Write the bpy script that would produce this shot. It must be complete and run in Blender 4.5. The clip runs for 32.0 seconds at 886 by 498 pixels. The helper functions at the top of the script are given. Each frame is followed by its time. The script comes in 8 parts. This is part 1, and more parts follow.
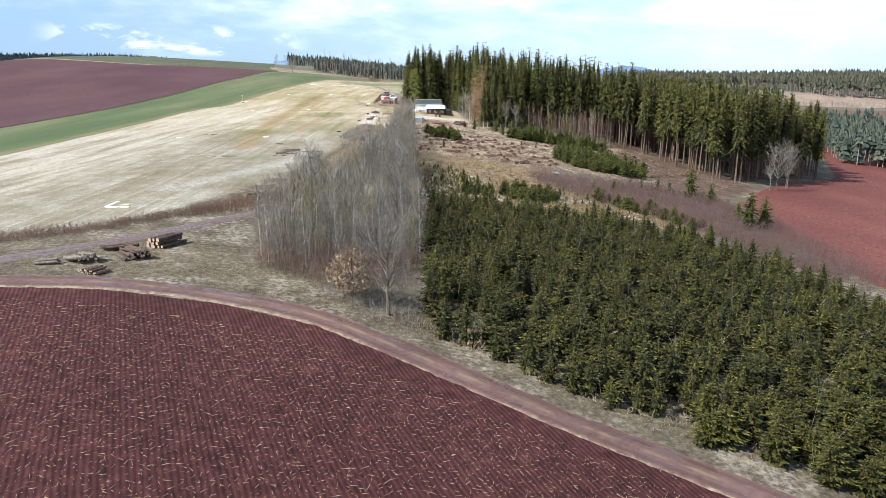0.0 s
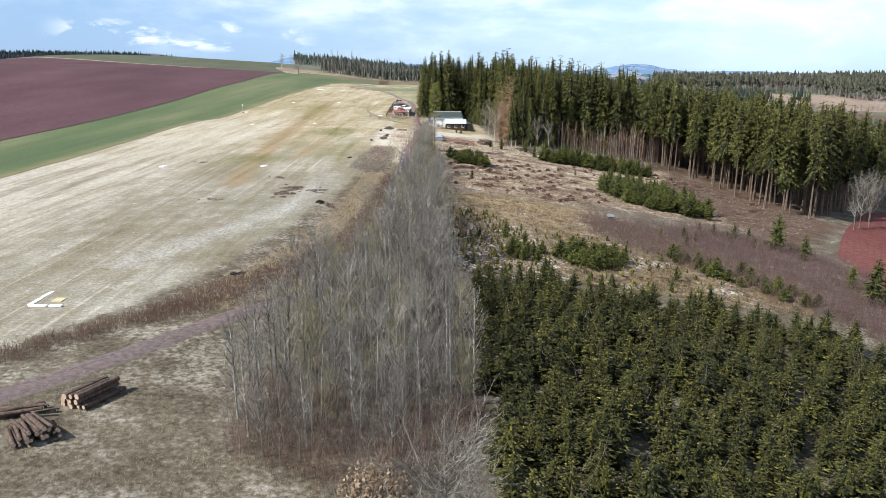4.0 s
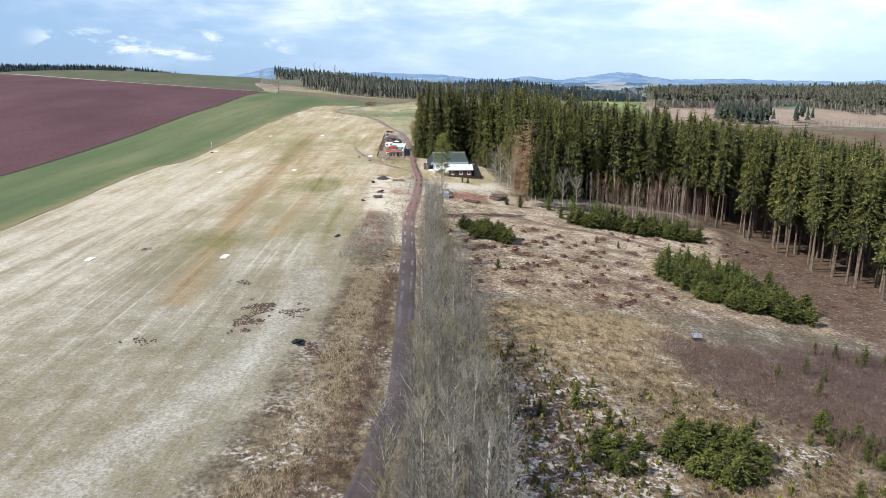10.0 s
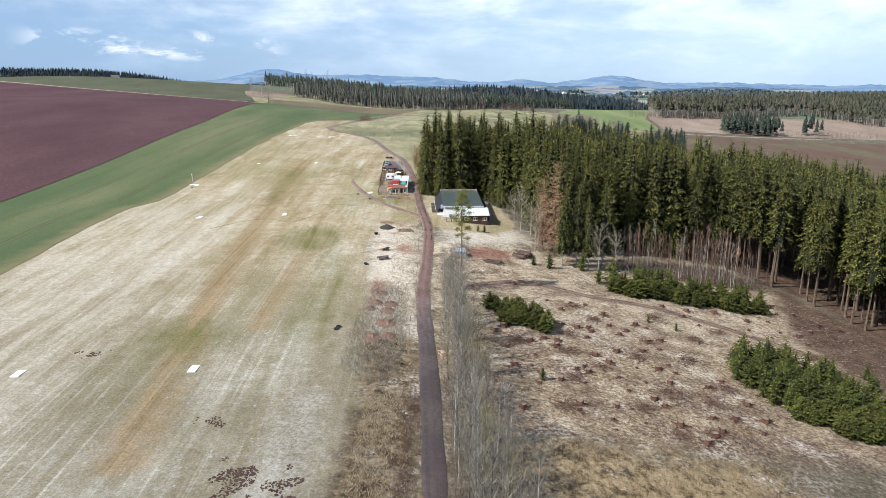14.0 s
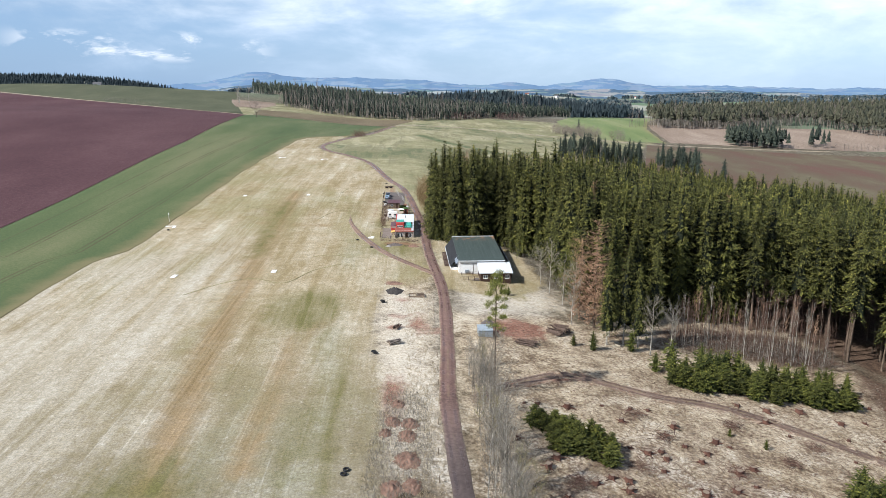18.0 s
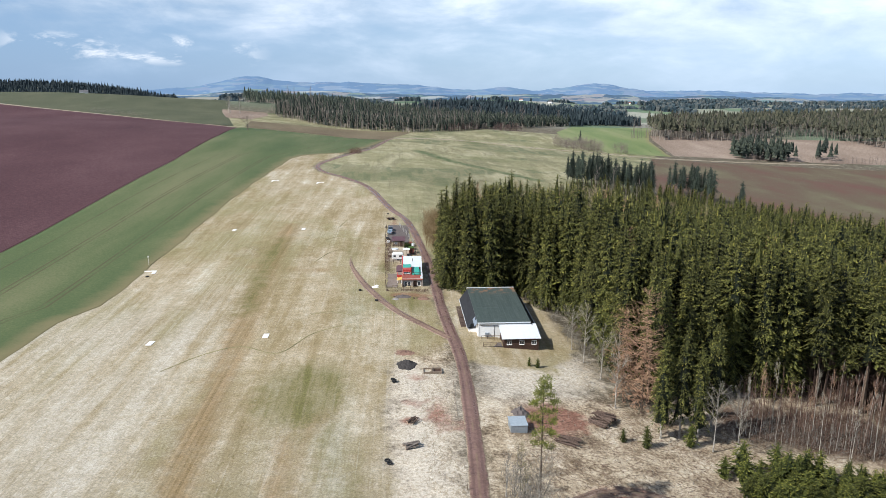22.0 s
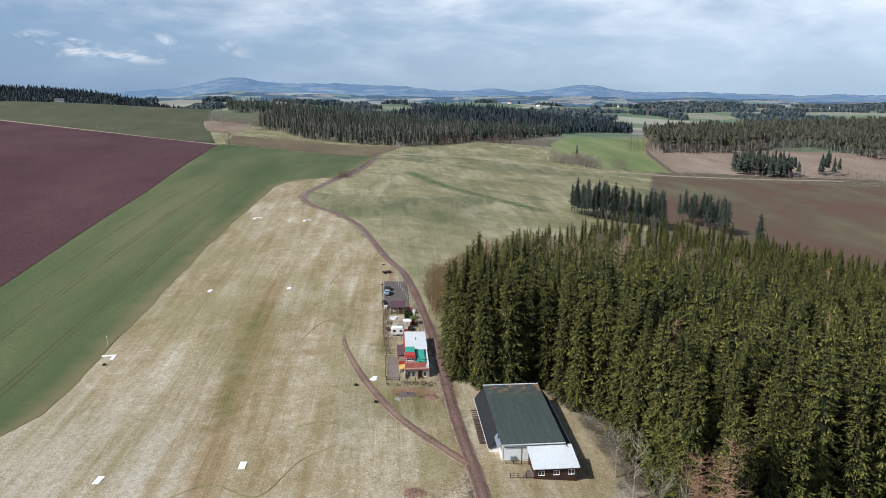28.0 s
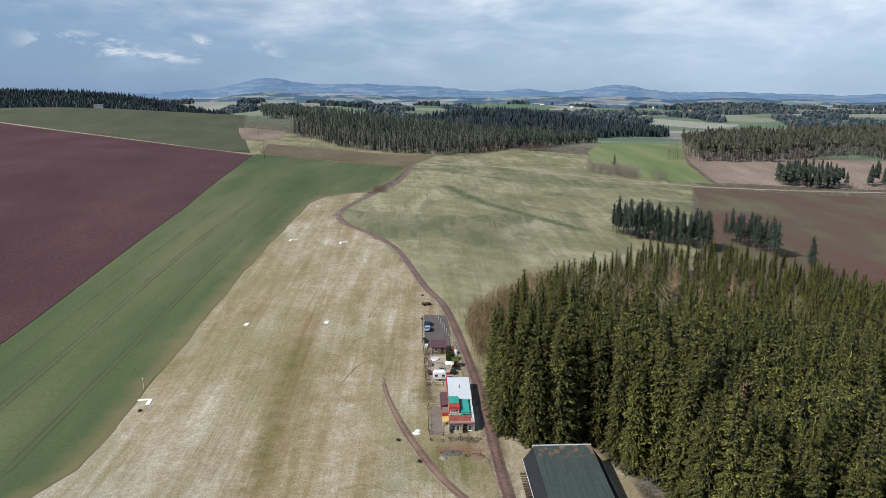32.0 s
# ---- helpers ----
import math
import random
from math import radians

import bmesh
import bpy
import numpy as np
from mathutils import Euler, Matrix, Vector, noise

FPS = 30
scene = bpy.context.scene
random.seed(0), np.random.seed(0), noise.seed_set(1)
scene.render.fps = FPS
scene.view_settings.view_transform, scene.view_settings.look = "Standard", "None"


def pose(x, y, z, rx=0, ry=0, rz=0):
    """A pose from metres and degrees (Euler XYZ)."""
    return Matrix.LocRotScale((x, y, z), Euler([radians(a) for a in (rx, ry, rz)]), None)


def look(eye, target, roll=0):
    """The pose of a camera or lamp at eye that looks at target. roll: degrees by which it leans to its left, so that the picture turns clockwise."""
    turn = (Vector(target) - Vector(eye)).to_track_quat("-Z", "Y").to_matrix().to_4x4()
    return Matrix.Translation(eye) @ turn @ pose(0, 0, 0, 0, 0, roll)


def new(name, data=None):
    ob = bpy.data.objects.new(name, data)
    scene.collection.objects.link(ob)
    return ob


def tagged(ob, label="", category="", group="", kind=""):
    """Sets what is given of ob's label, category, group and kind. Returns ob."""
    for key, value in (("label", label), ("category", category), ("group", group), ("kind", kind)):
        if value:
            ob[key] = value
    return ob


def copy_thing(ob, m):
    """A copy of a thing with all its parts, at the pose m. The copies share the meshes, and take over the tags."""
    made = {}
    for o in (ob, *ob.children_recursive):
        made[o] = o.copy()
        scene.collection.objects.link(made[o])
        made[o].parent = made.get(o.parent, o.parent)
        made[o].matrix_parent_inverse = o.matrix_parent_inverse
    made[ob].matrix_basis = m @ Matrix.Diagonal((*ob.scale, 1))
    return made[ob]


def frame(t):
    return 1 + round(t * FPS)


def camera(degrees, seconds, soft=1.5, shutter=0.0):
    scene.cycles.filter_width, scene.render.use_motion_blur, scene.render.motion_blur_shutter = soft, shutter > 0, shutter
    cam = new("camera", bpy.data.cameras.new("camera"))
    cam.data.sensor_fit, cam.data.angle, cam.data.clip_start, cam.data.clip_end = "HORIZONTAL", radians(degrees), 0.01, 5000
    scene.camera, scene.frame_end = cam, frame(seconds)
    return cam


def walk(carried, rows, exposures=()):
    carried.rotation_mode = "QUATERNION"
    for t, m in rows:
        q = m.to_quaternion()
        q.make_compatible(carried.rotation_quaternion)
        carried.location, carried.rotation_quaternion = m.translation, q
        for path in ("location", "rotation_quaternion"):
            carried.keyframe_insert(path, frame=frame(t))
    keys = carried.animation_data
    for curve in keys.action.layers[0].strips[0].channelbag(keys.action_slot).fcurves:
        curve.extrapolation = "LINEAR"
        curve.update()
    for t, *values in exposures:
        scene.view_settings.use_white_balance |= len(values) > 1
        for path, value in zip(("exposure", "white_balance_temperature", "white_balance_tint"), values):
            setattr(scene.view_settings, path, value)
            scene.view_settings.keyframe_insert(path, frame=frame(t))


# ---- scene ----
cam = camera(65.0, 32.0, soft=0.6)
METRES, EYE, TILT, LEAN, TURN = 240.0, 14.0, -13.5, 0.0, 0.0
ROWS = [
    (0.0, 0.0, 0.0, 0.0, -0.0, 0.0, -0.0),
    (0.5, -0.0034, 0.0179, 0.0083, 0.13, -0.05, -0.13),
    (1.0, -0.0066, 0.0359, 0.0166, 0.26, -0.1, -0.23),
    (1.5, -0.0098, 0.0535, 0.0243, 0.35, -0.14, -0.29),
    (2.0, -0.013, 0.0707, 0.0317, 0.41, -0.19, -0.34),
    (2.5, -0.0162, 0.0872, 0.0386, 0.47, -0.2, -0.35),
    (3.0, -0.0191, 0.1037, 0.0454, 0.52, -0.25, -0.36),
    (3.5, -0.022, 0.1201, 0.0523, 0.52, -0.27, -0.35),
    (5.5, -0.0334, 0.1826, 0.0798, 0.29, -0.2, -0.18),
    (6.0, -0.0363, 0.1979, 0.0868, 0.17, -0.13, -0.11),
    (6.5, -0.039, 0.2132, 0.0936, 0.05, -0.06, -0.03),
    (7.0, -0.0412, 0.2281, 0.1004, -0.09, 0.0, 0.04),
    (7.5, -0.0432, 0.2432, 0.107, -0.25, 0.07, 0.11),
    (8.0, -0.0453, 0.2583, 0.1141, -0.43, 0.13, 0.19),
    (8.5, -0.0476, 0.2737, 0.1226, -0.57, 0.18, 0.24),
    (9.0, -0.0502, 0.2892, 0.1316, -0.65, 0.23, 0.28),
    (9.5, -0.0527, 0.3048, 0.1407, -0.71, 0.28, 0.3),
    (10.0, -0.0556, 0.3203, 0.1496, -0.79, 0.33, 0.29),
    (10.5, -0.0582, 0.3359, 0.1584, -0.86, 0.42, 0.32),
    (11.0, -0.0608, 0.3517, 0.1673, -0.95, 0.47, 0.34),
    (11.5, -0.0638, 0.3672, 0.1764, -1.07, 0.47, 0.33),
    (12.0, -0.0666, 0.3832, 0.1853, -1.18, 0.49, 0.35),
    (12.5, -0.0696, 0.3998, 0.1945, -1.28, 0.48, 0.34),
    (13.0, -0.0729, 0.4165, 0.2041, -1.33, 0.46, 0.34),
    (13.5, -0.0761, 0.4338, 0.213, -1.39, 0.46, 0.34),
    (14.0, -0.0798, 0.45, 0.2226, -1.48, 0.42, 0.27),
    (14.5, -0.083, 0.4667, 0.2326, -1.55, 0.38, 0.24),
    (16.5, -0.0964, 0.5319, 0.2682, -2.01, 0.38, 0.31),
    (17.0, -0.0996, 0.5475, 0.2769, -2.13, 0.41, 0.36),
    (17.5, -0.1027, 0.5622, 0.285, -2.23, 0.44, 0.43),
    (18.0, -0.1057, 0.5766, 0.2926, -2.36, 0.53, 0.46),
    (18.5, -0.1086, 0.5899, 0.3001, -2.44, 0.6, 0.51),
    (19.0, -0.1109, 0.6032, 0.3076, -2.53, 0.67, 0.55),
    (19.5, -0.1135, 0.616, 0.3148, -2.6, 0.71, 0.51),
    (20.0, -0.1161, 0.629, 0.322, -2.68, 0.77, 0.49),
    (20.5, -0.1186, 0.6409, 0.3289, -2.75, 0.8, 0.51),
    (21.0, -0.1209, 0.653, 0.3358, -2.84, 0.81, 0.53),
    (21.5, -0.1233, 0.6652, 0.3432, -2.92, 0.81, 0.51),
    (22.0, -0.1257, 0.6777, 0.3508, -2.99, 0.8, 0.52),
    (22.5, -0.1278, 0.6892, 0.3583, -3.06, 0.77, 0.53),
    (23.0, -0.1294, 0.6998, 0.3653, -3.12, 0.74, 0.58),
    (23.5, -0.1314, 0.7103, 0.373, -3.21, 0.7, 0.6),
    (24.0, -0.1328, 0.7211, 0.3808, -3.29, 0.67, 0.67),
    (24.5, -0.1337, 0.7321, 0.3882, -3.36, 0.66, 0.75),
    (25.0, -0.1353, 0.7419, 0.3961, -3.46, 0.68, 0.76),
    (25.5, -0.1364, 0.7521, 0.404, -3.55, 0.7, 0.79),
    (27.5, -0.1407, 0.7925, 0.4336, -4.01, 0.71, 0.79),
    (28.0, -0.1424, 0.8022, 0.4412, -4.1, 0.72, 0.77),
    (28.5, -0.1442, 0.8123, 0.4485, -4.2, 0.76, 0.74),
    (29.0, -0.1463, 0.8226, 0.4559, -4.3, 0.82, 0.72),
    (29.5, -0.1483, 0.8325, 0.4633, -4.39, 0.85, 0.7),
    (30.0, -0.1508, 0.8398, 0.4712, -4.49, 0.85, 0.74),
    (30.5, -0.153, 0.8423, 0.4768, -4.13, 0.83, 0.75),
    (31.0, -0.1551, 0.8412, 0.4813, -3.3, 0.8, 0.61),
    (31.5, -0.1561, 0.8391, 0.4858, -2.45, 0.76, 0.45),
    (32.0, -0.1565, 0.837, 0.4903, -1.63, 0.65, 0.26),
]
EXPOSURES = [(t, stops, 6000, 10) for t, stops in ((0.0, 0.88), (1.5, 0.76), (3.0, 0.72), (6.0, 0.72), (9.0, 0.66), (13.0, 0.54), (19.0, 0.46), (24.0, 0.27), (28.0, 0.06), (32.0, -0.02))]
walk(cam, [(t, pose(0, 0, EYE, TILT, LEAN, TURN) @ pose(METRES * x, METRES * y, METRES * z, 90 + pitch, roll, yaw))
           for t, x, y, z, yaw, pitch, roll in ROWS], EXPOSURES)

# ---- world and sun ----
SUN_ELEV, SUN_FROM = 43.0, (-0.90, -0.43)      # the sun stands to the west-south-west
sun = new("sun", bpy.data.lights.new("sun", "SUN"))
sun.data.energy, sun.data.angle, sun.data.color = 5.0, radians(0.55), (1.0, 0.94, 0.84)
_h = math.cos(radians(SUN_ELEV))
_l = math.hypot(*SUN_FROM)
SUN_DIR = Vector((SUN_FROM[0] / _l * _h, SUN_FROM[1] / _l * _h, math.sin(radians(SUN_ELEV))))
sun.matrix_world = look((0, 0, 300), Vector((0, 0, 300)) - SUN_DIR)


class Nodes:
    """Short ways to lay nodes in one tree."""

    def __init__(self, tree):
        self.t = tree
        tree.nodes.clear()

    def put(self, value, socket):
        if isinstance(value, bpy.types.NodeSocket):
            self.t.links.new(value, socket)
        elif socket.type == "RGBA" and len(value) == 3:
            socket.default_value = (*value, 1)
        else:
            socket.default_value = value

    def math(self, op, a, b=0.0, clamp=False):
        n = self.t.nodes.new("ShaderNodeMath")
        n.operation, n.use_clamp = op, clamp
        self.put(a, n.inputs[0])
        self.put(b, n.inputs[1])
        return n.outputs[0]

    def span(self, v, a, b, lo=0.0, hi=1.0, soft=True):
        n = self.t.nodes.new("ShaderNodeMapRange")
        n.interpolation_type = "SMOOTHSTEP" if soft else "LINEAR"
        self.put(v, n.inputs["Value"])
        for k, x in (("From Min", a), ("From Max", b), ("To Min", lo), ("To Max", hi)):
            self.put(x, n.inputs[k])
        return n.outputs[0]

    def mix(self, fac, a, b, mode="MIX"):
        n = self.t.nodes.new("ShaderNodeMix")
        n.data_type, n.blend_type = "RGBA", mode
        self.put(fac, n.inputs["Factor"])
        self.put(a, n.inputs[6])
        self.put(b, n.inputs[7])
        return n.outputs[2]

    def scaled(self, vec, s, turn=0.0):
        n = self.t.nodes.new("ShaderNodeMapping")
        self.put(vec, n.inputs["Vector"])
        n.inputs["Scale"].default_value = s if isinstance(s, tuple) else (s, s, s)
        n.inputs["Rotation"].default_value = (0, 0, radians(turn))
        return n.outputs[0]

    def noise(self, vec, scale=1.0, detail=4.0, rough=0.55, warp=0.0):
        n = self.t.nodes.new("ShaderNodeTexNoise")
        self.put(vec, n.inputs["Vector"])
        n.inputs["Scale"].default_value = scale
        n.inputs["Detail"].default_value = detail
        n.inputs["Roughness"].default_value = rough
        n.inputs["Distortion"].default_value = warp
        return n.outputs["Fac"]

    def voronoi(self, vec, scale=1.0, out="Distance"):
        n = self.t.nodes.new("ShaderNodeTexVoronoi")
        self.put(vec, n.inputs["Vector"])
        n.inputs["Scale"].default_value = scale
        return n.outputs[out]

    def ramp(self, fac, *stops):
        n = self.t.nodes.new("ShaderNodeValToRGB")
        self.put(fac, n.inputs[0])
        e = n.color_ramp.elements
        while len(e) < len(stops):
            e.new(0.5)
        for el, (p, c) in zip(e, stops):
            el.position, el.color = p, (*c, 1)
        return n.outputs[0]

    def bump(self, height, strength=0.5, dist=0.1):
        n = self.t.nodes.new("ShaderNodeBump")
        self.put(height, n.inputs["Height"])
        n.inputs["Strength"].default_value = strength
        n.inputs["Distance"].default_value = dist
        return n.outputs[0]

    def place(self):
        return self.t.nodes.new("ShaderNodeNewGeometry").outputs["Position"]

    def local(self):
        return self.t.nodes.new("ShaderNodeTexCoord").outputs["Object"]

    def lot(self):
        return self.t.nodes.new("ShaderNodeObjectInfo").outputs["Random"]

    def island(self):
        return self.t.nodes.new("ShaderNodeNewGeometry").outputs["Random Per Island"]

    def attr(self, name):
        n = self.t.nodes.new("ShaderNodeAttribute")
        n.attribute_name = name
        return n.outputs["Fac"]

    def axis(self, vec, k):
        n = self.t.nodes.new("ShaderNodeSeparateXYZ")
        self.put(vec, n.inputs[0])
        return n.outputs[k]

    def surface(self, color, rough=0.8, metal=0.0, normal=None, spec=0.3, **more):
        b = self.t.nodes.new("ShaderNodeBsdfPrincipled")
        self.put(color, b.inputs["Base Color"])
        self.put(rough, b.inputs["Roughness"])
        self.put(metal, b.inputs["Metallic"])
        b.inputs["Specular IOR Level"].default_value = spec
        for k, v in more.items():
            self.put(v, b.inputs[k.replace("_", " ")])
        if normal is not None:
            self.t.links.new(normal, b.inputs["Normal"])
        o = self.t.nodes.new("ShaderNodeOutputMaterial")
        self.t.links.new(b.outputs[0], o.inputs[0])
        return b


def material(name):
    m = bpy.data.materials.new(name)
    m.use_nodes = True
    return m, Nodes(m.node_tree)


world = bpy.data.worlds.new("world")
scene.world = world
world.use_nodes = True
n = Nodes(world.node_tree)
sky = n.t.nodes.new("ShaderNodeTexSky")
sky.sky_type, sky.sun_disc = "NISHITA", False
sky.sun_elevation, sky.sun_rotation = radians(SUN_ELEV), math.atan2(SUN_FROM[0], SUN_FROM[1])
sky.air_density, sky.dust_density, sky.altitude = 1.0, 1.5, 450
way = n.t.nodes.new("ShaderNodeTexCoord").outputs["Generated"]
up = n.axis(way, 2)
big = n.noise(n.scaled(way, (2.1, 2.1, 6.5)), 1.0, 6, 0.55, 0.35)
small = n.noise(n.scaled(way, (5.0, 5.0, 15.0)), 1.0, 7, 0.58, 0.3)
cover = n.math("ADD", n.math("MULTIPLY", big, 0.65), n.math("MULTIPLY", small, 0.35))
low = n.noise(n.scaled(way, (11.0, 11.0, 30.0)), 1.0, 6, 0.6, 0.3)
thick = n.math("MULTIPLY", n.span(n.math("ADD", cover, n.math("MULTIPLY", n.axis(way, 0), 0.09)), 0.40, 0.57), n.span(up, 0.24, 0.55, 1.0, 0.22))
grey = n.ramp(small, (0.34, (4.7, 5.75, 6.9)), (0.52, (7.1, 7.9, 8.75)), (0.68, (9.6, 9.95, 10.4)))
body = n.mix(n.span(up, -0.01, 0.14, 0.25, 1.0), n.mix(n.span(n.axis(way, 0), -0.4, 0.3), (3.6, 5.1, 7.0), (5.7, 6.8, 7.9)), grey)
clear = n.mix(n.span(up, 0.22, 0.50, 0.75, 0.0), sky.outputs[0], n.mix(n.span(n.axis(way, 0), -0.5, 0.25), (3.2, 4.85, 7.15), (4.4, 5.85, 7.4)))
veil = n.mix(n.math("MULTIPLY", thick, n.span(up, -0.02, 0.10, 0.35, 1.0)), clear, body)
puff = n.math("MULTIPLY", n.math("MULTIPLY", n.span(low, 0.52, 0.64), n.math("MULTIPLY", n.span(n.axis(way, 0), -0.17, -0.26), n.span(n.axis(way, 0), -0.50, -0.43))), n.math("MULTIPLY", n.span(up, 0.03, 0.045), n.span(up, 0.075, 0.06)))
veil = n.mix(puff, veil, (9.6, 9.8, 10.0))
side = n.span(n.axis(way, 0), -0.65, 0.55, 0.76, 1.0, soft=False)
lit = n.t.nodes.new("ShaderNodeVectorMath")
lit.operation = "SCALE"
n.put(veil, lit.inputs[0])
n.put(side, lit.inputs["Scale"])
veil = lit.outputs[0]
back = n.t.nodes.new("ShaderNodeBackground")
n.put(veil, back.inputs[0])
back.inputs[1].default_value = 0.10
n.t.links.new(back.outputs[0], n.t.nodes.new("ShaderNodeOutputWorld").inputs[0])


# ---- materials ----
def plain(name, color, rough=0.7, metal=0.0, vary=0.12, grain=6.0, bump=0.15, spec=0.3):
    """A surface of one colour with grain, stains and a little relief."""
    m, n = material(name)
    p = n.local()
    a = n.noise(p, grain, 5)
    b = n.noise(p, grain * 0.13, 3)
    dark = tuple(c * (1 - 2.2 * vary) for c in color)
    light = tuple(min(1, c * (1 + 1.4 * vary)) for c in color)
    c = n.ramp(n.math("ADD", n.math("MULTIPLY", a, 0.5), n.math("MULTIPLY", b, 0.5)), (0.3, dark), (0.5, color), (0.72, light))
    n.surface(c, rough, metal, n.bump(a, bump, 0.02), spec)
    return m


def soil(name, dark, mid, light, rows, turn, straw, broad=0.38):
    """Bare ploughed earth with drill rows and straw left in them."""
    m, n = material(name)
    p = n.place()
    a = n.noise(p, 0.9, 7, 0.65)
    b = n.noise(n.scaled(p, (0.025, 0.012, 0.02), turn), 1.0, 4)
    c = n.ramp(n.math("ADD", n.math("MULTIPLY", a, 1 - broad), n.math("MULTIPLY", b, broad)), (0.34, dark), (0.5, mid), (0.66, light))
    w = n.t.nodes.new("ShaderNodeTexWave")
    n.put(n.scaled(p, 1.0, turn), w.inputs["Vector"])
    w.inputs["Scale"].default_value, w.inputs["Distortion"].default_value = rows, 1.2
    w.inputs["Detail"].default_value, w.inputs["Detail Scale"].default_value = 3, 0.7
    c = n.mix(n.math("MULTIPLY", n.span(w.outputs["Fac"], 0.30, 0.0), n.span(n.noise(p, 0.05, 4), 0.35, 0.65, 0.0, 0.22)), c, dark)
    s = n.noise(n.scaled(p, (3.6, 2.2, 2.0), turn), 1.0, 4, 0.75)
    s = n.math("MULTIPLY", n.span(s, 0.64, 0.70), n.span(n.noise(p, 0.06, 3), 0.35, 0.62, 0.25, 1.0))
    c = n.mix(n.math("MULTIPLY", s, straw), c, (0.50, 0.38, 0.28))
    h = n.math("ADD", n.math("MULTIPLY", a, 0.9), n.math("MULTIPLY", w.outputs["Fac"], 0.22))
    n.surface(c, 0.95, 0, n.bump(h, 0.9, 0.18), 0.1)
    return m


M_SOIL = soil("red soil", (0.026, 0.0105, 0.0105), (0.058, 0.0215, 0.0205), (0.112, 0.046, 0.042), 0.75, -24, 0.9)
M_SOIL_W = soil("dusty red soil", (0.054, 0.027, 0.031), (0.078, 0.040, 0.044), (0.112, 0.063, 0.066), 0.32, 6, 0.3)
M_SOIL_RED = soil("bright red soil with straw rows", (0.082, 0.029, 0.025), (0.128, 0.046, 0.039), (0.185, 0.080, 0.064), 0.22, 30, 0.9)
M_STUBBLE = soil("olive brown stubble", (0.118, 0.056, 0.047), (0.106, 0.080, 0.054), (0.135, 0.125, 0.074), 0.06, 84, 0.5, 0.72)


M_FELLED = soil("bleached brash and stubble", (0.135, 0.098, 0.076), (0.235, 0.180, 0.140), (0.37, 0.305, 0.245), 0.05, 40, 0.8)
M_STRIP = soil("olive stubble strip", (0.098, 0.076, 0.050), (0.140, 0.112, 0.072), (0.20, 0.168, 0.108), 0.06, 84, 0.4)


def crop_field(name, dark, mid_, light):
    m, n = material(name)
    p = n.place()
    a = n.noise(p, 1.4, 6, 0.65)
    b = n.noise(n.scaled(p, (0.03, 0.006, 0.02)), 1.0, 4)
    f = n.math("ADD", n.math("MULTIPLY", a, 0.35), n.math("MULTIPLY", b, 0.65))
    c = n.ramp(f, (0.36, dark), (0.5, mid_), (0.64, light))
    edge = n.span(n.math("ADD", n.attr("edge"), n.math("MULTIPLY", n.math("SUBTRACT", n.noise(p, 0.12, 4), 0.5), 9.0)), 8.0, -1.0)
    c = n.mix(n.math("MULTIPLY", edge, 0.5), c, (0.24, 0.175, 0.10))
    line = n.attr("tram")
    worn = n.span(n.noise(n.scaled(p, (0.3, 0.05, 0.2)), 1.0, 4), 0.42, 0.6)
    c = n.mix(n.math("MULTIPLY", n.span(line, 0.55, 0.2), n.span(worn, 0.0, 1.0, 0.32, 0.68)), c, (0.070, 0.056, 0.032))
    n.surface(c, 0.9, 0, n.bump(a, 0.6, 0.08), 0.15)
    return m


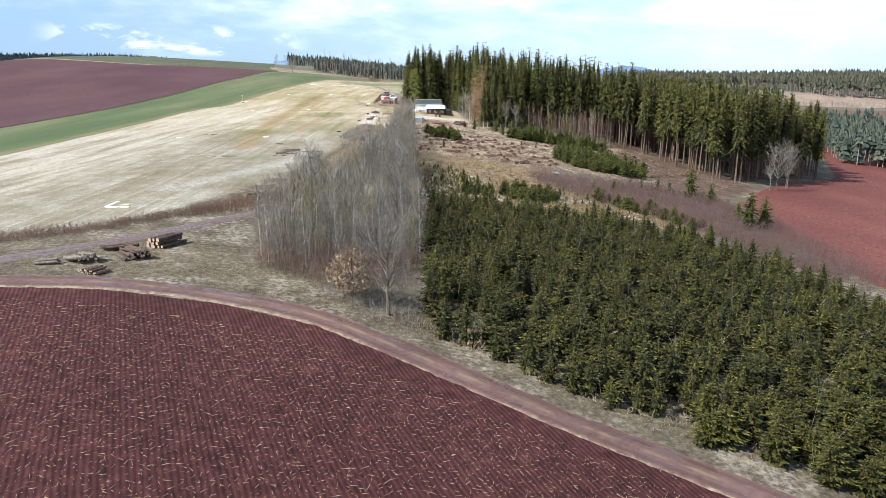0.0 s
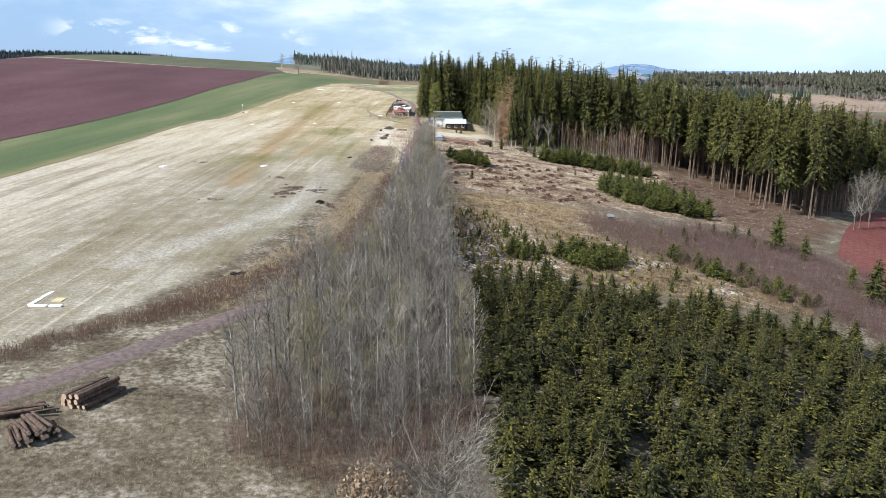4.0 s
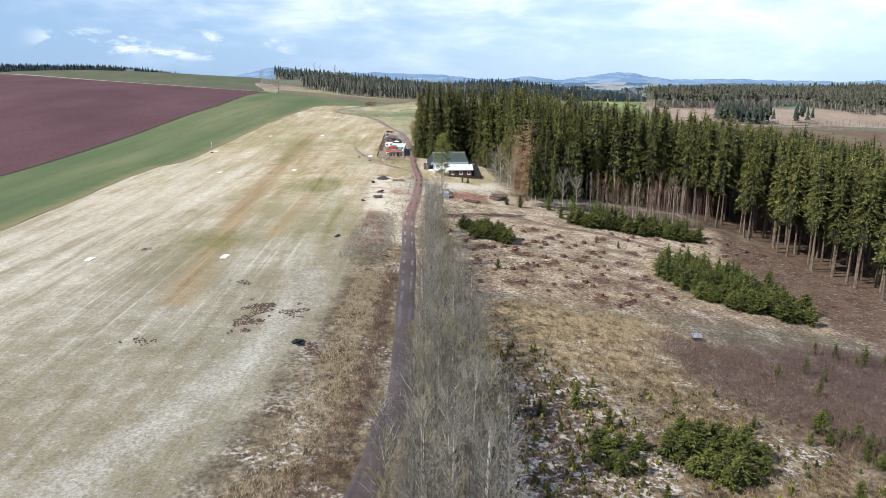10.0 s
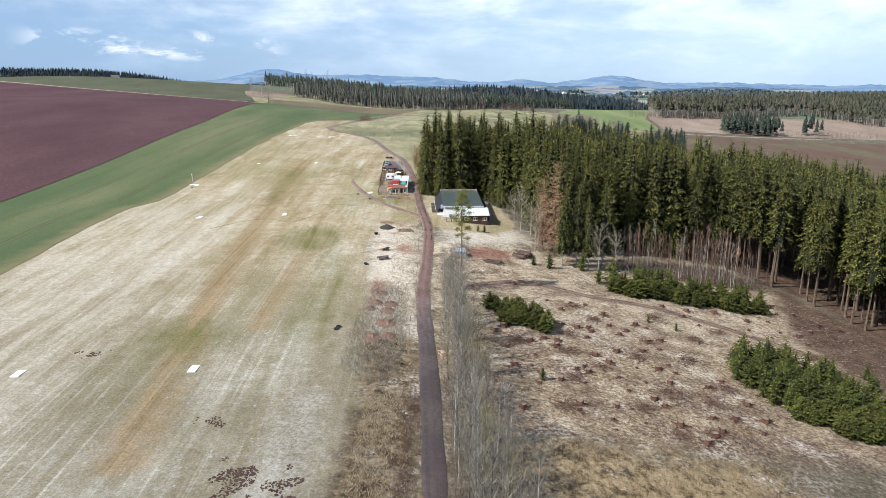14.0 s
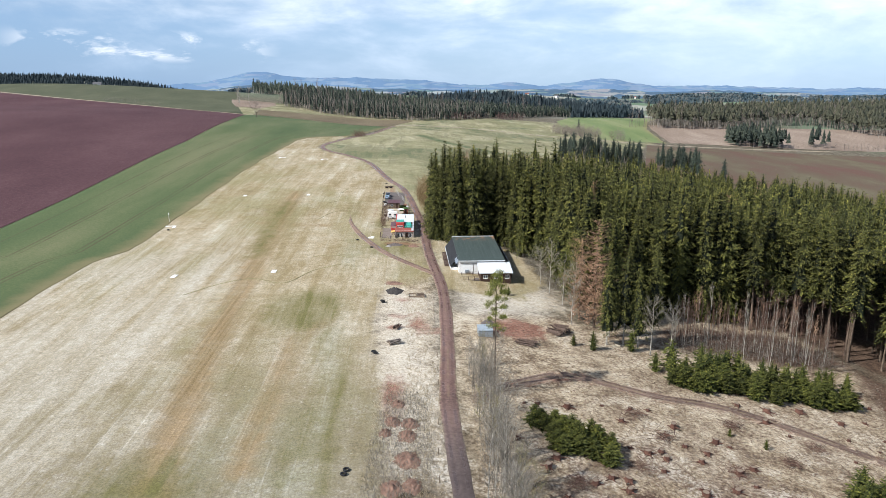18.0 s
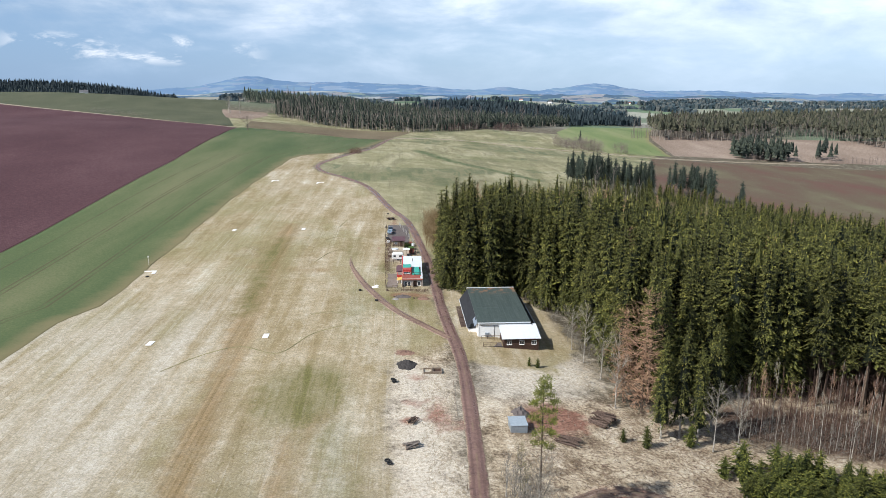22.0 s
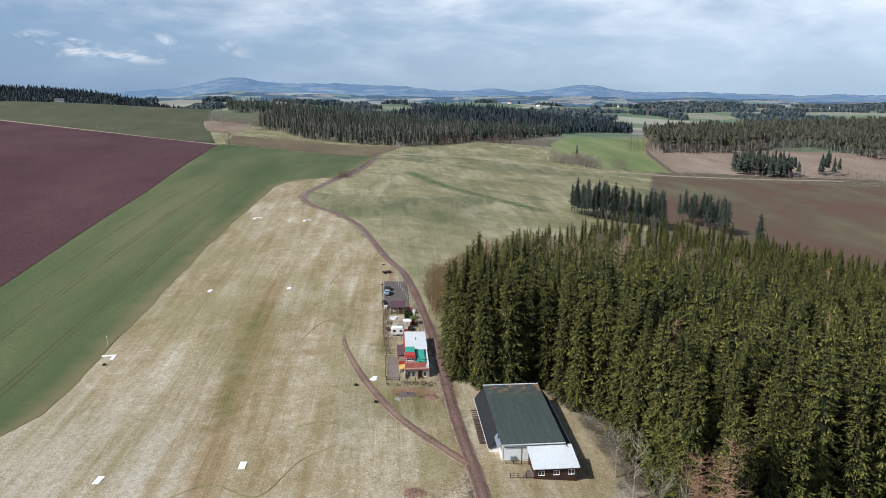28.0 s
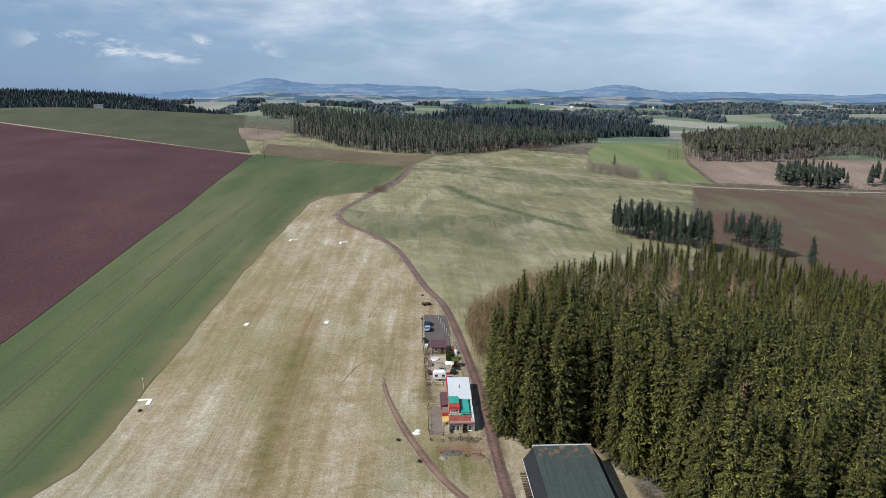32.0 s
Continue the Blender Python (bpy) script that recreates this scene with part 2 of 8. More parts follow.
def ground_surface():
    m, n = material("grass and heath")
    p = n.place()
    x, y = n.axis(p, 0), n.axis(p, 1)
    fine = n.noise(p, 1.7, 7, 0.68)
    mid = n.noise(p, 0.22, 6, 0.6)
    wide = n.noise(p, 0.035, 5, 0.55)
    ragged = n.math("SUBTRACT", n.noise(p, 0.3, 5, 0.65), 0.5)
    # mown airfield turf: pale dry grass, streaked along its length
    streak = n.noise(n.scaled(p, (0.22, 0.02, 0.1), -5), 1.0, 7, 0.66, 0.3)
    track = n.noise(n.scaled(p, (1.5, 0.010, 0.1), -8), 1.0, 5, 0.62)
    west = n.math("MULTIPLY", n.span(n.math("ADD", x, n.math("MULTIPLY", ragged, 24)), -66, -84), n.span(y, 400, 330))
    f = n.math("ADD", n.math("MULTIPLY", streak, 0.40), n.math("ADD", n.math("MULTIPLY", wide, 0.25), n.math("ADD", n.math("MULTIPLY", mid, 0.2), n.math("MULTIPLY", fine, 0.15))))
    turf = n.ramp(f, (0.38, (0.190, 0.142, 0.068)), (0.45, (0.280, 0.222, 0.128)), (0.53, (0.375, 0.315, 0.215)), (0.61, (0.51, 0.462, 0.37)))
    bleach = n.math("MULTIPLY", n.span(n.noise(n.scaled(p, (0.05, 0.03, 0.05)), 1.0, 6, 0.65), 0.53, 0.63), n.span(fine, 0.40, 0.58, 0.3, 1.0))
    turf = n.mix(n.math("MULTIPLY", bleach, 0.42), turf, (0.51, 0.465, 0.38))
    green = n.math("MULTIPLY", n.span(n.noise(n.scaled(p, (0.03, 0.015, 0.02)), 1.0, 4), 0.47, 0.62), n.span(mid, 0.3, 0.6, 0.5, 1.0))
    turf = n.mix(n.math("MULTIPLY", green, 0.55), turf, (0.20, 0.192, 0.085))
    south = n.span(n.math("ADD", y, n.math("MULTIPLY", ragged, 40)), 330, 185)
    turf = n.mix(n.math("MULTIPLY", south, 0.8), turf, n.ramp(f, (0.38, (0.098, 0.088, 0.060)), (0.48, (0.160, 0.148, 0.118)), (0.60, (0.31, 0.298, 0.262))))
    turf = n.mix(n.math("MULTIPLY", west, n.span(streak, 0.35, 0.6, 0.15, 0.75)), turf, (0.43, 0.395, 0.33))
    turf = n.mix(n.math("MULTIPLY", n.span(track, 0.55, 0.68), n.span(wide, 0.42, 0.60, 0.06, 0.42)), turf, (0.53, 0.50, 0.43))
    turf = n.mix(n.math("MULTIPLY", n.span(track, 0.44, 0.34), n.span(wide, 0.60, 0.42, 0.05, 0.4)), turf, (0.20, 0.155, 0.085))
    rust = n.math("MULTIPLY", n.span(n.math("ADD", n.attr("rust"), n.math("MULTIPLY", ragged, 5.0)), -3.0, 2.0), n.span(streak, 0.3, 0.55))
    speck = n.noise(p, 0.75, 8, 0.8)
    turf = n.mix(n.span(speck, 0.58, 0.40, 0.0, 0.38), turf, (0.19, 0.16, 0.085))
    turf = n.mix(n.math("MULTIPLY", n.span(speck, 0.58, 0.68), 0.45), turf, (0.56, 0.54, 0.47))
    crack = n.t.nodes.new("ShaderNodeTexVoronoi")
    crack.feature = "DISTANCE_TO_EDGE"
    bent = n.t.nodes.new("ShaderNodeVectorMath")
    n.put(n.scaled(p, (0.030, 0.021, 0.02), 20), bent.inputs[0])
    wv = n.t.nodes.new("ShaderNodeTexNoise")
    n.put(n.scaled(p, 0.03), wv.inputs["Vector"])
    n.put(wv.outputs["Color"], bent.inputs[1])
    n.put(bent.outputs[0], crack.inputs["Vector"])
    worn = n.math("MULTIPLY", n.span(crack.outputs["Distance"], 0.018, 0.004), n.span(n.noise(p, 0.02, 3), 0.52, 0.60))
    turf = n.mix(n.math("MULTIPLY", worn, 0.55), turf, (0.15, 0.125, 0.055))
    turf = n.mix(n.math("MULTIPLY", rust, 0.78), turf, n.ramp(track, (0.40, (0.165, 0.112, 0.050)), (0.60, (0.27, 0.185, 0.095))))
    lush = n.span(n.math("ADD", n.attr("lush"), n.math("MULTIPLY", ragged, 9.0)), -4.0, 4.0)
    chalk = n.math("MULTIPLY", n.span(n.math("ADD", n.attr("chalk"), n.math("MULTIPLY", ragged, 9.0)), -2.5, 2.5), n.span(fine, 0.35, 0.6, 0.1, 0.42))
    turf = n.mix(chalk, turf, (0.45, 0.435, 0.41))
    turf = n.mix(n.math("MULTIPLY", lush, n.span(streak, 0.3, 0.6, 0.95, 0.5)), turf, (0.115, 0.112, 0.036))
    grain = n.span(n.noise(p, 2.8, 7, 0.78), 0.34, 0.66, 0.64, 1.32, soft=False)
    # rough verge and clearing: straw, dead bracken, bare earth, pale brash
    rough_f = n.math("ADD", n.math("MULTIPLY", fine, 0.62), n.math("MULTIPLY", mid, 0.38))
    heath = n.ramp(rough_f, (0.36, (0.066, 0.048, 0.036)), (0.45, (0.170, 0.124, 0.080)), (0.54, (0.325, 0.258, 0.172)), (0.66, (0.52, 0.455, 0.35)))
    tuft = n.noise(n.scaled(p, (1.0, 0.8, 1.0)), 0.62, 7, 0.75)
    straw = n.ramp(tuft, (0.36, (0.024, 0.017, 0.011)), (0.47, (0.078, 0.055, 0.033)), (0.58, (0.178, 0.134, 0.081)), (0.70, (0.34, 0.285, 0.205)))
    straw = n.mix(n.math("MULTIPLY", n.span(n.noise(p, 0.12, 5, 0.7), 0.55, 0.64), n.span(fine, 0.48, 0.58)), straw, (0.46, 0.44, 0.41))
    straw = n.mix(n.math("MULTIPLY", n.math("MULTIPLY", n.math("MULTIPLY", n.span(y, 170, 184), n.span(x, -12, -7)), n.span(x, 34, 22)), n.span(tuft, 0.38, 0.56, 0.08, 0.48)), straw, (0.37, 0.285, 0.165))
    felled = n.span(n.math("ADD", n.attr("felled"), n.math("MULTIPLY", ragged, 10.0)), -4.0, 4.0)
    dull = n.ramp(rough_f, (0.36, (0.046, 0.036, 0.024)), (0.48, (0.098, 0.082, 0.057)), (0.58, (0.160, 0.140, 0.102)), (0.68, (0.29, 0.268, 0.218)))
    churned = n.math("MULTIPLY", n.span(n.noise(p, 0.075, 7, 0.7), 0.46, 0.57), n.span(fine, 0.60, 0.42, 0.45, 1.0))
    churned = n.math("MULTIPLY", churned, n.math("MULTIPLY", n.span(x, -13, -6), n.span(y, 275, 240)))
    heath = n.mix(n.math("MULTIPLY", churned, 0.75), heath, n.ramp(fine, (0.36, (0.060, 0.038, 0.031)), (0.62, (0.165, 0.115, 0.095))))
    heath = n.mix(felled, dull, heath)
    heath = n.mix(n.span(n.math("ADD", n.attr("straw"), n.math("MULTIPLY", ragged, 14.0)), -5.0, 5.0), heath, straw)
    moor = n.ramp(rough_f, (0.36, (0.032, 0.022, 0.018)), (0.5, (0.090, 0.062, 0.050)), (0.64, (0.19, 0.145, 0.115)))
    heath = n.mix(n.span(n.math("ADD", n.attr("moor"), n.math("MULTIPLY", ragged, 14.0)), -5.0, 5.0), heath, moor)
    bleached = n.math("MULTIPLY", n.span(n.math("ADD", n.attr("bleached"), n.math("MULTIPLY", ragged, 12.0)), -4.0, 4.0), n.span(n.noise(p, 0.85, 7, 0.75), 0.50, 0.60))
    heath = n.mix(n.math("MULTIPLY", bleached, 0.8), heath, (0.50, 0.48, 0.45))
    pale = n.math("MULTIPLY", n.span(n.noise(p, 0.11, 6, 0.7), 0.50, 0.62), n.span(fine, 0.42, 0.58))
    heath = n.mix(n.math("MULTIPLY", pale, n.span(felled, 0.0, 1.0, 0.22, 0.62)), heath, (0.52, 0.48, 0.42))
    heath = n.mix(n.math("MULTIPLY", n.span(y, 226, 268, 0.0, 0.50), n.math("MULTIPLY", n.span(felled, 0.2, 0.9), n.span(mid, 0.36, 0.56, 0.35, 1.0))), heath, n.ramp(rough_f, (0.36, (0.165, 0.118, 0.076)), (0.50, (0.46, 0.385, 0.275)), (0.64, (0.62, 0.545, 0.415))))
    worn_pale = n.span(n.math("ADD", n.attr("pale"), n.math("MULTIPLY", ragged, 16.0)), -5.0, 6.0)
    heath = n.mix(n.math("MULTIPLY", worn_pale, n.span(fine, 0.36, 0.58, 0.45, 0.9)), heath, (0.52, 0.475, 0.395))
    earth = n.span(n.math("ADD", n.attr("earth"), n.math("MULTIPLY", ragged, 5.0)), -1.2, 1.0)
    bare = n.ramp(rough_f, (0.38, (0.135, 0.064, 0.045)), (0.6, (0.29, 0.145, 0.105)))
    heath = n.mix(n.math("MULTIPLY", earth, 0.9), heath, bare)
    air = n.span(n.math("ADD", n.attr("air"), n.math("MULTIPLY", ragged, 7.0)), -1.6, 1.6)
    c = n.mix(air, heath, n.mix(n.math("MULTIPLY", earth, 0.6), turf, bare))
    # pasture beyond the woods
    arc = n.noise(n.scaled(p, (0.05, 0.011, 0.1), 24), 1.0, 6, 0.62, 0.8)
    past = n.ramp(n.math("ADD", n.math("MULTIPLY", arc, 0.45), n.math("ADD", n.math("MULTIPLY", wide, 0.3), n.math("MULTIPLY", mid, 0.25))),
                  (0.36, (0.150, 0.146, 0.074)), (0.5, (0.258, 0.236, 0.138)), (0.64, (0.40, 0.37, 0.25)))
    past = n.mix(n.math("MULTIPLY", n.span(n.noise(n.scaled(p, (0.012, 0.020, 0.02), 30), 1.0, 4), 0.50, 0.62), 0.45), past, (0.125, 0.138, 0.060))
    past = n.mix(n.math("MULTIPLY", n.span(track, 0.46, 0.36), 0.35), past, (0.15, 0.135, 0.07))
    combed = n.noise(n.scaled(p, (0.11, 0.020, 0.1), -14), 1.0, 6, 0.68, 0.5)
    hollow = n.math("MULTIPLY", n.span(n.noise(n.scaled(p, (0.010, 0.014, 0.02), -28), 1.0, 3, 0.5, 0.6), 0.51, 0.59), n.span(y, 470, 590))
    past = n.mix(n.math("MULTIPLY", n.math("MULTIPLY", hollow, n.span(combed, 0.42, 0.58, 0.2, 1.0)), 0.78), past, (0.092, 0.106, 0.056))
    past = n.mix(n.math("MULTIPLY", n.span(combed, 0.50, 0.40, 0.0, 0.42), n.span(y, 450, 560)), past, (0.120, 0.112, 0.066))
    past = n.mix(n.math("MULTIPLY", lush, n.span(mid, 0.3, 0.65, 0.95, 0.55)), past, (0.050, 0.082, 0.032))
    c = n.mix(n.span(n.math("ADD", n.attr("pasture"), n.math("MULTIPLY", ragged, 4.0)), -2.0, 2.0), c, past)
    floor = n.ramp(rough_f, (0.36, (0.034, 0.023, 0.016)), (0.5, (0.095, 0.062, 0.044)), (0.66, (0.19, 0.135, 0.095)))
    c = n.mix(n.span(n.math("ADD", n.attr("wood"), n.math("MULTIPLY", ragged, 8.0)), -3.0, 3.0), c, floor)
    # distant farmland: a patchwork of small green, fallow and straw parcels, blued for air haze
    cell = n.t.nodes.new("ShaderNodeTexVoronoi")
    n.put(n.scaled(p, (0.0052, 0.0085, 0.004), 18), cell.inputs["Vector"])
    cell.inputs["Scale"].default_value = 1.0
    pick = n.axis(cell.outputs["Color"], 0)
    parcel = n.ramp(pick, (0.0, (0.085, 0.140, 0.085)), (0.25, (0.13, 0.185, 0.105)), (0.42, (0.25, 0.25, 0.19)), (0.58, (0.115, 0.160, 0.100)),
                    (0.74, (0.175, 0.150, 0.140)), (0.9, (0.31, 0.31, 0.26)))
    parcel = n.mix(0.2, parcel, n.ramp(wide, (0.35, (0.08, 0.11, 0.085)), (0.65, (0.21, 0.22, 0.18))))
    c = n.mix(n.span(n.attr("distance"), 0.0, 1.0, soft=False), c, parcel)
    h = n.math("ADD", n.math("MULTIPLY", fine, 0.6), n.math("MULTIPLY", mid, 0.8))
    toned = n.t.nodes.new("ShaderNodeVectorMath")
    toned.operation = "SCALE"
    n.put(c, toned.inputs[0])
    n.put(grain, toned.inputs["Scale"])
    n.surface(toned.outputs[0], 0.95, 0, n.bump(h, 0.85, 0.16), 0.12)
    return m


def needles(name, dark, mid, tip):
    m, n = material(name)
    # tone from crown shade to sunlit shoot tips, put into the needle colour
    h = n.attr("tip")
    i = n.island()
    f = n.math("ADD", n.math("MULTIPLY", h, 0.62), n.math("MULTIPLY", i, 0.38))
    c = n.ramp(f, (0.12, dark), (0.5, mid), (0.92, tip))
    # noise paints dark gaps, as shadow between needles, and bright lit tufts
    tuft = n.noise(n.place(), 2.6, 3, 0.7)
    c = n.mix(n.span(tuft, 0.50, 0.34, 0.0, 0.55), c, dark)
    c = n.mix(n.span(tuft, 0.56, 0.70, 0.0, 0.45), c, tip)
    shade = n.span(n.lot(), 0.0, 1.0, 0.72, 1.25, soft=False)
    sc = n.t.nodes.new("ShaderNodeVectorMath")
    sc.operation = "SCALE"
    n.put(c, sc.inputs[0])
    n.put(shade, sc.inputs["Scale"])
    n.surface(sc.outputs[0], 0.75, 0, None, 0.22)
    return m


def bark(name, dark, light, scale=5.0, tall=0.25):
    m, n = material(name)
    p = n.scaled(n.local(), (1.0, 1.0, tall))
    a = n.noise(p, scale, 5, 0.65)
    shade = n.mix(n.math("MULTIPLY", n.lot(), 0.35), n.ramp(a, (0.35, dark), (0.62, light)), dark)
    n.surface(shade, 0.9, 0, n.bump(a, 0.4, 0.03), 0.15)
    return m


def twigs(name, a, b, c):
    """Fine shoots; each differs a little."""
    m, n = material(name)
    f = n.math("ADD", n.math("MULTIPLY", n.island(), 0.75), n.math("MULTIPLY", n.lot(), 0.25))
    n.surface(n.ramp(f, (0.05, a), (0.5, b), (0.95, c)), 0.85, 0, None, 0.15)
    return m


M_GROUND = ground_surface()
M_CROP = crop_field("young winter crop", (0.054, 0.082, 0.034), (0.080, 0.104, 0.044), (0.135, 0.138, 0.070))
M_MEADOW = crop_field("spring meadow", (0.105, 0.145, 0.055), (0.150, 0.185, 0.075), (0.215, 0.220, 0.110))
M_OLIVE = soil("olive stubble", (0.052, 0.060, 0.036), (0.080, 0.086, 0.052), (0.125, 0.120, 0.075), 0.05, 60, 0.2)
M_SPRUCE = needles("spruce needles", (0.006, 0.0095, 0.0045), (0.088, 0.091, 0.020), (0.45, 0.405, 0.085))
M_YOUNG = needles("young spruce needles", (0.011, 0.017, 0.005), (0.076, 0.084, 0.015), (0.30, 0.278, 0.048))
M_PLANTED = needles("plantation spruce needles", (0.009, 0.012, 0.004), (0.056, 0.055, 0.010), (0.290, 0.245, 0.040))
M_PINE = needles("pine needles", (0.040, 0.052, 0.014), (0.145, 0.160, 0.032), (0.36, 0.36, 0.085))
# bluer, flatter copy of the spruce needles: air haze put into the colour
M_FAR_SPRUCE = needles("far spruce needles with haze tint", (0.020, 0.030, 0.026), (0.050, 0.064, 0.046), (0.130, 0.140, 0.090))
M_LARCH = twigs("larch shoots", (0.16, 0.092, 0.058), (0.29, 0.180, 0.115), (0.40, 0.270, 0.175))
M_TAWNY = twigs("tawny larch shoots", (0.16, 0.118, 0.072), (0.29, 0.228, 0.145), (0.42, 0.35, 0.24))
M_TWIG = twigs("grey twigs", (0.078, 0.069, 0.059), (0.162, 0.147, 0.126), (0.32, 0.30, 0.26))
M_TWIG_PALE = twigs("pale twigs", (0.13, 0.108, 0.085), (0.225, 0.20, 0.16), (0.38, 0.35, 0.29))
M_TWIG_LICHEN = twigs("lichen twigs", (0.10, 0.095, 0.048), (0.19, 0.168, 0.088), (0.36, 0.31, 0.165))
M_BRUSH = twigs("bramble", (0.075, 0.042, 0.032), (0.135, 0.082, 0.062), (0.21, 0.145, 0.11))
M_HEATHER = twigs("young birch shoots", (0.060, 0.036, 0.034), (0.118, 0.076, 0.069), (0.205, 0.145, 0.125))
M_STRAW = twigs("brown straw", (0.13, 0.09, 0.045), (0.25, 0.18, 0.095), (0.37, 0.29, 0.17))
M_DRY = twigs("dry grass", (0.20, 0.158, 0.096), (0.35, 0.285, 0.185), (0.50, 0.435, 0.315))
M_OAK = twigs("dead oak leaves", (0.15, 0.105, 0.068), (0.24, 0.175, 0.115), (0.34, 0.265, 0.18))
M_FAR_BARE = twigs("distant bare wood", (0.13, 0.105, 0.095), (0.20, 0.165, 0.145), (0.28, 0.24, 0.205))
M_BARK = bark("grey bark", (0.075, 0.060, 0.046), (0.22, 0.19, 0.145))
M_BARK_PALE = bark("pale birch bark", (0.16, 0.14, 0.12), (0.52, 0.49, 0.43), 3.0, 0.6)
M_BARK_SPRUCE = bark("spruce bark", (0.060, 0.042, 0.030), (0.19, 0.145, 0.11))
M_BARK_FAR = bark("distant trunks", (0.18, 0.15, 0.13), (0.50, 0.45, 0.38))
M_BARK_POLE = bark("pinkish brown bark", (0.12, 0.085, 0.068), (0.33, 0.255, 0.205))
# needle colours of the far woods, shifted towards blue for air haze
M_RIDGE = needles("haze-blued hill needles", (0.014, 0.024, 0.030), (0.026, 0.040, 0.046), (0.055, 0.072, 0.074))
M_FAR_PINE = needles("far pine needles with haze tint", (0.026, 0.032, 0.022), (0.070, 0.072, 0.045), (0.16, 0.145, 0.090))


def road_surface(name, mid, rut, grass_mid, damp=0.0):
    m, n = material(name)
    p = n.place()
    a = n.noise(p, 1.6, 7, 0.68)
    b = n.noise(p, 0.12, 4)
    c = n.ramp(n.math("ADD", n.math("MULTIPLY", a, 0.55), n.math("MULTIPLY", b, 0.45)), (0.36, rut), (0.5, mid), (0.68, tuple(v * 1.5 for v in mid)))
    side = n.attr("side")
    ruts = n.span(n.math("ABSOLUTE", n.math("SUBTRACT", n.math("ABSOLUTE", side), 0.5)), 0.22, 0.05)
    c = n.mix(n.math("MULTIPLY", ruts, 0.5), c, rut)
    crown = n.math("MULTIPLY", n.span(n.math("ABSOLUTE", side), 0.2, 0.02), n.span(n.noise(p, 0.35, 4), 0.4, 0.62))
    c = n.mix(n.math("MULTIPLY", crown, grass_mid), c, (0.24, 0.19, 0.105))
    rim = n.span(n.math("ADD", n.math("ABSOLUTE", side), n.math("MULTIPLY", n.math("SUBTRACT", n.noise(p, 0.7, 5, 0.7), 0.5), 0.9)), 0.72, 0.98)
    c = n.mix(n.math("MULTIPLY", rim, 0.85), c, n.ramp(a, (0.35, (0.13, 0.10, 0.065)), (0.62, (0.32, 0.265, 0.18))))
    if damp:
        y = n.axis(p, 1)
        c = n.mix(n.span(y, 268, 240, 0.0, 0.75), c, n.ramp(a, (0.36, (0.075, 0.058, 0.054)), (0.66, (0.165, 0.135, 0.128))))
        soaked = n.math("MULTIPLY", n.math("MULTIPLY", n.span(y, 262, 225), n.span(y, 118, 138)), n.span(b, 0.3, 0.6, 0.6, 1.0))
        c = n.mix(n.math("MULTIPLY", soaked, damp), c, (0.046, 0.037, 0.037))
    wet = n.math("MULTIPLY", n.span(n.noise(p, 0.25, 4), 0.47, 0.56), n.span(ruts, 0.15, 0.6))
    n.surface(c, n.span(wet, 0.0, 1.0, 0.85, 0.12), 0, n.bump(a, 0.6, 0.06), 0.25)
    return m


M_ROAD = road_surface("reddish gravel", (0.158, 0.098, 0.082), (0.092, 0.056, 0.047), 0.3, 0.85)
M_RUT = road_surface("muddy brown earth", (0.165, 0.115, 0.088), (0.088, 0.058, 0.045), 0.6)
M_SPUR = road_surface("worn red earth", (0.190, 0.125, 0.095), (0.120, 0.076, 0.058), 0.8)
M_TRACK = road_surface("red earth track", (0.118, 0.072, 0.063), (0.076, 0.042, 0.037), 0.5)

M_WORN = plain("worn grass line", (0.205, 0.185, 0.092), 0.95, 0, 0.3, 0.5)
M_LANE = road_surface("pale farm lane", (0.30, 0.25, 0.18), (0.22, 0.17, 0.12), 0.3)

# ---- the lie of the land ----
YS = np.arange(-600, 6001.0)


def profile(ys, values, blur=30):
    v = np.interp(YS, ys, values)
    k = np.exp(-0.5 * (np.arange(-3 * blur, 3 * blur + 1) / blur) ** 2)
    return np.convolve(np.pad(v, 3 * blur, mode="edge"), k / k.sum(), "valid")


CREST = profile([-600, 0, 111, 177, 222, 335, 390, 443, 546, 693, 800, 880, 958, 1072, 1300, 1700],
                [-13, -7.5, -5.3, -4.3, -2.4, 1.4, 3.6, 6.6, 11.4, 14, 13.5, 11.5, 15, 16, 12, 0])
FALL = profile([-100, 120, 300, 420, 600, 900, 1000, 1300], [.11, .125, .165, .16, .12, .075, .045, .02])
BROW = profile([0, 75, 120, 200, 290, 350, 450, 900], [-52, -46, -38, -26, -16, -4, -20, -20])
RISE = profile([200, 330, 450, 600, 720, 830, 950, 1050, 1400], [-.03, -.02, .0, .055, .11, .135, .10, .085, .08])
DEPTH = profile([0, 400, 900, 1300], [52, 50, 40, 30])


def step(a, b, x):
    t = np.clip((x - a) / (b - a), 0, 1)
    return t * t * (3 - 2 * t)


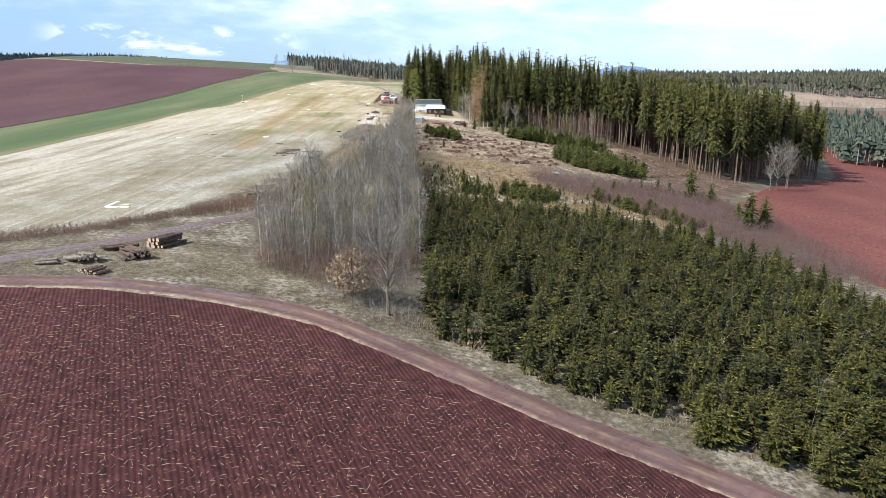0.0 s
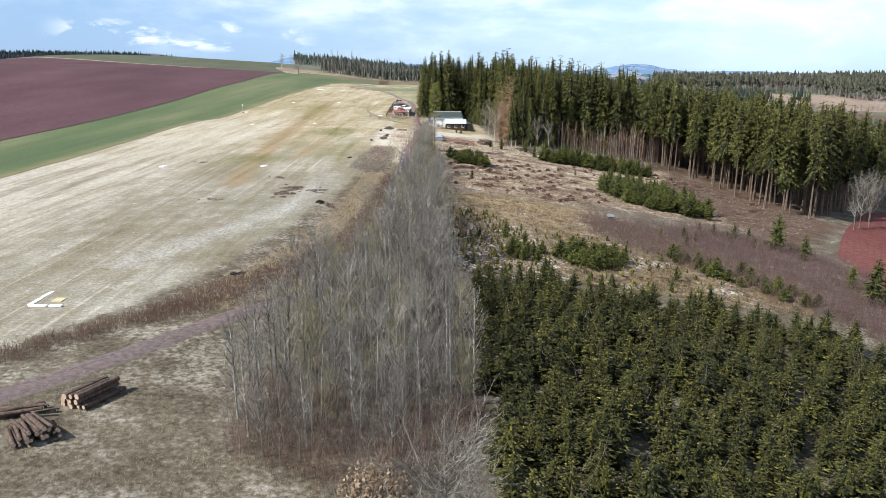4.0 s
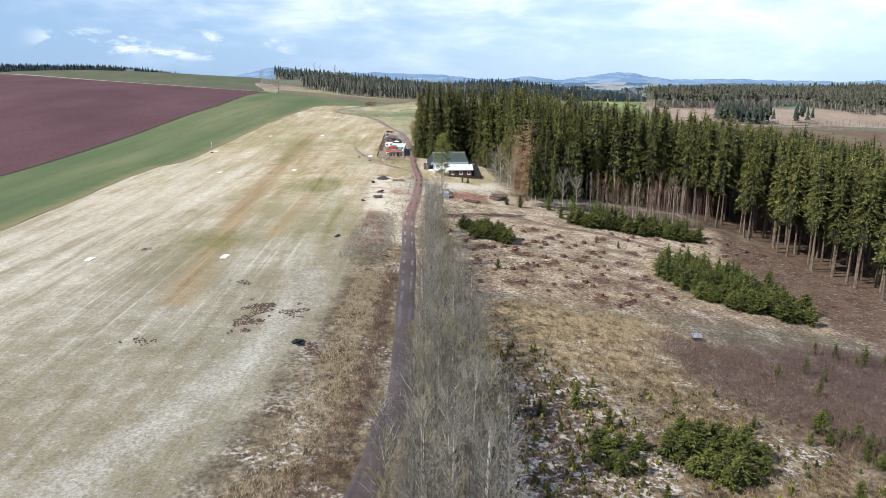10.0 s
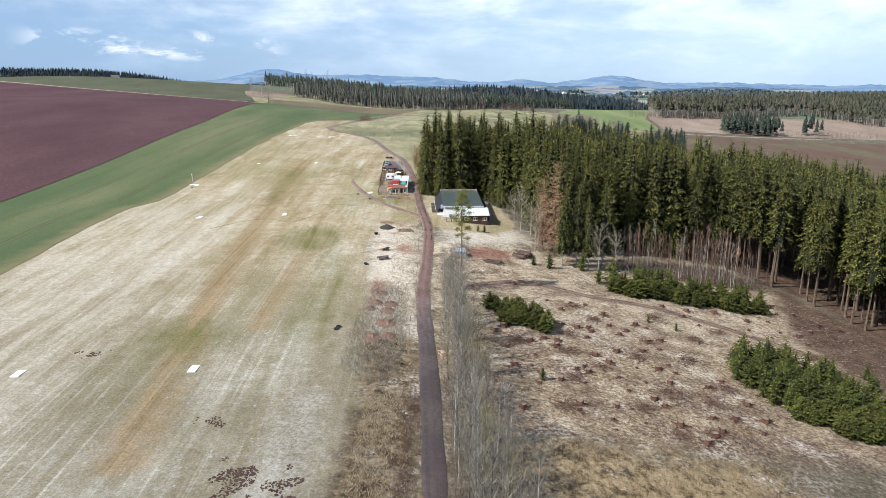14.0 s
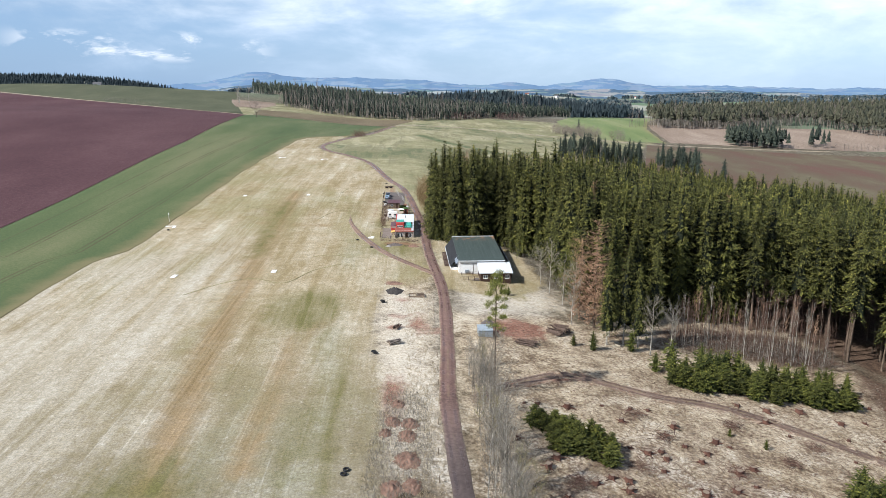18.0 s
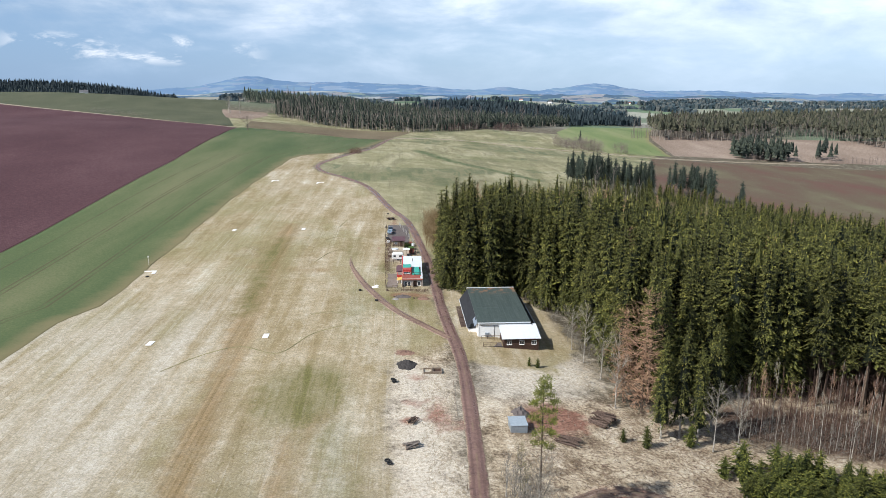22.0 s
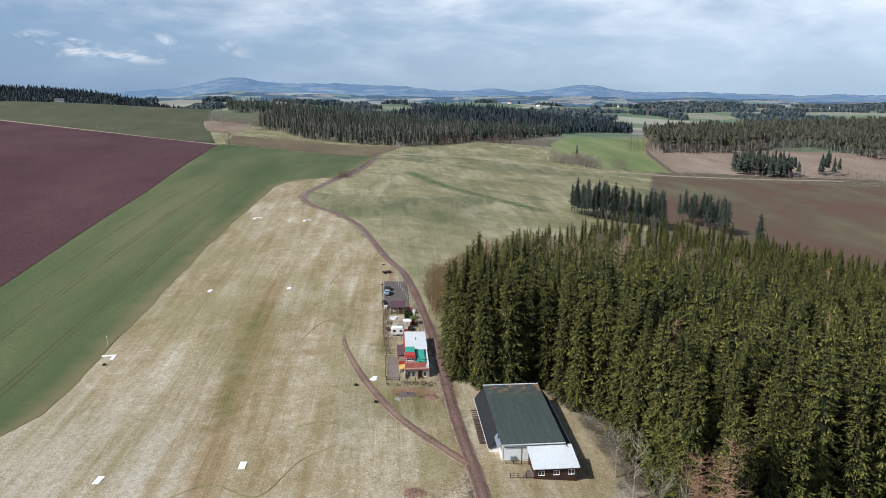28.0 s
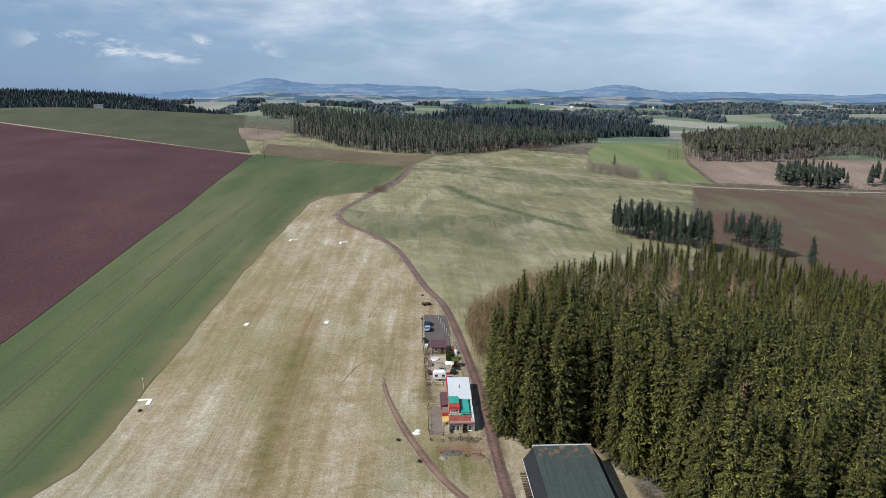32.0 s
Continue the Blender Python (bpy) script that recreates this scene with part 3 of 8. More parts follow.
def height(x, y):
    """The ground's height: a crest with the airfield on it, falling to the east, rising to the north-west."""
    x, y = np.asarray(x, float), np.asarray(y, float)
    at = lambda table: np.interp(y, YS, table)
    east = 14 * np.logaddexp(0, (x - at(BROW)) / 14)
    west = 15 * np.logaddexp(0, (-75 - x) / 15)
    z = at(CREST) - at(DEPTH) * np.tanh(at(FALL) * east / at(DEPTH)) + 20 * np.tanh(at(RISE) * west / 20)
    far = -18 + 6 * np.sin(x / 330 + 1) * np.sin(y / 410) + 5 * np.sin(x / 170 + y / 260)
    f = np.maximum(step(1150, 1700, y), step(600, 1300, np.abs(x)))
    z = z * (1 - f) + far * f
    for cx, cy, rx, ry, h in ((-1250, 1850, 480, 400, 84), (-680, 1800, 290, 240, 48), (-560, 1330, 300, 260, 29), (-150, 1400, 210, 190, 26), (900, 1300, 420, 260, 16), (125, 1770, 260, 170, 42),
                              (520, 2250, 330, 210, 30), (1250, 2500, 520, 240, 30), (-350, 2500, 420, 260, 44), (1900, 2200, 480, 300, 22), (150, 2950, 600, 240, 40),
                              (1150, 3150, 560, 260, 40), (-900, 3000, 600, 280, 58), (2300, 3100, 700, 300, 36)):
        z = z + h * np.exp(-((x - cx) / rx) ** 2 - ((y - cy) / ry) ** 2)
    return z


def hgt(x, y):
    return float(height(x, y))


# ---- building helpers ----
def mesh_of(name, verts, faces, mat, smooth=False):
    me = bpy.data.meshes.new(name)
    me.from_pydata(verts.tolist() if hasattr(verts, "tolist") else verts, [], faces.tolist() if hasattr(faces, "tolist") else faces)
    if mat is not None:
        me.materials.append(mat)
    if smooth:
        me.polygons.foreach_set("use_smooth", [True] * len(me.polygons))
    me.update()
    return me


def thing(name, label, category, x=0.0, y=0.0, z=None, turn=0.0, group="", kind=""):
    """An empty at the base of a thing, on the ground unless z is given."""
    ob = new(name)
    ob.matrix_basis = pose(x, y, hgt(x, y) if z is None else z, 0, 0, turn)
    return tagged(ob, label, category, group, kind)


def part(name, bm, mat, parent, label=""):
    """Links a bmesh, or a mesh, as one mesh object under a thing or a part."""
    if isinstance(bm, bmesh.types.BMesh):
        me = bpy.data.meshes.new(name)
        bm.to_mesh(me)
        bm.free()
    else:
        me = bm
    if mat is not None and not me.materials:
        me.materials.append(mat)
    ob = new(name, me)
    ob.parent = parent
    return tagged(ob, label)


def block(*boxes, bevel=0.0):
    """A bmesh of boxes (x0, x1, y0, y1, z0, z1)."""
    bm = bmesh.new()
    for x0, x1, y0, y1, z0, z1 in boxes:
        v = [bm.verts.new((x, y, z)) for z in (z0, z1) for x, y in ((x0, y0), (x1, y0), (x1, y1), (x0, y1))]
        for f in ((3, 2, 1, 0), (4, 5, 6, 7), (0, 1, 5, 4), (1, 2, 6, 5), (2, 3, 7, 6), (3, 0, 4, 7)):
            bm.faces.new([v[i] for i in f])
    if bevel:
        bmesh.ops.bevel(bm, geom=bm.edges[:], offset=bevel, segments=1, affect="EDGES")
    return bm


def slab(corners, thick):
    """A plate: four or more corners, seen from above counter-clockwise, and its thickness below them."""
    bm = bmesh.new()
    top = [bm.verts.new(c) for c in corners]
    low = [bm.verts.new((c[0], c[1], c[2] - thick)) for c in corners]
    bm.faces.new(top)
    bm.faces.new(low[::-1])
    k = len(top)
    for i in range(k):
        bm.faces.new((top[i], low[i], low[(i + 1) % k], top[(i + 1) % k]))
    return bm


def rod(bm, a, b, r0, r1=None, sides=6):
    """A tapered round bar from a to b, added to bm."""
    a, b, r1 = Vector(a), Vector(b), r0 if r1 is None else r1
    q = (b - a).to_track_quat("Z", "Y")
    rings = [[bm.verts.new(c + q @ Vector((r * math.cos(t), r * math.sin(t), 0))) for t in (2 * math.pi * i / sides for i in range(sides))]
             for c, r in ((a, r0), (b, r1))]
    for i in range(sides):
        j = (i + 1) % sides
        bm.faces.new((rings[0][i], rings[0][j], rings[1][j], rings[1][i]))
    bm.faces.new(rings[0][::-1])
    bm.faces.new(rings[1])
    return bm


def shoots(p0, p1, r0, base=0):
    """Many thin three-sided tapering shoots as vertices and triangles."""
    p0, p1 = np.asarray(p0, float), np.asarray(p1, float)
    d = p1 - p0
    d /= np.linalg.norm(d, axis=1, keepdims=True) + 1e-9
    ref = np.where(np.abs(d[:, 2:3]) > 0.9, np.array([[1.0, 0, 0]]), np.array([[0, 0, 1.0]]))
    u = np.cross(d, ref)
    u /= np.linalg.norm(u, axis=1, keepdims=True)
    w = np.cross(d, u)
    r = np.broadcast_to(np.asarray(r0, float), (len(p0),))[:, None]
    v = np.stack([p0 + r * u, p0 + r * (-0.5 * u + 0.87 * w), p0 + r * (-0.5 * u - 0.87 * w), p1], 1).reshape(-1, 3)
    k = base + 4 * np.arange(len(p0))[:, None]
    f = np.concatenate([k + [[0, 1, 3]], k + [[1, 2, 3]], k + [[2, 0, 3]]], 0)
    return v, f


def gathered(pieces):
    """Joins (verts, faces) pairs."""
    vs, fs, k = [], [], 0
    for v, f in pieces:
        vs.append(v)
        fs.append(f + k)
        k += len(v)
    return np.concatenate(vs), np.concatenate(fs)


def inside(poly, x, y):
    x, y = np.asarray(x, float), np.asarray(y, float)
    r = np.zeros(x.shape, bool)
    for (x0, y0), (x1, y1) in zip(poly, poly[1:] + poly[:1]):
        r ^= ((y0 > y) != (y1 > y)) & (x < (x1 - x0) * (y - y0) / (y1 - y0 + 1e-12) + x0)
    return r


def reach(poly, x, y, closed=True):
    """Distance to a polygon's edge, positive inside; to an open line, negative."""
    x, y = np.asarray(x, float), np.asarray(y, float)
    best = np.full(x.shape, 1e9)
    for (x0, y0), (x1, y1) in zip(poly, poly[1:] + (poly[:1] if closed else [])):
        dx, dy = x1 - x0, y1 - y0
        t = np.clip(((x - x0) * dx + (y - y0) * dy) / (dx * dx + dy * dy + 1e-9), 0, 1)
        best = np.minimum(best, np.hypot(x - x0 - t * dx, y - y0 - t * dy))
    return np.where(inside(poly, x, y), best, -best) if closed else -best


def curve(points, gap):
    """A smooth line through points, with a point every gap metres."""
    p = [Vector(points[0]) * 2 - Vector(points[1])] + [Vector(q) for q in points] + [Vector(points[-1]) * 2 - Vector(points[-2])]
    out = []
    for a, b, c, d in zip(p, p[1:], p[2:], p[3:]):
        k = max(1, int((c - b).length / gap))
        for i in range(k):
            t = i / k
            out.append(0.5 * (2 * b + (c - a) * t + (2 * a - 5 * b + 4 * c - d) * t * t + (3 * b - a - 3 * c + d) * t ** 3))
    return [(v.x, v.y) for v in out] + [tuple(points[-1])]


# ---- the plan ----
EDGE = lambda y: np.interp(y, [-80, 174, 264, 330, 350, 360, 492, 562, 640, 660, 675, 692, 700, 760, 863],
                           [-117, -117, -117, -119, -117, -111.5, -110, -107.5, -105, -100, -88, -73, -71, -60, -50])
BORDER = lambda y: np.interp(y, [-80, 230, 440, 600, 740, 850], [-171, -169.5, -166.5, -168.5, -177, -188])
ROAD = [(-66, 71), (-60, 74.5), (-53, 81), (-46, 89), (-39, 99.5), (-31.2, 113.2), (-26.8, 118.5), (-23.3, 126), (-20.0, 146), (-17.9, 164), (-18.0, 184), (-18.6, 225),
        (-19.6, 260), (-18.6, 288), (-18.2, 321), (-20.9, 355), (-23.3, 402), (-29.5, 456), (-37.5, 483), (-50, 535), (-65, 566), (-77, 584),
        (-84, 606), (-83, 628), (-76, 660), (-68, 692), (-57, 740), (-50.5, 820), (-47.6, 863), (-43, 885)]
TRACK = [(-160, 78), (-90, 73), (-62, 72), (-48, 73), (-37, 74.3), (-24, 73), (-13, 69.6), (-2, 62), (10, 53), (21.4, 45.4), (36, 35), (62, 14), (110, -28)]
SPUR = [(-48.7, 406), (-48.4, 400), (-46.9, 391), (-42, 374), (-34, 355), (-26, 343), (-19.9, 335)]
RUTS = [(-14, 264), (-10, 268), (1.3, 275.5), (7, 276), (13.5, 273.6), (21, 271.2), (31, 270.4), (40, 266.8), (50, 260), (66, 248)]
CROSSROAD = [(-43, 885), (0, 900), (50, 899), (98, 880), (152, 876), (212, 862), (290, 868), (420, 882)]
WOOD = [(-14, 404), (-17, 382), (-15.5, 369), (2, 367.5), (10, 357), (15, 338), (17, 318), (18, 305), (26, 312), (46, 319), (70, 318), (83, 290), (84, 262), (93, 240),
        (101, 236), (134, 271), (156, 284), (167, 310), (187, 385), (200, 470), (166, 520), (112, 548), (70, 535), (20, 480), (-8, 440)]
PLANTATION = [(-1.6, 69.5), (10.5, 58.6), (21, 51.2), (32, 45.2), (46, 33.5), (62, 40), (66, 80), (58, 104), (52, 118), (47, 128), (31, 134), (14, 133), (5, 139), (-2.5, 132), (-2.5, 100)]
MOOR = [(24, 194), (40, 193), (57, 199), (72, 195), (80, 170), (76, 112), (62, 114), (54, 140), (42, 157), (36, 163), (30, 168), (24, 180)]
SLOPE = [(-12, 206), (30, 206), (46, 208), (66, 206), (72, 196), (102, 232), (84, 266), (72, 320), (46, 321), (26, 314), (16, 304), (8, 308), (-10, 306), (-14, 262)]
CLEARING = [(-14, 120), (-2, 75), (30, 40), (70, 40), (72, 150), (105, 228), (84, 262), (72, 318), (46, 320), (26, 313), (14, 302), (10, 338), (-14, 300), (-15, 200)]


# ---- the ground ----
def ground():
    def spaced(parts):
        out = []
        for a, b, s in parts:
            out += list(np.arange(a, b, s))
        return np.array(out)
    xs = spaced([(-4900, -1500, 340), (-1500, -700, 80), (-700, -230, 20), (-230, -125, 6), (-125, 110, 2.5), (110, 240, 5), (240, 700, 20), (700, 1500, 80), (1500, 4901, 340)])
    ys = spaced([(-1500, -300, 150), (-300, -60, 20), (-60, 20, 6), (20, 350, 2.5), (350, 480, 4), (480, 720, 6), (720, 1100, 12), (1100, 1900, 40), (1900, 4901, 150)])
    X, Y = np.meshgrid(xs, ys)
    Z = height(X, Y)
    rough = np.clip(reach(CLEARING, X, Y) / 6, 0, 1)
    lump = np.sin(X * 1.3 + 1.7 * np.sin(Y * 0.41)) * np.sin(Y * 1.1 + 1.3 * np.sin(X * 0.37))
    Z = Z + 0.16 * rough * lump
    nx, ny = len(xs), len(ys)
    v = np.stack([X, Y, Z], -1).reshape(-1, 3)
    i = (np.arange(ny - 1)[:, None] * nx + np.arange(nx - 1)[None]).reshape(-1)
    me = mesh_of("ground", v, np.stack([i, i + 1, i + nx + 1, i + nx], 1), M_GROUND, True)
    x, y = v[:, 0], v[:, 1]
    turf = [(-34, 470), (-29, 448), (-26, 420), (-24, 385), (-22.5, 355), (-20.5, 335), (-22, 327), (-33, 322), (-35, 300), (-32, 270), (-30, 240), (-29, 215), (-32, 180),
            (-36, 150), (-40, 125), (-50, 100), (-62, 88), (-100, 50), (-200, -60), (-400, -60), (-400, 560), (-104, 692), (-74, 690), (-79, 660), (-86, 628), (-87, 606), (-80, 584), (-67, 566), (-53, 540), (-40, 490)]
    road = curve(ROAD, 12)
    past = [q for q in road if 470 < q[1] < 870] + [(-43, 1000), (70, 1066), (220, 1000), (225, 862), (212, 857), (136, 658), (112, 552), (70, 538), (24, 484), (-2, 432), (-12, 404), (-21, 402)]
    layers = {
        "air": np.maximum.reduce([reach(turf, x, y), reach([(-22, 430), (-19, 340), (-18, 322), (2, 318), (11, 336), (7, 360), (2, 370), (-15, 371), (-18, 402)], x, y)]),
        # third outline: brown litter east of the clearing, the wood's shadow painted in
        "wood": np.maximum.reduce([reach(WOOD, x, y) + np.where((y < 330) | ((x < 20) & (y < 412)), -3, 4), reach([(30, 300), (46, 297), (66, 295), (78, 302), (66, 316), (36, 312)], x, y) + 0.5, reach([(68, 212), (74, 192), (106, 230), (90, 262), (78, 300), (64, 262)], x, y) + 1]),
        "pasture": np.maximum(reach(past, x, y), reach([(-330, 940), (-190, 852), (-20, 880), (-20, 1000), (-200, 1110), (-330, 1110)], x, y)),
        "straw": np.maximum(np.maximum(reach([(-36, 118), (-31, 145), (-29.5, 170), (-28, 215), (-33, 235), (-33, 268), (-21, 268), (-21, 215), (-20.5, 150), (-25, 130), (-31, 116)], x, y) + 2, reach([(-8, 205), (28, 204), (46, 182), (60, 155), (52, 138), (0, 142), (-9, 165)], x, y)), reach([(-16, 326), (12, 326), (12, 312), (-15, 310)], x, y)),
        "earth": np.maximum.reduce([3.6 - np.hypot((x + 2.4) / 1.9, (y - 298) / 1.5), 1.7 - np.hypot(x + 24.3, (y - 298) / 2.6), 1.3 - np.hypot((x + 21.5) / 2.2, y - 294), 1.2 - np.hypot((x + 29.4) / 1.5, y - 301.8), 1.0 - np.hypot((x + 28) / 1.8, y - 313), 1.4 - np.hypot((x + 31) / 1.5, y - 326), 1.2 - np.hypot((x + 29.8) / 1.3, y - 295), 2.2 - np.hypot((x + 30) / 2.6, y - 366.5), 0.2 - np.hypot(x + 39.6, (y - 408) / 14), 1.2 - np.hypot(x + 35, (y - 455) / 4),
                                    -0.2 + reach(RUTS, x, y, False) + 1.4, 4.0 - np.hypot(x - 88, (y - 258) / 3), 1.8 - np.hypot(x + 29, (y - 263) / 4)]),
        "bleached": reach([(0, 178), (10, 179), (11, 160), (14, 147), (3, 143), (-9, 142), (-8, 160)], x, y),
        "moor": np.maximum.reduce([reach(MOOR, x, y), reach([(74, 262), (90, 246), (86, 262), (76, 282)], x, y), reach([(-9, 132), (2, 138), (8, 160), (2, 178), (-9, 186)], x, y) - 2]),
        "pale": np.maximum(reach([(-34.5, 321), (-21, 318), (-21, 238), (-32, 238)], x, y), np.maximum(reach([(-16, 328), (11, 328), (13, 314), (6, 308), (-15.5, 300)], x, y) - 1, 3 - np.hypot(x + 40, (y - 204) / 3.4))),
        "felled": np.maximum.reduce([reach(SLOPE, x, y), reach([(-17.5, 306), (-6, 306), (-6, 226), (-16.5, 222)], x, y), reach([(-9, 138), (6, 140), (12, 160), (2, 180), (-9, 178)], x, y), reach([(-34, 335), (-21, 335), (-21, 215), (-33, 215)], x, y)]),
        "rust": np.maximum(np.maximum(reach([(-56, 195), (-62, 245), (-65.5, 274), (-67.6, 298), (-69.4, 330), (-72.6, 375), (-74.2, 415), (-75, 450)], x, y, False) + 2.4, np.maximum(reach([(-50, 240), (-50, 288), (-46, 297)], x, y, False) + 1.2, reach([(-75.5, 391), (-48.4, 391.8)], x, y, False) + 0.4)), reach([(-82, 395), (-56, 390)], x, y, False) + 1.0),
        "lush": np.maximum(np.maximum(np.maximum(reach([(-41, 350), (-25, 348), (-22.5, 358), (-23.5, 370), (-37, 370), (-43, 362)], x, y) - 2.5, np.maximum(9 - np.hypot(x + 50.5, (y - 306) / 1.5), np.maximum(2.5 - np.hypot(x + 44.5, (y - 355) / 5), np.maximum(3.5 - np.hypot(x + 36.5, (y - 391) / 1.5), np.maximum(reach([(-72.2, 352), (-74.5, 386), (-75.1, 430)], x, y, False) + 1.4, reach([(-48.6, 428), (-48.8, 404)], x, y, False) + 1.0))))), reach([(-20, 730), (-14, 708), (5, 661), (27, 638), (52, 612)], x, y, False) + 5), np.maximum(3.5 - np.hypot((x + 62) / 1.6, (y - 235) / 2), reach([(-41.5, 236), (-39.5, 262), (-43.5, 292)], x, y, False) + 2.6)),
        "chalk": reach([(-36.7, 212), (-36.5, 196), (-37.2, 185), (-38, 172), (-43, 155), (-52, 130)], x, y, False) + 2.5,
        "distance": np.maximum(step(1080, 1350, y), np.maximum(step(500, 800, np.abs(x)), step(430, 520, x) * step(850, 930, y))),
    }
    for name, values in layers.items():
        me.attributes.new(name, "FLOAT", "POINT").data.foreach_set("value", values.astype(np.float32))
    tagged(new("ground", me), "pale dry grass, heath and far farmland on gentle hills", "ground", kind="structure")


ground()


def field(name, label, ys, left, right, columns, lift, mat, furrow=0.0, tram=False):
    """A cropped or ploughed field, draped over the ground between two border lines."""
    ys = np.asarray(ys, float)
    s = np.linspace(0, 1, columns)
    L, R = left(ys)[:, None], right(ys)[:, None]
    wob = np.sin(ys / 7.3) * 0.35 + np.sin(ys / 3.1 + 1) * 0.2
    X = L * (1 - s) + R * s + wob[:, None] * (s == 1)
    Y = np.repeat(ys[:, None], columns, 1)
    Z = height(X, Y) + lift * np.minimum(1, np.minimum(s, 1 - s) * 60 + 0.25)
    if furrow:
        t = X * math.cos(radians(24)) - Y * math.sin(radians(24))
        Z = Z + furrow * np.sin(t * 2 * math.pi / 2.4)
    v = np.stack([X, Y, Z], -1).reshape(-1, 3)
    nx = columns
    i = (np.arange(len(ys) - 1)[:, None] * nx + np.arange(nx - 1)[None]).reshape(-1)
    me = mesh_of(name, v, np.stack([i, i + 1, i + nx + 1, i + nx], 1), mat, True)
    if tram:
        me.attributes.new("edge", "FLOAT", "POINT").data.foreach_set("value", (R - X).reshape(-1).astype(np.float32))
        lines = [R - k for k in (14.5, 16.3, 32.5, 34.3, 46.0)]
        me.attributes.new("tram", "FLOAT", "POINT").data.foreach_set("value", np.minimum.reduce([np.abs(X - q) for q in lines]).reshape(-1).astype(np.float32))
    return tagged(new(name, me), label, "field", kind="structure")


def strip_between(a, b):
    return lambda y: np.interp(y, a, b)


steps = np.concatenate([np.arange(-80, 480, 4.0), np.arange(480, 865, 6.0)])
field("crop_field", "young green winter crop with tractor lines beside the airfield", steps, BORDER, EDGE, 110, 0.14, M_CROP, tram=True)
def hill_field():
    s = np.linspace(0, 1, 90) ** 0.7
    rows = np.linspace(0, 1, 130)
    x0 = -700 + s * (700 - 188)
    top = 848 + (-188 - x0) * 0.6
    Y = -80 + (top[None] + 80) * rows[:, None]
    X = -700 * (1 - s[None]) + s[None] * (BORDER(np.minimum(Y, 850)) - 0.3)
    Z = height(X, Y) + 0.2
    v = np.stack([X, Y, Z], -1).reshape(-1, 3)
    i = (np.arange(129)[:, None] * 90 + np.arange(89)[None]).reshape(-1)
    me = mesh_of("ploughed_field", v, np.stack([i, i + 1, i + 91, i + 90], 1), M_SOIL_W, True)
    tagged(new("ploughed_field", me), "dusty red bare ploughed field on a rounded hill", "field", kind="structure")


hill_field()
tx, ty = zip(*TRACK)


def near_field():
    xs = np.arange(-111, 105, 0.6)
    top = np.interp(xs, tx, ty) - 2.3
    s = np.concatenate([np.linspace(0, 0.5, 18, endpoint=False), np.linspace(0.5, 1, 120)])
    Y = -140 + (top[None] + 140) * s[:, None]
    X = np.repeat(xs[None], len(s), 0)
    t = X * math.cos(radians(24)) + Y * math.sin(radians(24))
    clod = np.random.RandomState(4).uniform(-0.05, 0.05, X.shape)
    Z = height(X, Y) + 0.12 + 0.012 * np.sin(t * 2 * math.pi / 2.4) + clod
    v = np.stack([X, Y, Z], -1).reshape(-1, 3)
    i = (np.arange(len(s) - 1)[:, None] * len(xs) + np.arange(len(xs) - 1)[None]).reshape(-1)
    me = mesh_of("ploughed_field", v, np.stack([i, i + 1, i + len(xs) + 1, i + len(xs)], 1), M_SOIL, True)
    tagged(new("ploughed_field", me), "dark red ploughed field with drill rows and straw bits", "field", kind="structure")


near_field()
east_left = strip_between([20, 60, 109, 150, 190, 228, 262, 285, 303, 420, 480], [112, 90, 73, 73, 82, 106, 130, 158, 172, 226, 236])
field("ploughed_field", "bright red ploughed field with straw rows below the wood", np.arange(20, 480, 5.0), east_left, lambda y: 470 + 0 * y, 70, 0.14, M_SOIL_RED)
field("ploughed_field", "brown stubble field beyond the wood", np.arange(500, 858, 8.0), strip_between([500, 600, 858], [200, 126, 213]), lambda y: 640 + 0 * y, 50, 0.16, M_STUBBLE)
field("ploughed_field", "narrow brown field beside far trees", np.arange(868, 962, 4.0), strip_between([868, 962], [-186, -200]), strip_between([868, 890, 962], [-52, -45, -22]), 30, 0.16, M_STRIP)


def ribbon(name, label, points, width, mat, lift=0.05, gap=1.2, fade=False):
    """A track draped on the ground, with worn edges."""
    line = curve(points, gap)
    p = np.array(line)
    d = np.gradient(p, axis=0)
    d /= np.linalg.norm(d, axis=1, keepdims=True)
    nrm = np.stack([d[:, 1], -d[:, 0]], 1)
    r = np.random.RandomState(len(points))
    wob = np.convolve(r.uniform(-1, 1, len(p) + 8), np.ones(9) / 9, "valid")[: len(p)]
    s = np.array([-1, -0.82, -0.5, -0.2, 0, 0.2, 0.5, 0.82, 1.0])
    dip = np.array([-0.16, 0.03, -0.01, 0.05, 0.065, 0.05, -0.01, 0.03, -0.16])
    w = width / 2 * (1 + 0.25 * wob)
    sink = np.zeros(len(p))
    if fade:
        grow_in = np.clip(np.arange(len(p)) / 26, 0, 1)
        w, sink = w * (0.35 + 0.65 * grow_in), 0.13 * (1 - grow_in) ** 2
    XY = p[:, None] + nrm[:, None] * (s[None] * w[:, None])[..., None]
    Z = height(XY[..., 0], XY[..., 1]) + lift + dip - sink[:, None]
    v = np.concatenate([XY, Z[..., None]], -1).reshape(-1, 3)
    k = len(s)
    i = (np.arange(len(p) - 1)[:, None] * k + np.arange(k - 1)[None]).reshape(-1)
    me = mesh_of(name, v, np.stack([i, i + 1, i + k + 1, i + k], 1), mat, True)
    me.attributes.new("side", "FLOAT", "POINT").data.foreach_set("value", np.tile(s, len(p)).astype(np.float32))
    return tagged(new(name, me), label, "road", kind="structure")


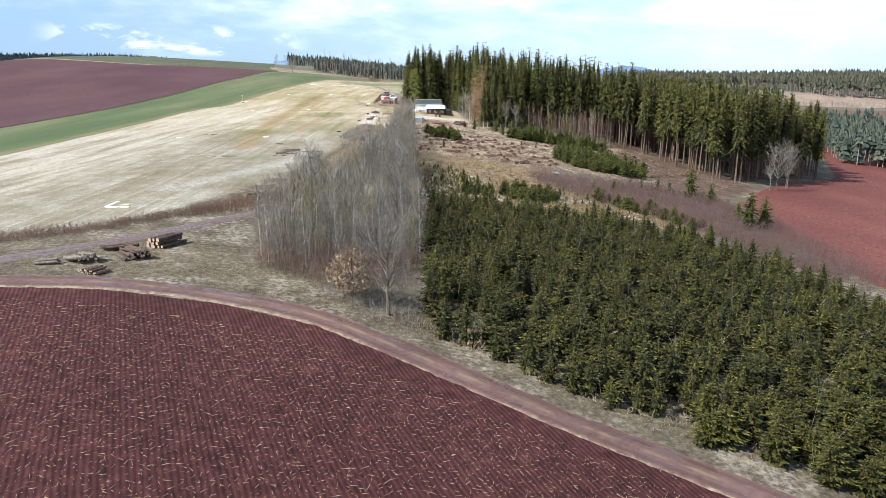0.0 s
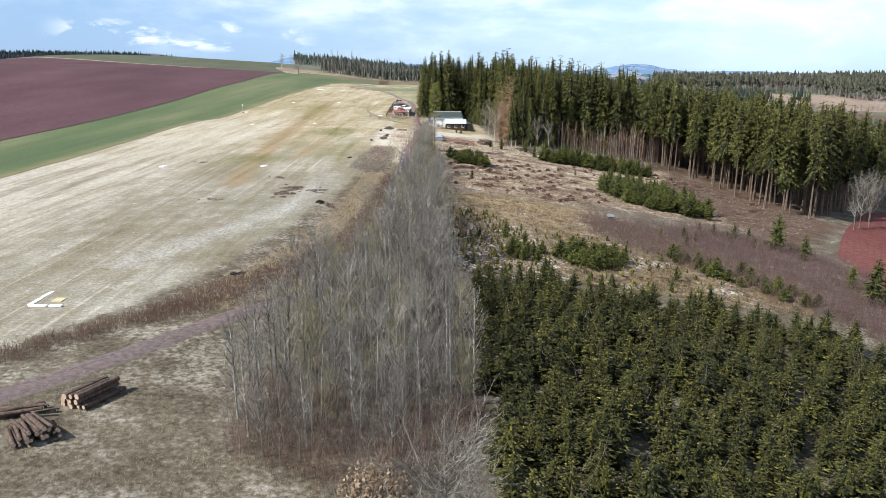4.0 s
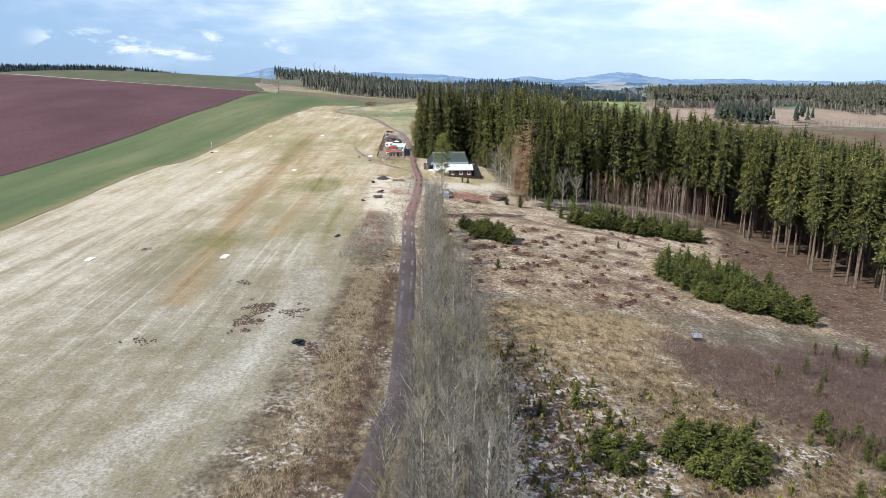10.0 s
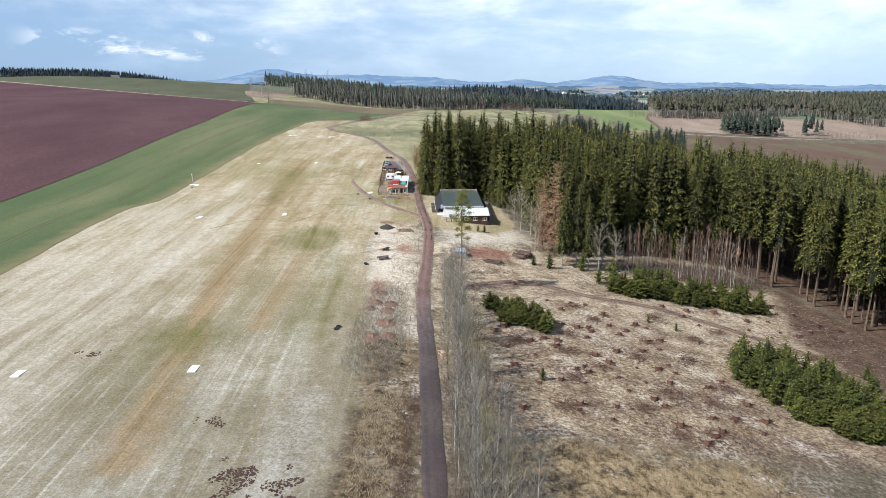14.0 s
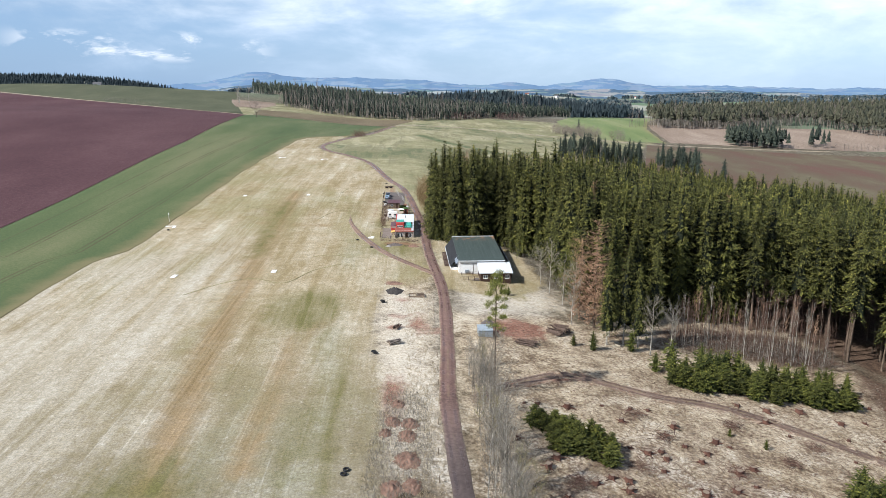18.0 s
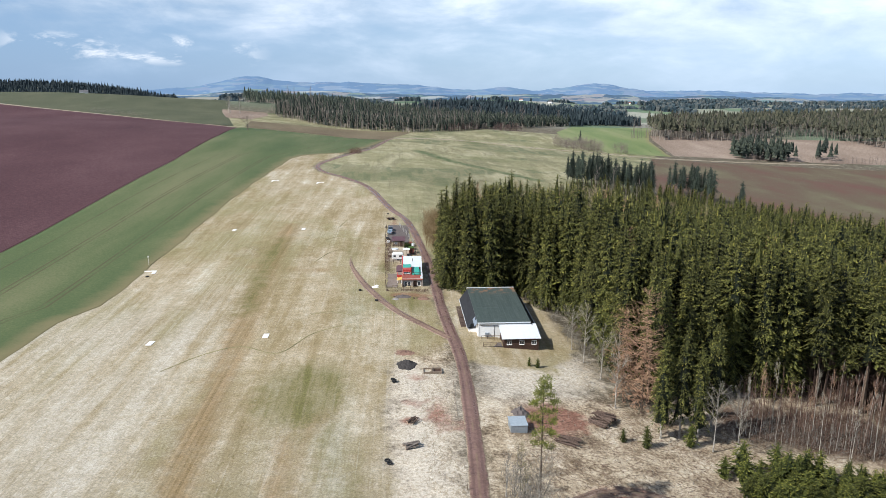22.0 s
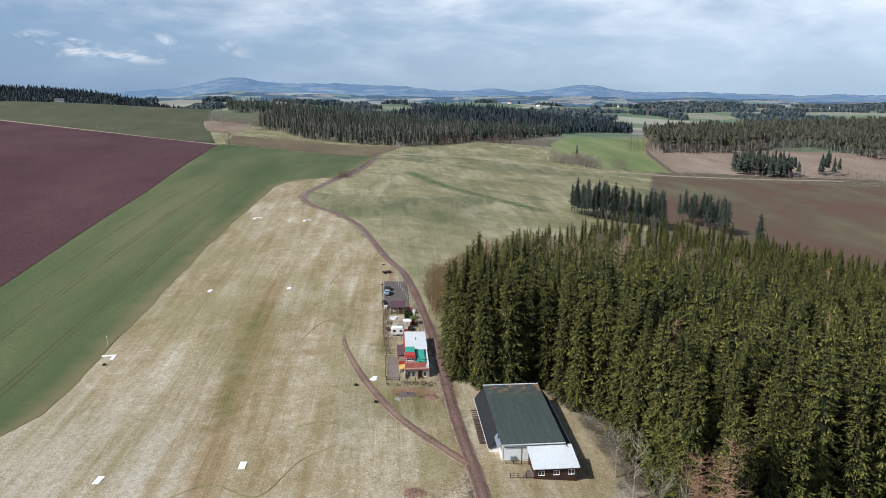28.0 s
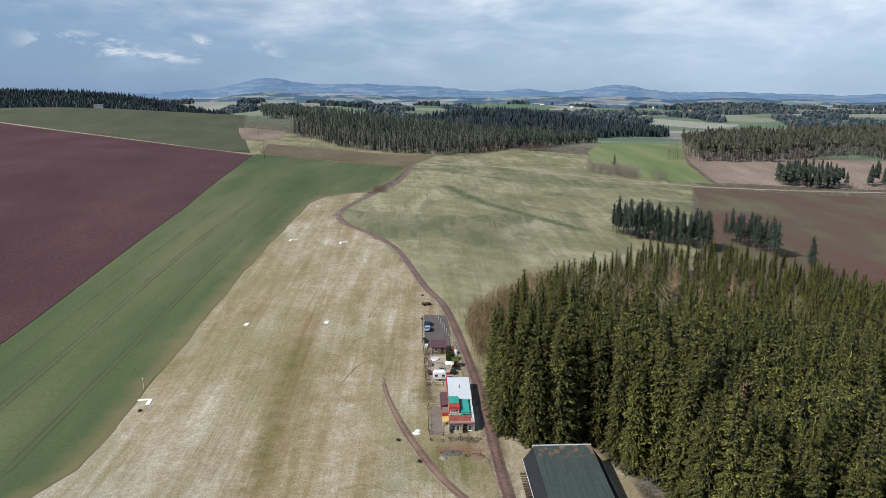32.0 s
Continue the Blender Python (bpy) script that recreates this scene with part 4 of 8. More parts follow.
ribbon("road", "reddish gravel farm road with worn wheel ruts", ROAD, 3.3, M_ROAD, 0.09)
ribbon("road", "reddish earth track along the ploughed field", TRACK, 4.4, M_TRACK, 0.12)
ribbon("road", "narrow earth spur onto the airfield", SPUR, 2.5, M_SPUR, 0.075, fade=True)
for arc_points in ([(-92.6, 423), (-84.8, 417), (-76.9, 406.5)], [(-82, 317.5), (-75.3, 326), (-68, 330), (-59, 326), (-53, 337), (-45.8, 343)], [(-55, 350.5), (-49.8, 352.5), (-44.3, 349.8)],
                   [(-60, 399), (-55.7, 411), (-49, 416.3)], [(-59.6, 426.6), (-54.8, 431.8), (-48.5, 428.7)], [(-56.2, 446.7), (-55.2, 453), (-53.9, 459)]):
    ribbon("worn_line", "thin worn line of darker grass across the airfield", arc_points, 0.42, M_WORN, 0.0, 1.0)
ribbon("road", "muddy forestry ruts through the clearing", RUTS, 3.0, M_RUT, 0.07)
ribbon("road", "pale field track beside far meadows", CROSSROAD, 5.0, M_LANE, 0.28, 4)

# ---- trees ----
def spruce_shape(h, r, start, whorls, per, seed, jag=0.25, sprays=5, hang=0.75, core=0.55, blunt=0.62, wide=0.15, fine=1.0):
    """Crown of drooping boughs set with small sprays: vertices, triangles, and each vertex's painted tone, from inner
    shade to lit shoot tip.
    """
    q = np.random.RandomState(seed)
    zs = start * h + (h * 0.965 - start * h) * np.linspace(0, 1, whorls) ** 0.92
    V, T, F = [], [], []
    k = 0
    for z in zs:
        t = (z - start * h) / (h - start * h)
        span = r * (1 - t) ** blunt * (0.66 + 0.34 * min(1, t * 6 + 0.35)) + 0.012 * h
        turn = q.uniform(0, 6.28)
        count = per if t < 0.8 else max(5, per - 3)
        for i in range(count):
            a0 = turn + 6.283 * i / count + q.uniform(-0.4, 0.4)
            L = span * q.uniform(1 - jag * 1.7, 1 + jag)
            if t < 0.08 and q.rand() < 0.3:
                continue
            z1 = z + q.uniform(-0.6, 0.6) * h / whorls
            droop = (hang - (hang + 0.25) * t + q.uniform(-0.2, 0.2)) * L
            # tone lightens up the crown, daylight from above put into colour
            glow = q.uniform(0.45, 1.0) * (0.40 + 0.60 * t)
            for m in range(sprays):
                s_ = 0.20 + 0.80 * (m + q.uniform(0, 0.9)) / sprays
                a = a0 + (q.uniform(-0.95, 0.95) if m < sprays - 1 else q.uniform(-0.12, 0.12))
                l = fine * (L * (0.44 - 0.14 * s_) + 0.10) * q.uniform(0.75, 1.25)
                w = wide * l + 0.025
                off = q.uniform(-0.16, 0.16) * L * s_
                bx = math.cos(a0) * L * s_ * 0.74 - math.sin(a0) * off
                by = math.sin(a0) * L * s_ * 0.74 + math.cos(a0) * off
                bz = z1 + 0.08 * L - droop * s_ ** 1.3 + q.uniform(-0.06, 0.06) * L
                c, d = math.cos(a), math.sin(a)
                fall = l * q.uniform(-0.15, 0.75) * (0.4 + hang)
                lean = q.uniform(-0.6, 0.6) * w
                V += [(bx, by, bz + 0.06 * l), (bx + c * l * 0.45 - d * w, by + d * l * 0.45 + c * w, bz - fall * 0.5 - 0.08 * l + lean),
                      (bx + c * l * 0.45 + d * w, by + d * l * 0.45 - c * w, bz - fall * 0.5 - 0.08 * l - lean), (bx + c * l, by + d * l, bz - fall)]
                # spray roots get the dark inner tone, ends the lit one
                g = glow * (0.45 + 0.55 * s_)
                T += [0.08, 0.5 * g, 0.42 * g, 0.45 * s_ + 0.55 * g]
                F += [(k, k + 1, k + 3), (k, k + 3, k + 2)]
                k += 4
    # added inner cones close the crown; their dark tone paints its inner shade
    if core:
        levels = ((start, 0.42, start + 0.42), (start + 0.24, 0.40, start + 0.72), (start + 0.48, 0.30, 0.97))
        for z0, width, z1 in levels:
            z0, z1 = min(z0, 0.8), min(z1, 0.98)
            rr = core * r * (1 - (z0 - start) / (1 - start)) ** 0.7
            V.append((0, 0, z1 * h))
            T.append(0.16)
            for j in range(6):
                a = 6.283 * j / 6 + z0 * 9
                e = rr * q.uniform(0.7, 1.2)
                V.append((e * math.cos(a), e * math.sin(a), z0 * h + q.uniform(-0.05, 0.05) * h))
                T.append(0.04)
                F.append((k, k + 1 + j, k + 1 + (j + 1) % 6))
            k += 7
    tip = len(V)
    V += [(0, 0, h), (0.16, 0, h * 0.955), (-0.08, 0.14, h * 0.955), (-0.08, -0.14, h * 0.955)]
    T += [0.6, .45, .45, .45]
    F += [(tip, tip + 1, tip + 2), (tip, tip + 2, tip + 3), (tip, tip + 3, tip + 1)]
    return np.array(V), np.array(F), np.clip(np.array(T), 0, 1)


def cone_shape(h, r, start, seed, tiers=4, sides=8):
    """A distant spruce: ragged tiers one above the other."""
    q = np.random.RandomState(seed)
    V, T, F = [], [], []
    k = 0
    for m in range(tiers):
        z0 = start + (0.95 - start) * m / tiers
        z1 = min(1.0, z0 + (1 - start) * 1.7 / tiers)
        rr = r * (1 - (z0 - start) / (1 - start)) ** 0.75
        V.append((0, 0, z1 * h))
        T.append(0.55)
        for j in range(sides):
            a = 6.283 * j / sides + m
            e = rr * (1.15 if j % 2 else 0.72) * q.uniform(0.8, 1.15)
            V.append((e * math.cos(a), e * math.sin(a), (z0 + q.uniform(-0.03, 0.03)) * h))
            # points light, notches dark: shade between boughs put into the tone
            T.append(0.75 if j % 2 else 0.1)
            F.append((k, k + 1 + j, k + 1 + (j + 1) % sides))
        k += sides + 1
    return np.array(V), np.array(F), np.array(T)


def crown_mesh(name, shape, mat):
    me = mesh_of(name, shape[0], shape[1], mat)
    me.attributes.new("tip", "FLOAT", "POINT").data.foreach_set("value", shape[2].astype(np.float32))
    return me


def stem_bmesh(h, r, bend=0.0, sides=6, seed=0, top=0.15):
    q = random.Random(seed)
    bm = bmesh.new()
    rings = []
    m = 7
    for i in range(m):
        t = i / (m - 1)
        c = (bend * math.sin(t * 2.2 + seed) * h, bend * math.sin(t * 3.1 + 2 * seed) * h, -0.3 + t * (h + 0.3))
        rr = r * (1.35 if i == 0 else 1.0) * (1 - (1 - top) * t)
        rings.append([bm.verts.new((c[0] + rr * math.cos(a) * q.uniform(.9, 1.1), c[1] + rr * math.sin(a) * q.uniform(.9, 1.1), c[2]))
                      for a in (2 * math.pi * j / sides for j in range(sides))])
    for a, b in zip(rings, rings[1:]):
        for j in range(sides):
            bm.faces.new((a[j], a[(j + 1) % sides], b[(j + 1) % sides], b[j]))
    bm.faces.new(rings[-1])
    return bm


def bare_shape(h, spread, limbs, seed, low=0.3, fine=3, rise=1.1):
    """Bare crown: limbs, branches and twigs, as vertices and triangles."""
    q = np.random.RandomState(seed)
    P = []
    t = np.sort(q.uniform(low, 0.98, limbs))
    a = q.uniform(0, 6.28, limbs)
    L = spread * (0.45 + 0.75 * np.sin(np.clip((t - low) / (1 - low), 0, 1) * 2.6 + 0.45)) * q.uniform(0.7, 1.25, limbs)
    p0 = np.stack([np.zeros(limbs), np.zeros(limbs), t * h], 1)
    up = rise * q.uniform(0.8, 1.35, limbs)
    d = np.stack([np.cos(a), np.sin(a), up], 1)
    d /= np.linalg.norm(d, axis=1, keepdims=True)
    knee = p0 + d * (L * 0.55)[:, None]
    d2 = d + np.stack([np.zeros(limbs), np.zeros(limbs), q.uniform(0.2, 0.7, limbs)], 1)
    d2 /= np.linalg.norm(d2, axis=1, keepdims=True)
    p1 = knee + d2 * (L * 0.65)[:, None]
    rad = 0.013 * h * (1.1 - t) * 0.65 + 0.020
    P.append(shoots(p0, knee + d * 0.12, rad))
    P.append(shoots(knee - d * 0.1, p1, rad * 0.62))
    n1 = 7
    base = np.repeat(p0, n1, 0), np.repeat(knee, n1, 0), np.repeat(p1, n1, 0)
    s = q.uniform(0.25, 1.0, limbs * n1)[:, None]
    b0 = np.where(s < 0.5, base[0] + (base[1] - base[0]) * s * 2, base[1] + (base[2] - base[1]) * (s - 0.5) * 2)
    dir1 = np.repeat(d2, n1, 0) + q.normal(0, 0.55, (limbs * n1, 3))
    dir1 /= np.linalg.norm(dir1, axis=1, keepdims=True)
    l1 = (np.repeat(L, n1) * q.uniform(0.25, 0.5, limbs * n1))[:, None]
    b1 = b0 + dir1 * l1
    P.append(shoots(b0, b1, 0.021))
    n2 = fine
    s = q.uniform(0.2, 1.0, len(b0) * n2)[:, None]
    c0 = np.repeat(b0, n2, 0) + np.repeat(b1 - b0, n2, 0) * s
    dir2 = np.repeat(dir1, n2, 0) + q.normal(0, 0.6, (len(c0), 3)) + [0, 0, 0.25]
    dir2 /= np.linalg.norm(dir2, axis=1, keepdims=True)
    c1 = c0 + dir2 * (np.repeat(l1, n2, 0) * q.uniform(0.35, 0.8, (len(c0), 1)))
    P.append(shoots(c0, c1, 0.0125))
    return gathered(P)


def tree(name, label, category, stem, crown, bark_mat, group=""):
    """A model tree at the origin: trunk and crown under one empty."""
    ob = thing(name, label, category, 0, 0, -400, group=group)
    part("trunk", stem, bark_mat, ob)
    part("crown", crown, None, ob)
    return ob


def scatter(poly, gap, seed, jitter=0.42):
    """Loosely even places in a polygon."""
    q = np.random.RandomState(seed)
    xs, ys = zip(*poly)
    X, Y = np.meshgrid(np.arange(min(xs), max(xs), gap), np.arange(min(ys), max(ys), gap))
    X = X + (np.arange(X.shape[0]) % 2)[:, None] * gap / 2
    x, y = (X + q.uniform(-jitter, jitter, X.shape) * gap).ravel(), (Y + q.uniform(-jitter, jitter, X.shape) * gap).ravel()
    ok = inside(poly, x, y)
    return np.stack([x[ok], y[ok]], 1)


def even(x, y):
    return 1.0


def wood_size(x, y):
    """The wood is tallest along its southern edge and low at its northern end; its corners stand a little lower."""
    south = float(np.interp(y, [230, 320, 385, 410, 440, 470, 500, 545], [1.26, 1.30, 1.26, 1.12, 0.92, 0.76, 0.70, 0.70]))
    east = float(np.interp(y, [230, 320, 400, 470, 510, 540], [1.24, 1.28, 1.20, 1.02, 0.70, 0.60]))
    s = south + (east - south) * float(step(95, 165, x))
    return s * float(np.interp(x, [-14, 4, 150, 190], [0.90, 1.0, 1.0, 0.78]))


def planted(models, places, seed, low, high, slim=0.12, sink=0.05, grow=even):
    """Copies of the models at places, each with its own turn and size; the models themselves take the first places."""
    q = random.Random(seed)
    used = set()
    for x, y in places:
        k = q.randrange(len(models))
        s = q.uniform(low, high) * grow(x, y)
        m = pose(x, y, hgt(x, y) - sink, q.uniform(-2, 2), q.uniform(-2, 2), q.uniform(0, 360)) @ Matrix.Diagonal((s * q.uniform(1 - slim, 1 + slim), s * q.uniform(1 - slim, 1 + slim), s, 1))
        if k in used:
            ob = copy_thing(models[k], Matrix())
        else:
            ob = models[k]
            used.add(k)
        ob.matrix_basis = m
    for k, ob in enumerate(models):
        if k not in used:
            for o in (*ob.children_recursive, ob):
                bpy.data.objects.remove(o)


def massed(name, label, shapes, places, seed, low, high, mat, bark_mat=None, trunk=0.0, group="", category="trees", grow=even):
    """Many trees joined into one mesh, for woods past counting."""
    q = np.random.RandomState(seed)
    V, F, T, base = [], [], [], 0
    for x, y in places:
        v, f, t = shapes[q.randint(len(shapes))]
        a, s, e = q.uniform(0, 6.28), q.uniform(low, high) * grow(x, y), q.uniform(0.85, 1.15)
        c, d = math.cos(a), math.sin(a)
        V.append(np.stack([(v[:, 0] * c - v[:, 1] * d) * s * e + x, (v[:, 0] * d + v[:, 1] * c) * s * e + y, v[:, 2] * s + hgt(x, y) - 0.1], 1))
        F.append(f + base)
        T.append(np.clip(t * q.uniform(0.38, 1.30), 0, 1))
        base += len(v)
    me = mesh_of(name, np.concatenate(V), np.concatenate(F), mat)
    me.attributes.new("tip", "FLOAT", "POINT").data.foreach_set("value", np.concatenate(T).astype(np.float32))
    ob = tagged(new(name, me), label, category, group, "stuff")
    if bark_mat:
        p = np.array([(x, y, hgt(x, y) - 0.3) for x, y in places])
        w = shoots(p, p + np.array([0, 0, trunk]), 0.16 + 0.009 * trunk)
        part("trunk", mesh_of("trunk", w[0], w[1], bark_mat), None, ob)
        ob.children[0]["kind"] = "stuff"
    return ob


# the tall spruce wood
places = scatter(WOOD, 5.35, 3)
places = places[np.argsort(-np.abs(reach(WOOD, places[:, 0], places[:, 1])))][::-1]
rim = reach(WOOD, places[:, 0], places[:, 1])
near = (places[:, 1] < 420) & (places[:, 0] < 120) & (rim < 16)
order = np.argsort(rim + np.where(near, 0, 100))
places = places[order]
front, rest = places[:290], places[290:]
south = (front[:, 1] < 312) | (front[:, 0] > 60)
G_WOOD = "spruces of the tall wood"
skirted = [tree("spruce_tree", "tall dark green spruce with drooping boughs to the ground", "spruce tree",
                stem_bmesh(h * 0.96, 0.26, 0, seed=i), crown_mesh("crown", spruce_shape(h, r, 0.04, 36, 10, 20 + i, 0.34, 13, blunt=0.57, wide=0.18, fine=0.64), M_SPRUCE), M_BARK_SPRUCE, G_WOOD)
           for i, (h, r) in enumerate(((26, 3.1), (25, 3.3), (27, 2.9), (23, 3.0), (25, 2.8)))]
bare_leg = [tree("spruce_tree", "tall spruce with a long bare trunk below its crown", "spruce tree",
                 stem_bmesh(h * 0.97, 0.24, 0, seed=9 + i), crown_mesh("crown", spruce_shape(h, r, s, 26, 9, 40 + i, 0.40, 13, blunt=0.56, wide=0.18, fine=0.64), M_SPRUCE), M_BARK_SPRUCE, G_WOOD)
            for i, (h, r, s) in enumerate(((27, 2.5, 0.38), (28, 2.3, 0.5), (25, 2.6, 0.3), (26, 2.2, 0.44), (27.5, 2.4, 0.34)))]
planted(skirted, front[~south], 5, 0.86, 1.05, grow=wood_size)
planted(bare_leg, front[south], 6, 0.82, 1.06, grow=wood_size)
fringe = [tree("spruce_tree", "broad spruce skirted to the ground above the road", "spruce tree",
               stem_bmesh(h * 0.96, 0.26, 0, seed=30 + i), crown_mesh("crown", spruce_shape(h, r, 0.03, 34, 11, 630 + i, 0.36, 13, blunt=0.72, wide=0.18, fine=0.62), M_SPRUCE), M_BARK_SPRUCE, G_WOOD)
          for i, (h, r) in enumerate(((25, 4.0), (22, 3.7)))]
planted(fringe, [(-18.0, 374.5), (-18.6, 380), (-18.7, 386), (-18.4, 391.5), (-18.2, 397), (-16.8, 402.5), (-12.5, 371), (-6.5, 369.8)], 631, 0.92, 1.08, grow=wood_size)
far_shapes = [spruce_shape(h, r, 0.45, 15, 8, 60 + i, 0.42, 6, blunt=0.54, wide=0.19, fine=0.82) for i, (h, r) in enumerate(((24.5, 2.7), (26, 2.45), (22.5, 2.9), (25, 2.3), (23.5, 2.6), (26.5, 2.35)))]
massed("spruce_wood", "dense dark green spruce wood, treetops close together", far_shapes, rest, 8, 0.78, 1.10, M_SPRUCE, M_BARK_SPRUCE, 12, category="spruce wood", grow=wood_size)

# young plantation
pl = scatter(PLANTATION, 2.05, 11)
pl = pl[np.random.RandomState(14).rand(len(pl)) < 0.86]
near_edge = np.argsort(-(pl[:, 0] * 0.1 - pl[:, 1]))
pl = pl[near_edge]
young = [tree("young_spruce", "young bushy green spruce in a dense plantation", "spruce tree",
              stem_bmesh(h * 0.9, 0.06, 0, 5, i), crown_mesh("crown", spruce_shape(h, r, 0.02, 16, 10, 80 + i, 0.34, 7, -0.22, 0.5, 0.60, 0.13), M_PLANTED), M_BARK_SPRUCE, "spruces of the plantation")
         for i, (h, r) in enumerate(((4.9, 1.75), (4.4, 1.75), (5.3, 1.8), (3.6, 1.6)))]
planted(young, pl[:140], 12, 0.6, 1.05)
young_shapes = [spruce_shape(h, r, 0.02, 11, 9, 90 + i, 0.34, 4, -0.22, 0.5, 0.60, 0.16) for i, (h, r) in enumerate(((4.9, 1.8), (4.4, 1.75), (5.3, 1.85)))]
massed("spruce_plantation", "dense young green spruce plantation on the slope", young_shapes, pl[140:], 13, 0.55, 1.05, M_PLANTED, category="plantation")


def thicket_group(name, label, poly, gap, seed, low, high, group, most=40):
    ms = [tree(name, label, "spruce tree", stem_bmesh(h * 0.9, 0.05, 0, 5, i), crown_mesh("crown", spruce_shape(h, r, 0.02, 15, 10, seed + i, 0.34, 7, -0.15, 0.5, 0.62, 0.13), M_YOUNG), M_BARK_SPRUCE, group)
          for i, (h, r) in enumerate(((4.2, 1.95), (3.4, 1.8)))]
    p = scatter(poly, gap, seed)
    p = p[np.argsort(p[:, 1])]
    planted(ms, p[:most], seed, low, high)
    if len(p) > most:
        massed("spruce_thicket", label, young_shapes, p[most:], seed + 5, low, high, M_YOUNG, category="spruce thicket")


thicket_group("young_spruce", "young green spruce in a block on the clearing", [(37, 232), (42, 218), (60, 210.5), (64, 216), (58, 238), (50, 246), (40, 243)], 2.2, 21, 0.75, 1.2, "spruce block on the clearing")
thicket_group("young_spruce", "young bright green spruce below the wood edge", [(24, 284), (26, 276.5), (45, 275), (63, 275), (66, 284), (50, 287), (34, 288)], 2.3, 22, 0.8, 1.35, "spruces below the wood edge")
thicket_group("young_spruce", "low bushy green spruce on the clearing", [(-8, 256), (-3, 248), (4.5, 244), (6, 250), (-3, 258)], 2.1, 23, 0.65, 1.1, "low spruces by the hedgerow")
thicket_group("young_spruce", "small self-sown spruce among straw and heather", [(13, 155), (17, 149.5), (23, 151), (26.5, 159), (21, 163), (15, 160)], 2.1, 24, 0.45, 0.85, "self-sown spruces")
thicket_group("young_spruce", "small self-sown spruce among pale dead grass", [(3.5, 155.5), (8, 158), (12, 156), (11, 150.5), (5, 150)], 2.1, 28, 0.4, 0.72, "self-sown spruces")
thicket_group("young_spruce", "small self-sown spruce among purple birch shoots", [(35, 166), (40, 157), (52, 141), (58, 146), (50, 160), (40, 171)], 2.7, 25, 0.35, 0.8, "self-sown spruces")
singles = [(0.2, 224, 0.5), (-0.2, 162.5, 0.5), (4.9, 165.4, 0.75), (8.1, 161, 0.6), (46, 186, 0.6), (48, 184, 0.5), (40, 183, 0.55), (60, 193, 0.8), (63, 192, 0.7), (56, 195, 0.6), (44, 178, 0.6), (67.5, 150.5, 1.75), (66.5, 185.5, 1.8), (70, 180, 1.2), (72, 153, 1.6), (69, 160, 1.0), (20, 142, 0.5), (33, 150, 0.6), (2.4, 135, 0.6), (13.7, 140, 0.55), (10.7, 147, 0.4), (12, 133, 0.7), (53, 196, 0.5), (58, 192, 0.45), (62, 186, 0.5), (34, 162, 0.4), (30, 143, 0.45), (8.5, 172, 0.35),
           (28, 165, 0.4), (16, 140, 0.5), (-3.2, 321.5, 0.45), (-1.4, 321, 0.5), (13, 291, 0.9), (9, 292, 0.6), (22, 293, 1.0), (64, 236, 0.8), (67, 242, 0.7), (34, 256, 0.4), (29, 259, 0.35)]
lone = tree("young_spruce", "lone young spruce standing on the clearing", "spruce tree", stem_bmesh(4.2, 0.06, 0, 5, 1),
            crown_mesh("crown", spruce_shape(4.8, 1.5, 0.02, 16, 9, 131, 0.3, 4, 0.12), M_YOUNG), M_BARK_SPRUCE, "lone spruces")
for i, (x, y, s) in enumerate(singles):
    ob = lone if i == 0 else copy_thing(lone, Matrix())
    ob.matrix_basis = pose(x, y, hgt(x, y) - 0.05, 0, 0, i * 77) @ Matrix.Scale(s, 4)

seed_shapes = [cone_shape(h, r, 0.02, 310 + i, 3, 6) for i, (h, r) in enumerate(((0.9, 0.36), (1.2, 0.42), (0.7, 0.32)))]
massed("spruce_seedlings", "tiny dark green spruce seedlings among dead grass", seed_shapes,
       np.concatenate([scatter([(-8, 140), (8, 140), (12, 160), (4, 182), (-8, 186)], 1.35, 26, 0.5), scatter([(12, 176), (30, 176), (46, 150), (40, 138), (14, 140), (10, 160)], 2.6, 27, 0.5)]), 29, 0.6, 1.2, M_PLANTED, category="seedlings")

# hedgerow of bare trees along the road
HEDGE = [(-24, 84), (-10, 85), (-3, 96), (-4.5, 118), (-5.5, 135), (-6, 165), (-8, 200), (-10.5, 235), (-12, 262), (-12, 278), (-15.2, 278), (-15.9, 230), (-15.6, 190), (-15.4, 165), (-16.8, 146), (-19.5, 131), (-22, 117), (-26, 103)]
hp = scatter(HEDGE, 2.45, 31)
hp = hp[np.random.RandomState(30).rand(len(hp)) < np.interp(hp[:, 1], [150, 190, 215, 262], [0.9, 0.85, 0.8, 0.75])]
kinds = [("slender bare aspen with grey twigs in the hedgerow", 11.5, 2.0, 26, M_TWIG, M_BARK), ("bare young ash with pale twigs in the hedgerow", 10.5, 2.2, 24, M_TWIG_PALE, M_BARK_PALE),
         ("bare hedgerow tree with lichen on its twigs", 9.5, 2.1, 24, M_TWIG_LICHEN, M_BARK), ("thin grey bare tree in the hedgerow", 12.5, 1.8, 26, M_TWIG, M_BARK),
         ("bare branchy alder with grey-brown twigs", 9.5, 2.2, 24, M_TWIG, M_BARK), ("slim pale-stemmed bare tree", 12.0, 1.6, 24, M_TWIG, M_BARK_PALE)]
bares = []
for i, (label, h, sp, limbs, tw, bk) in enumerate(kinds):
    v, f = bare_shape(h, sp, limbs, 200 + i, 0.22, 3, 1.35)
    bares.append(tree("bare_tree", label, "tree", stem_bmesh(h, 0.11 + 0.008 * i, 0.006, 5, 30 + i, 0.12), mesh_of("crown", v, f, tw), bk, "bare trees of the hedgerow"))
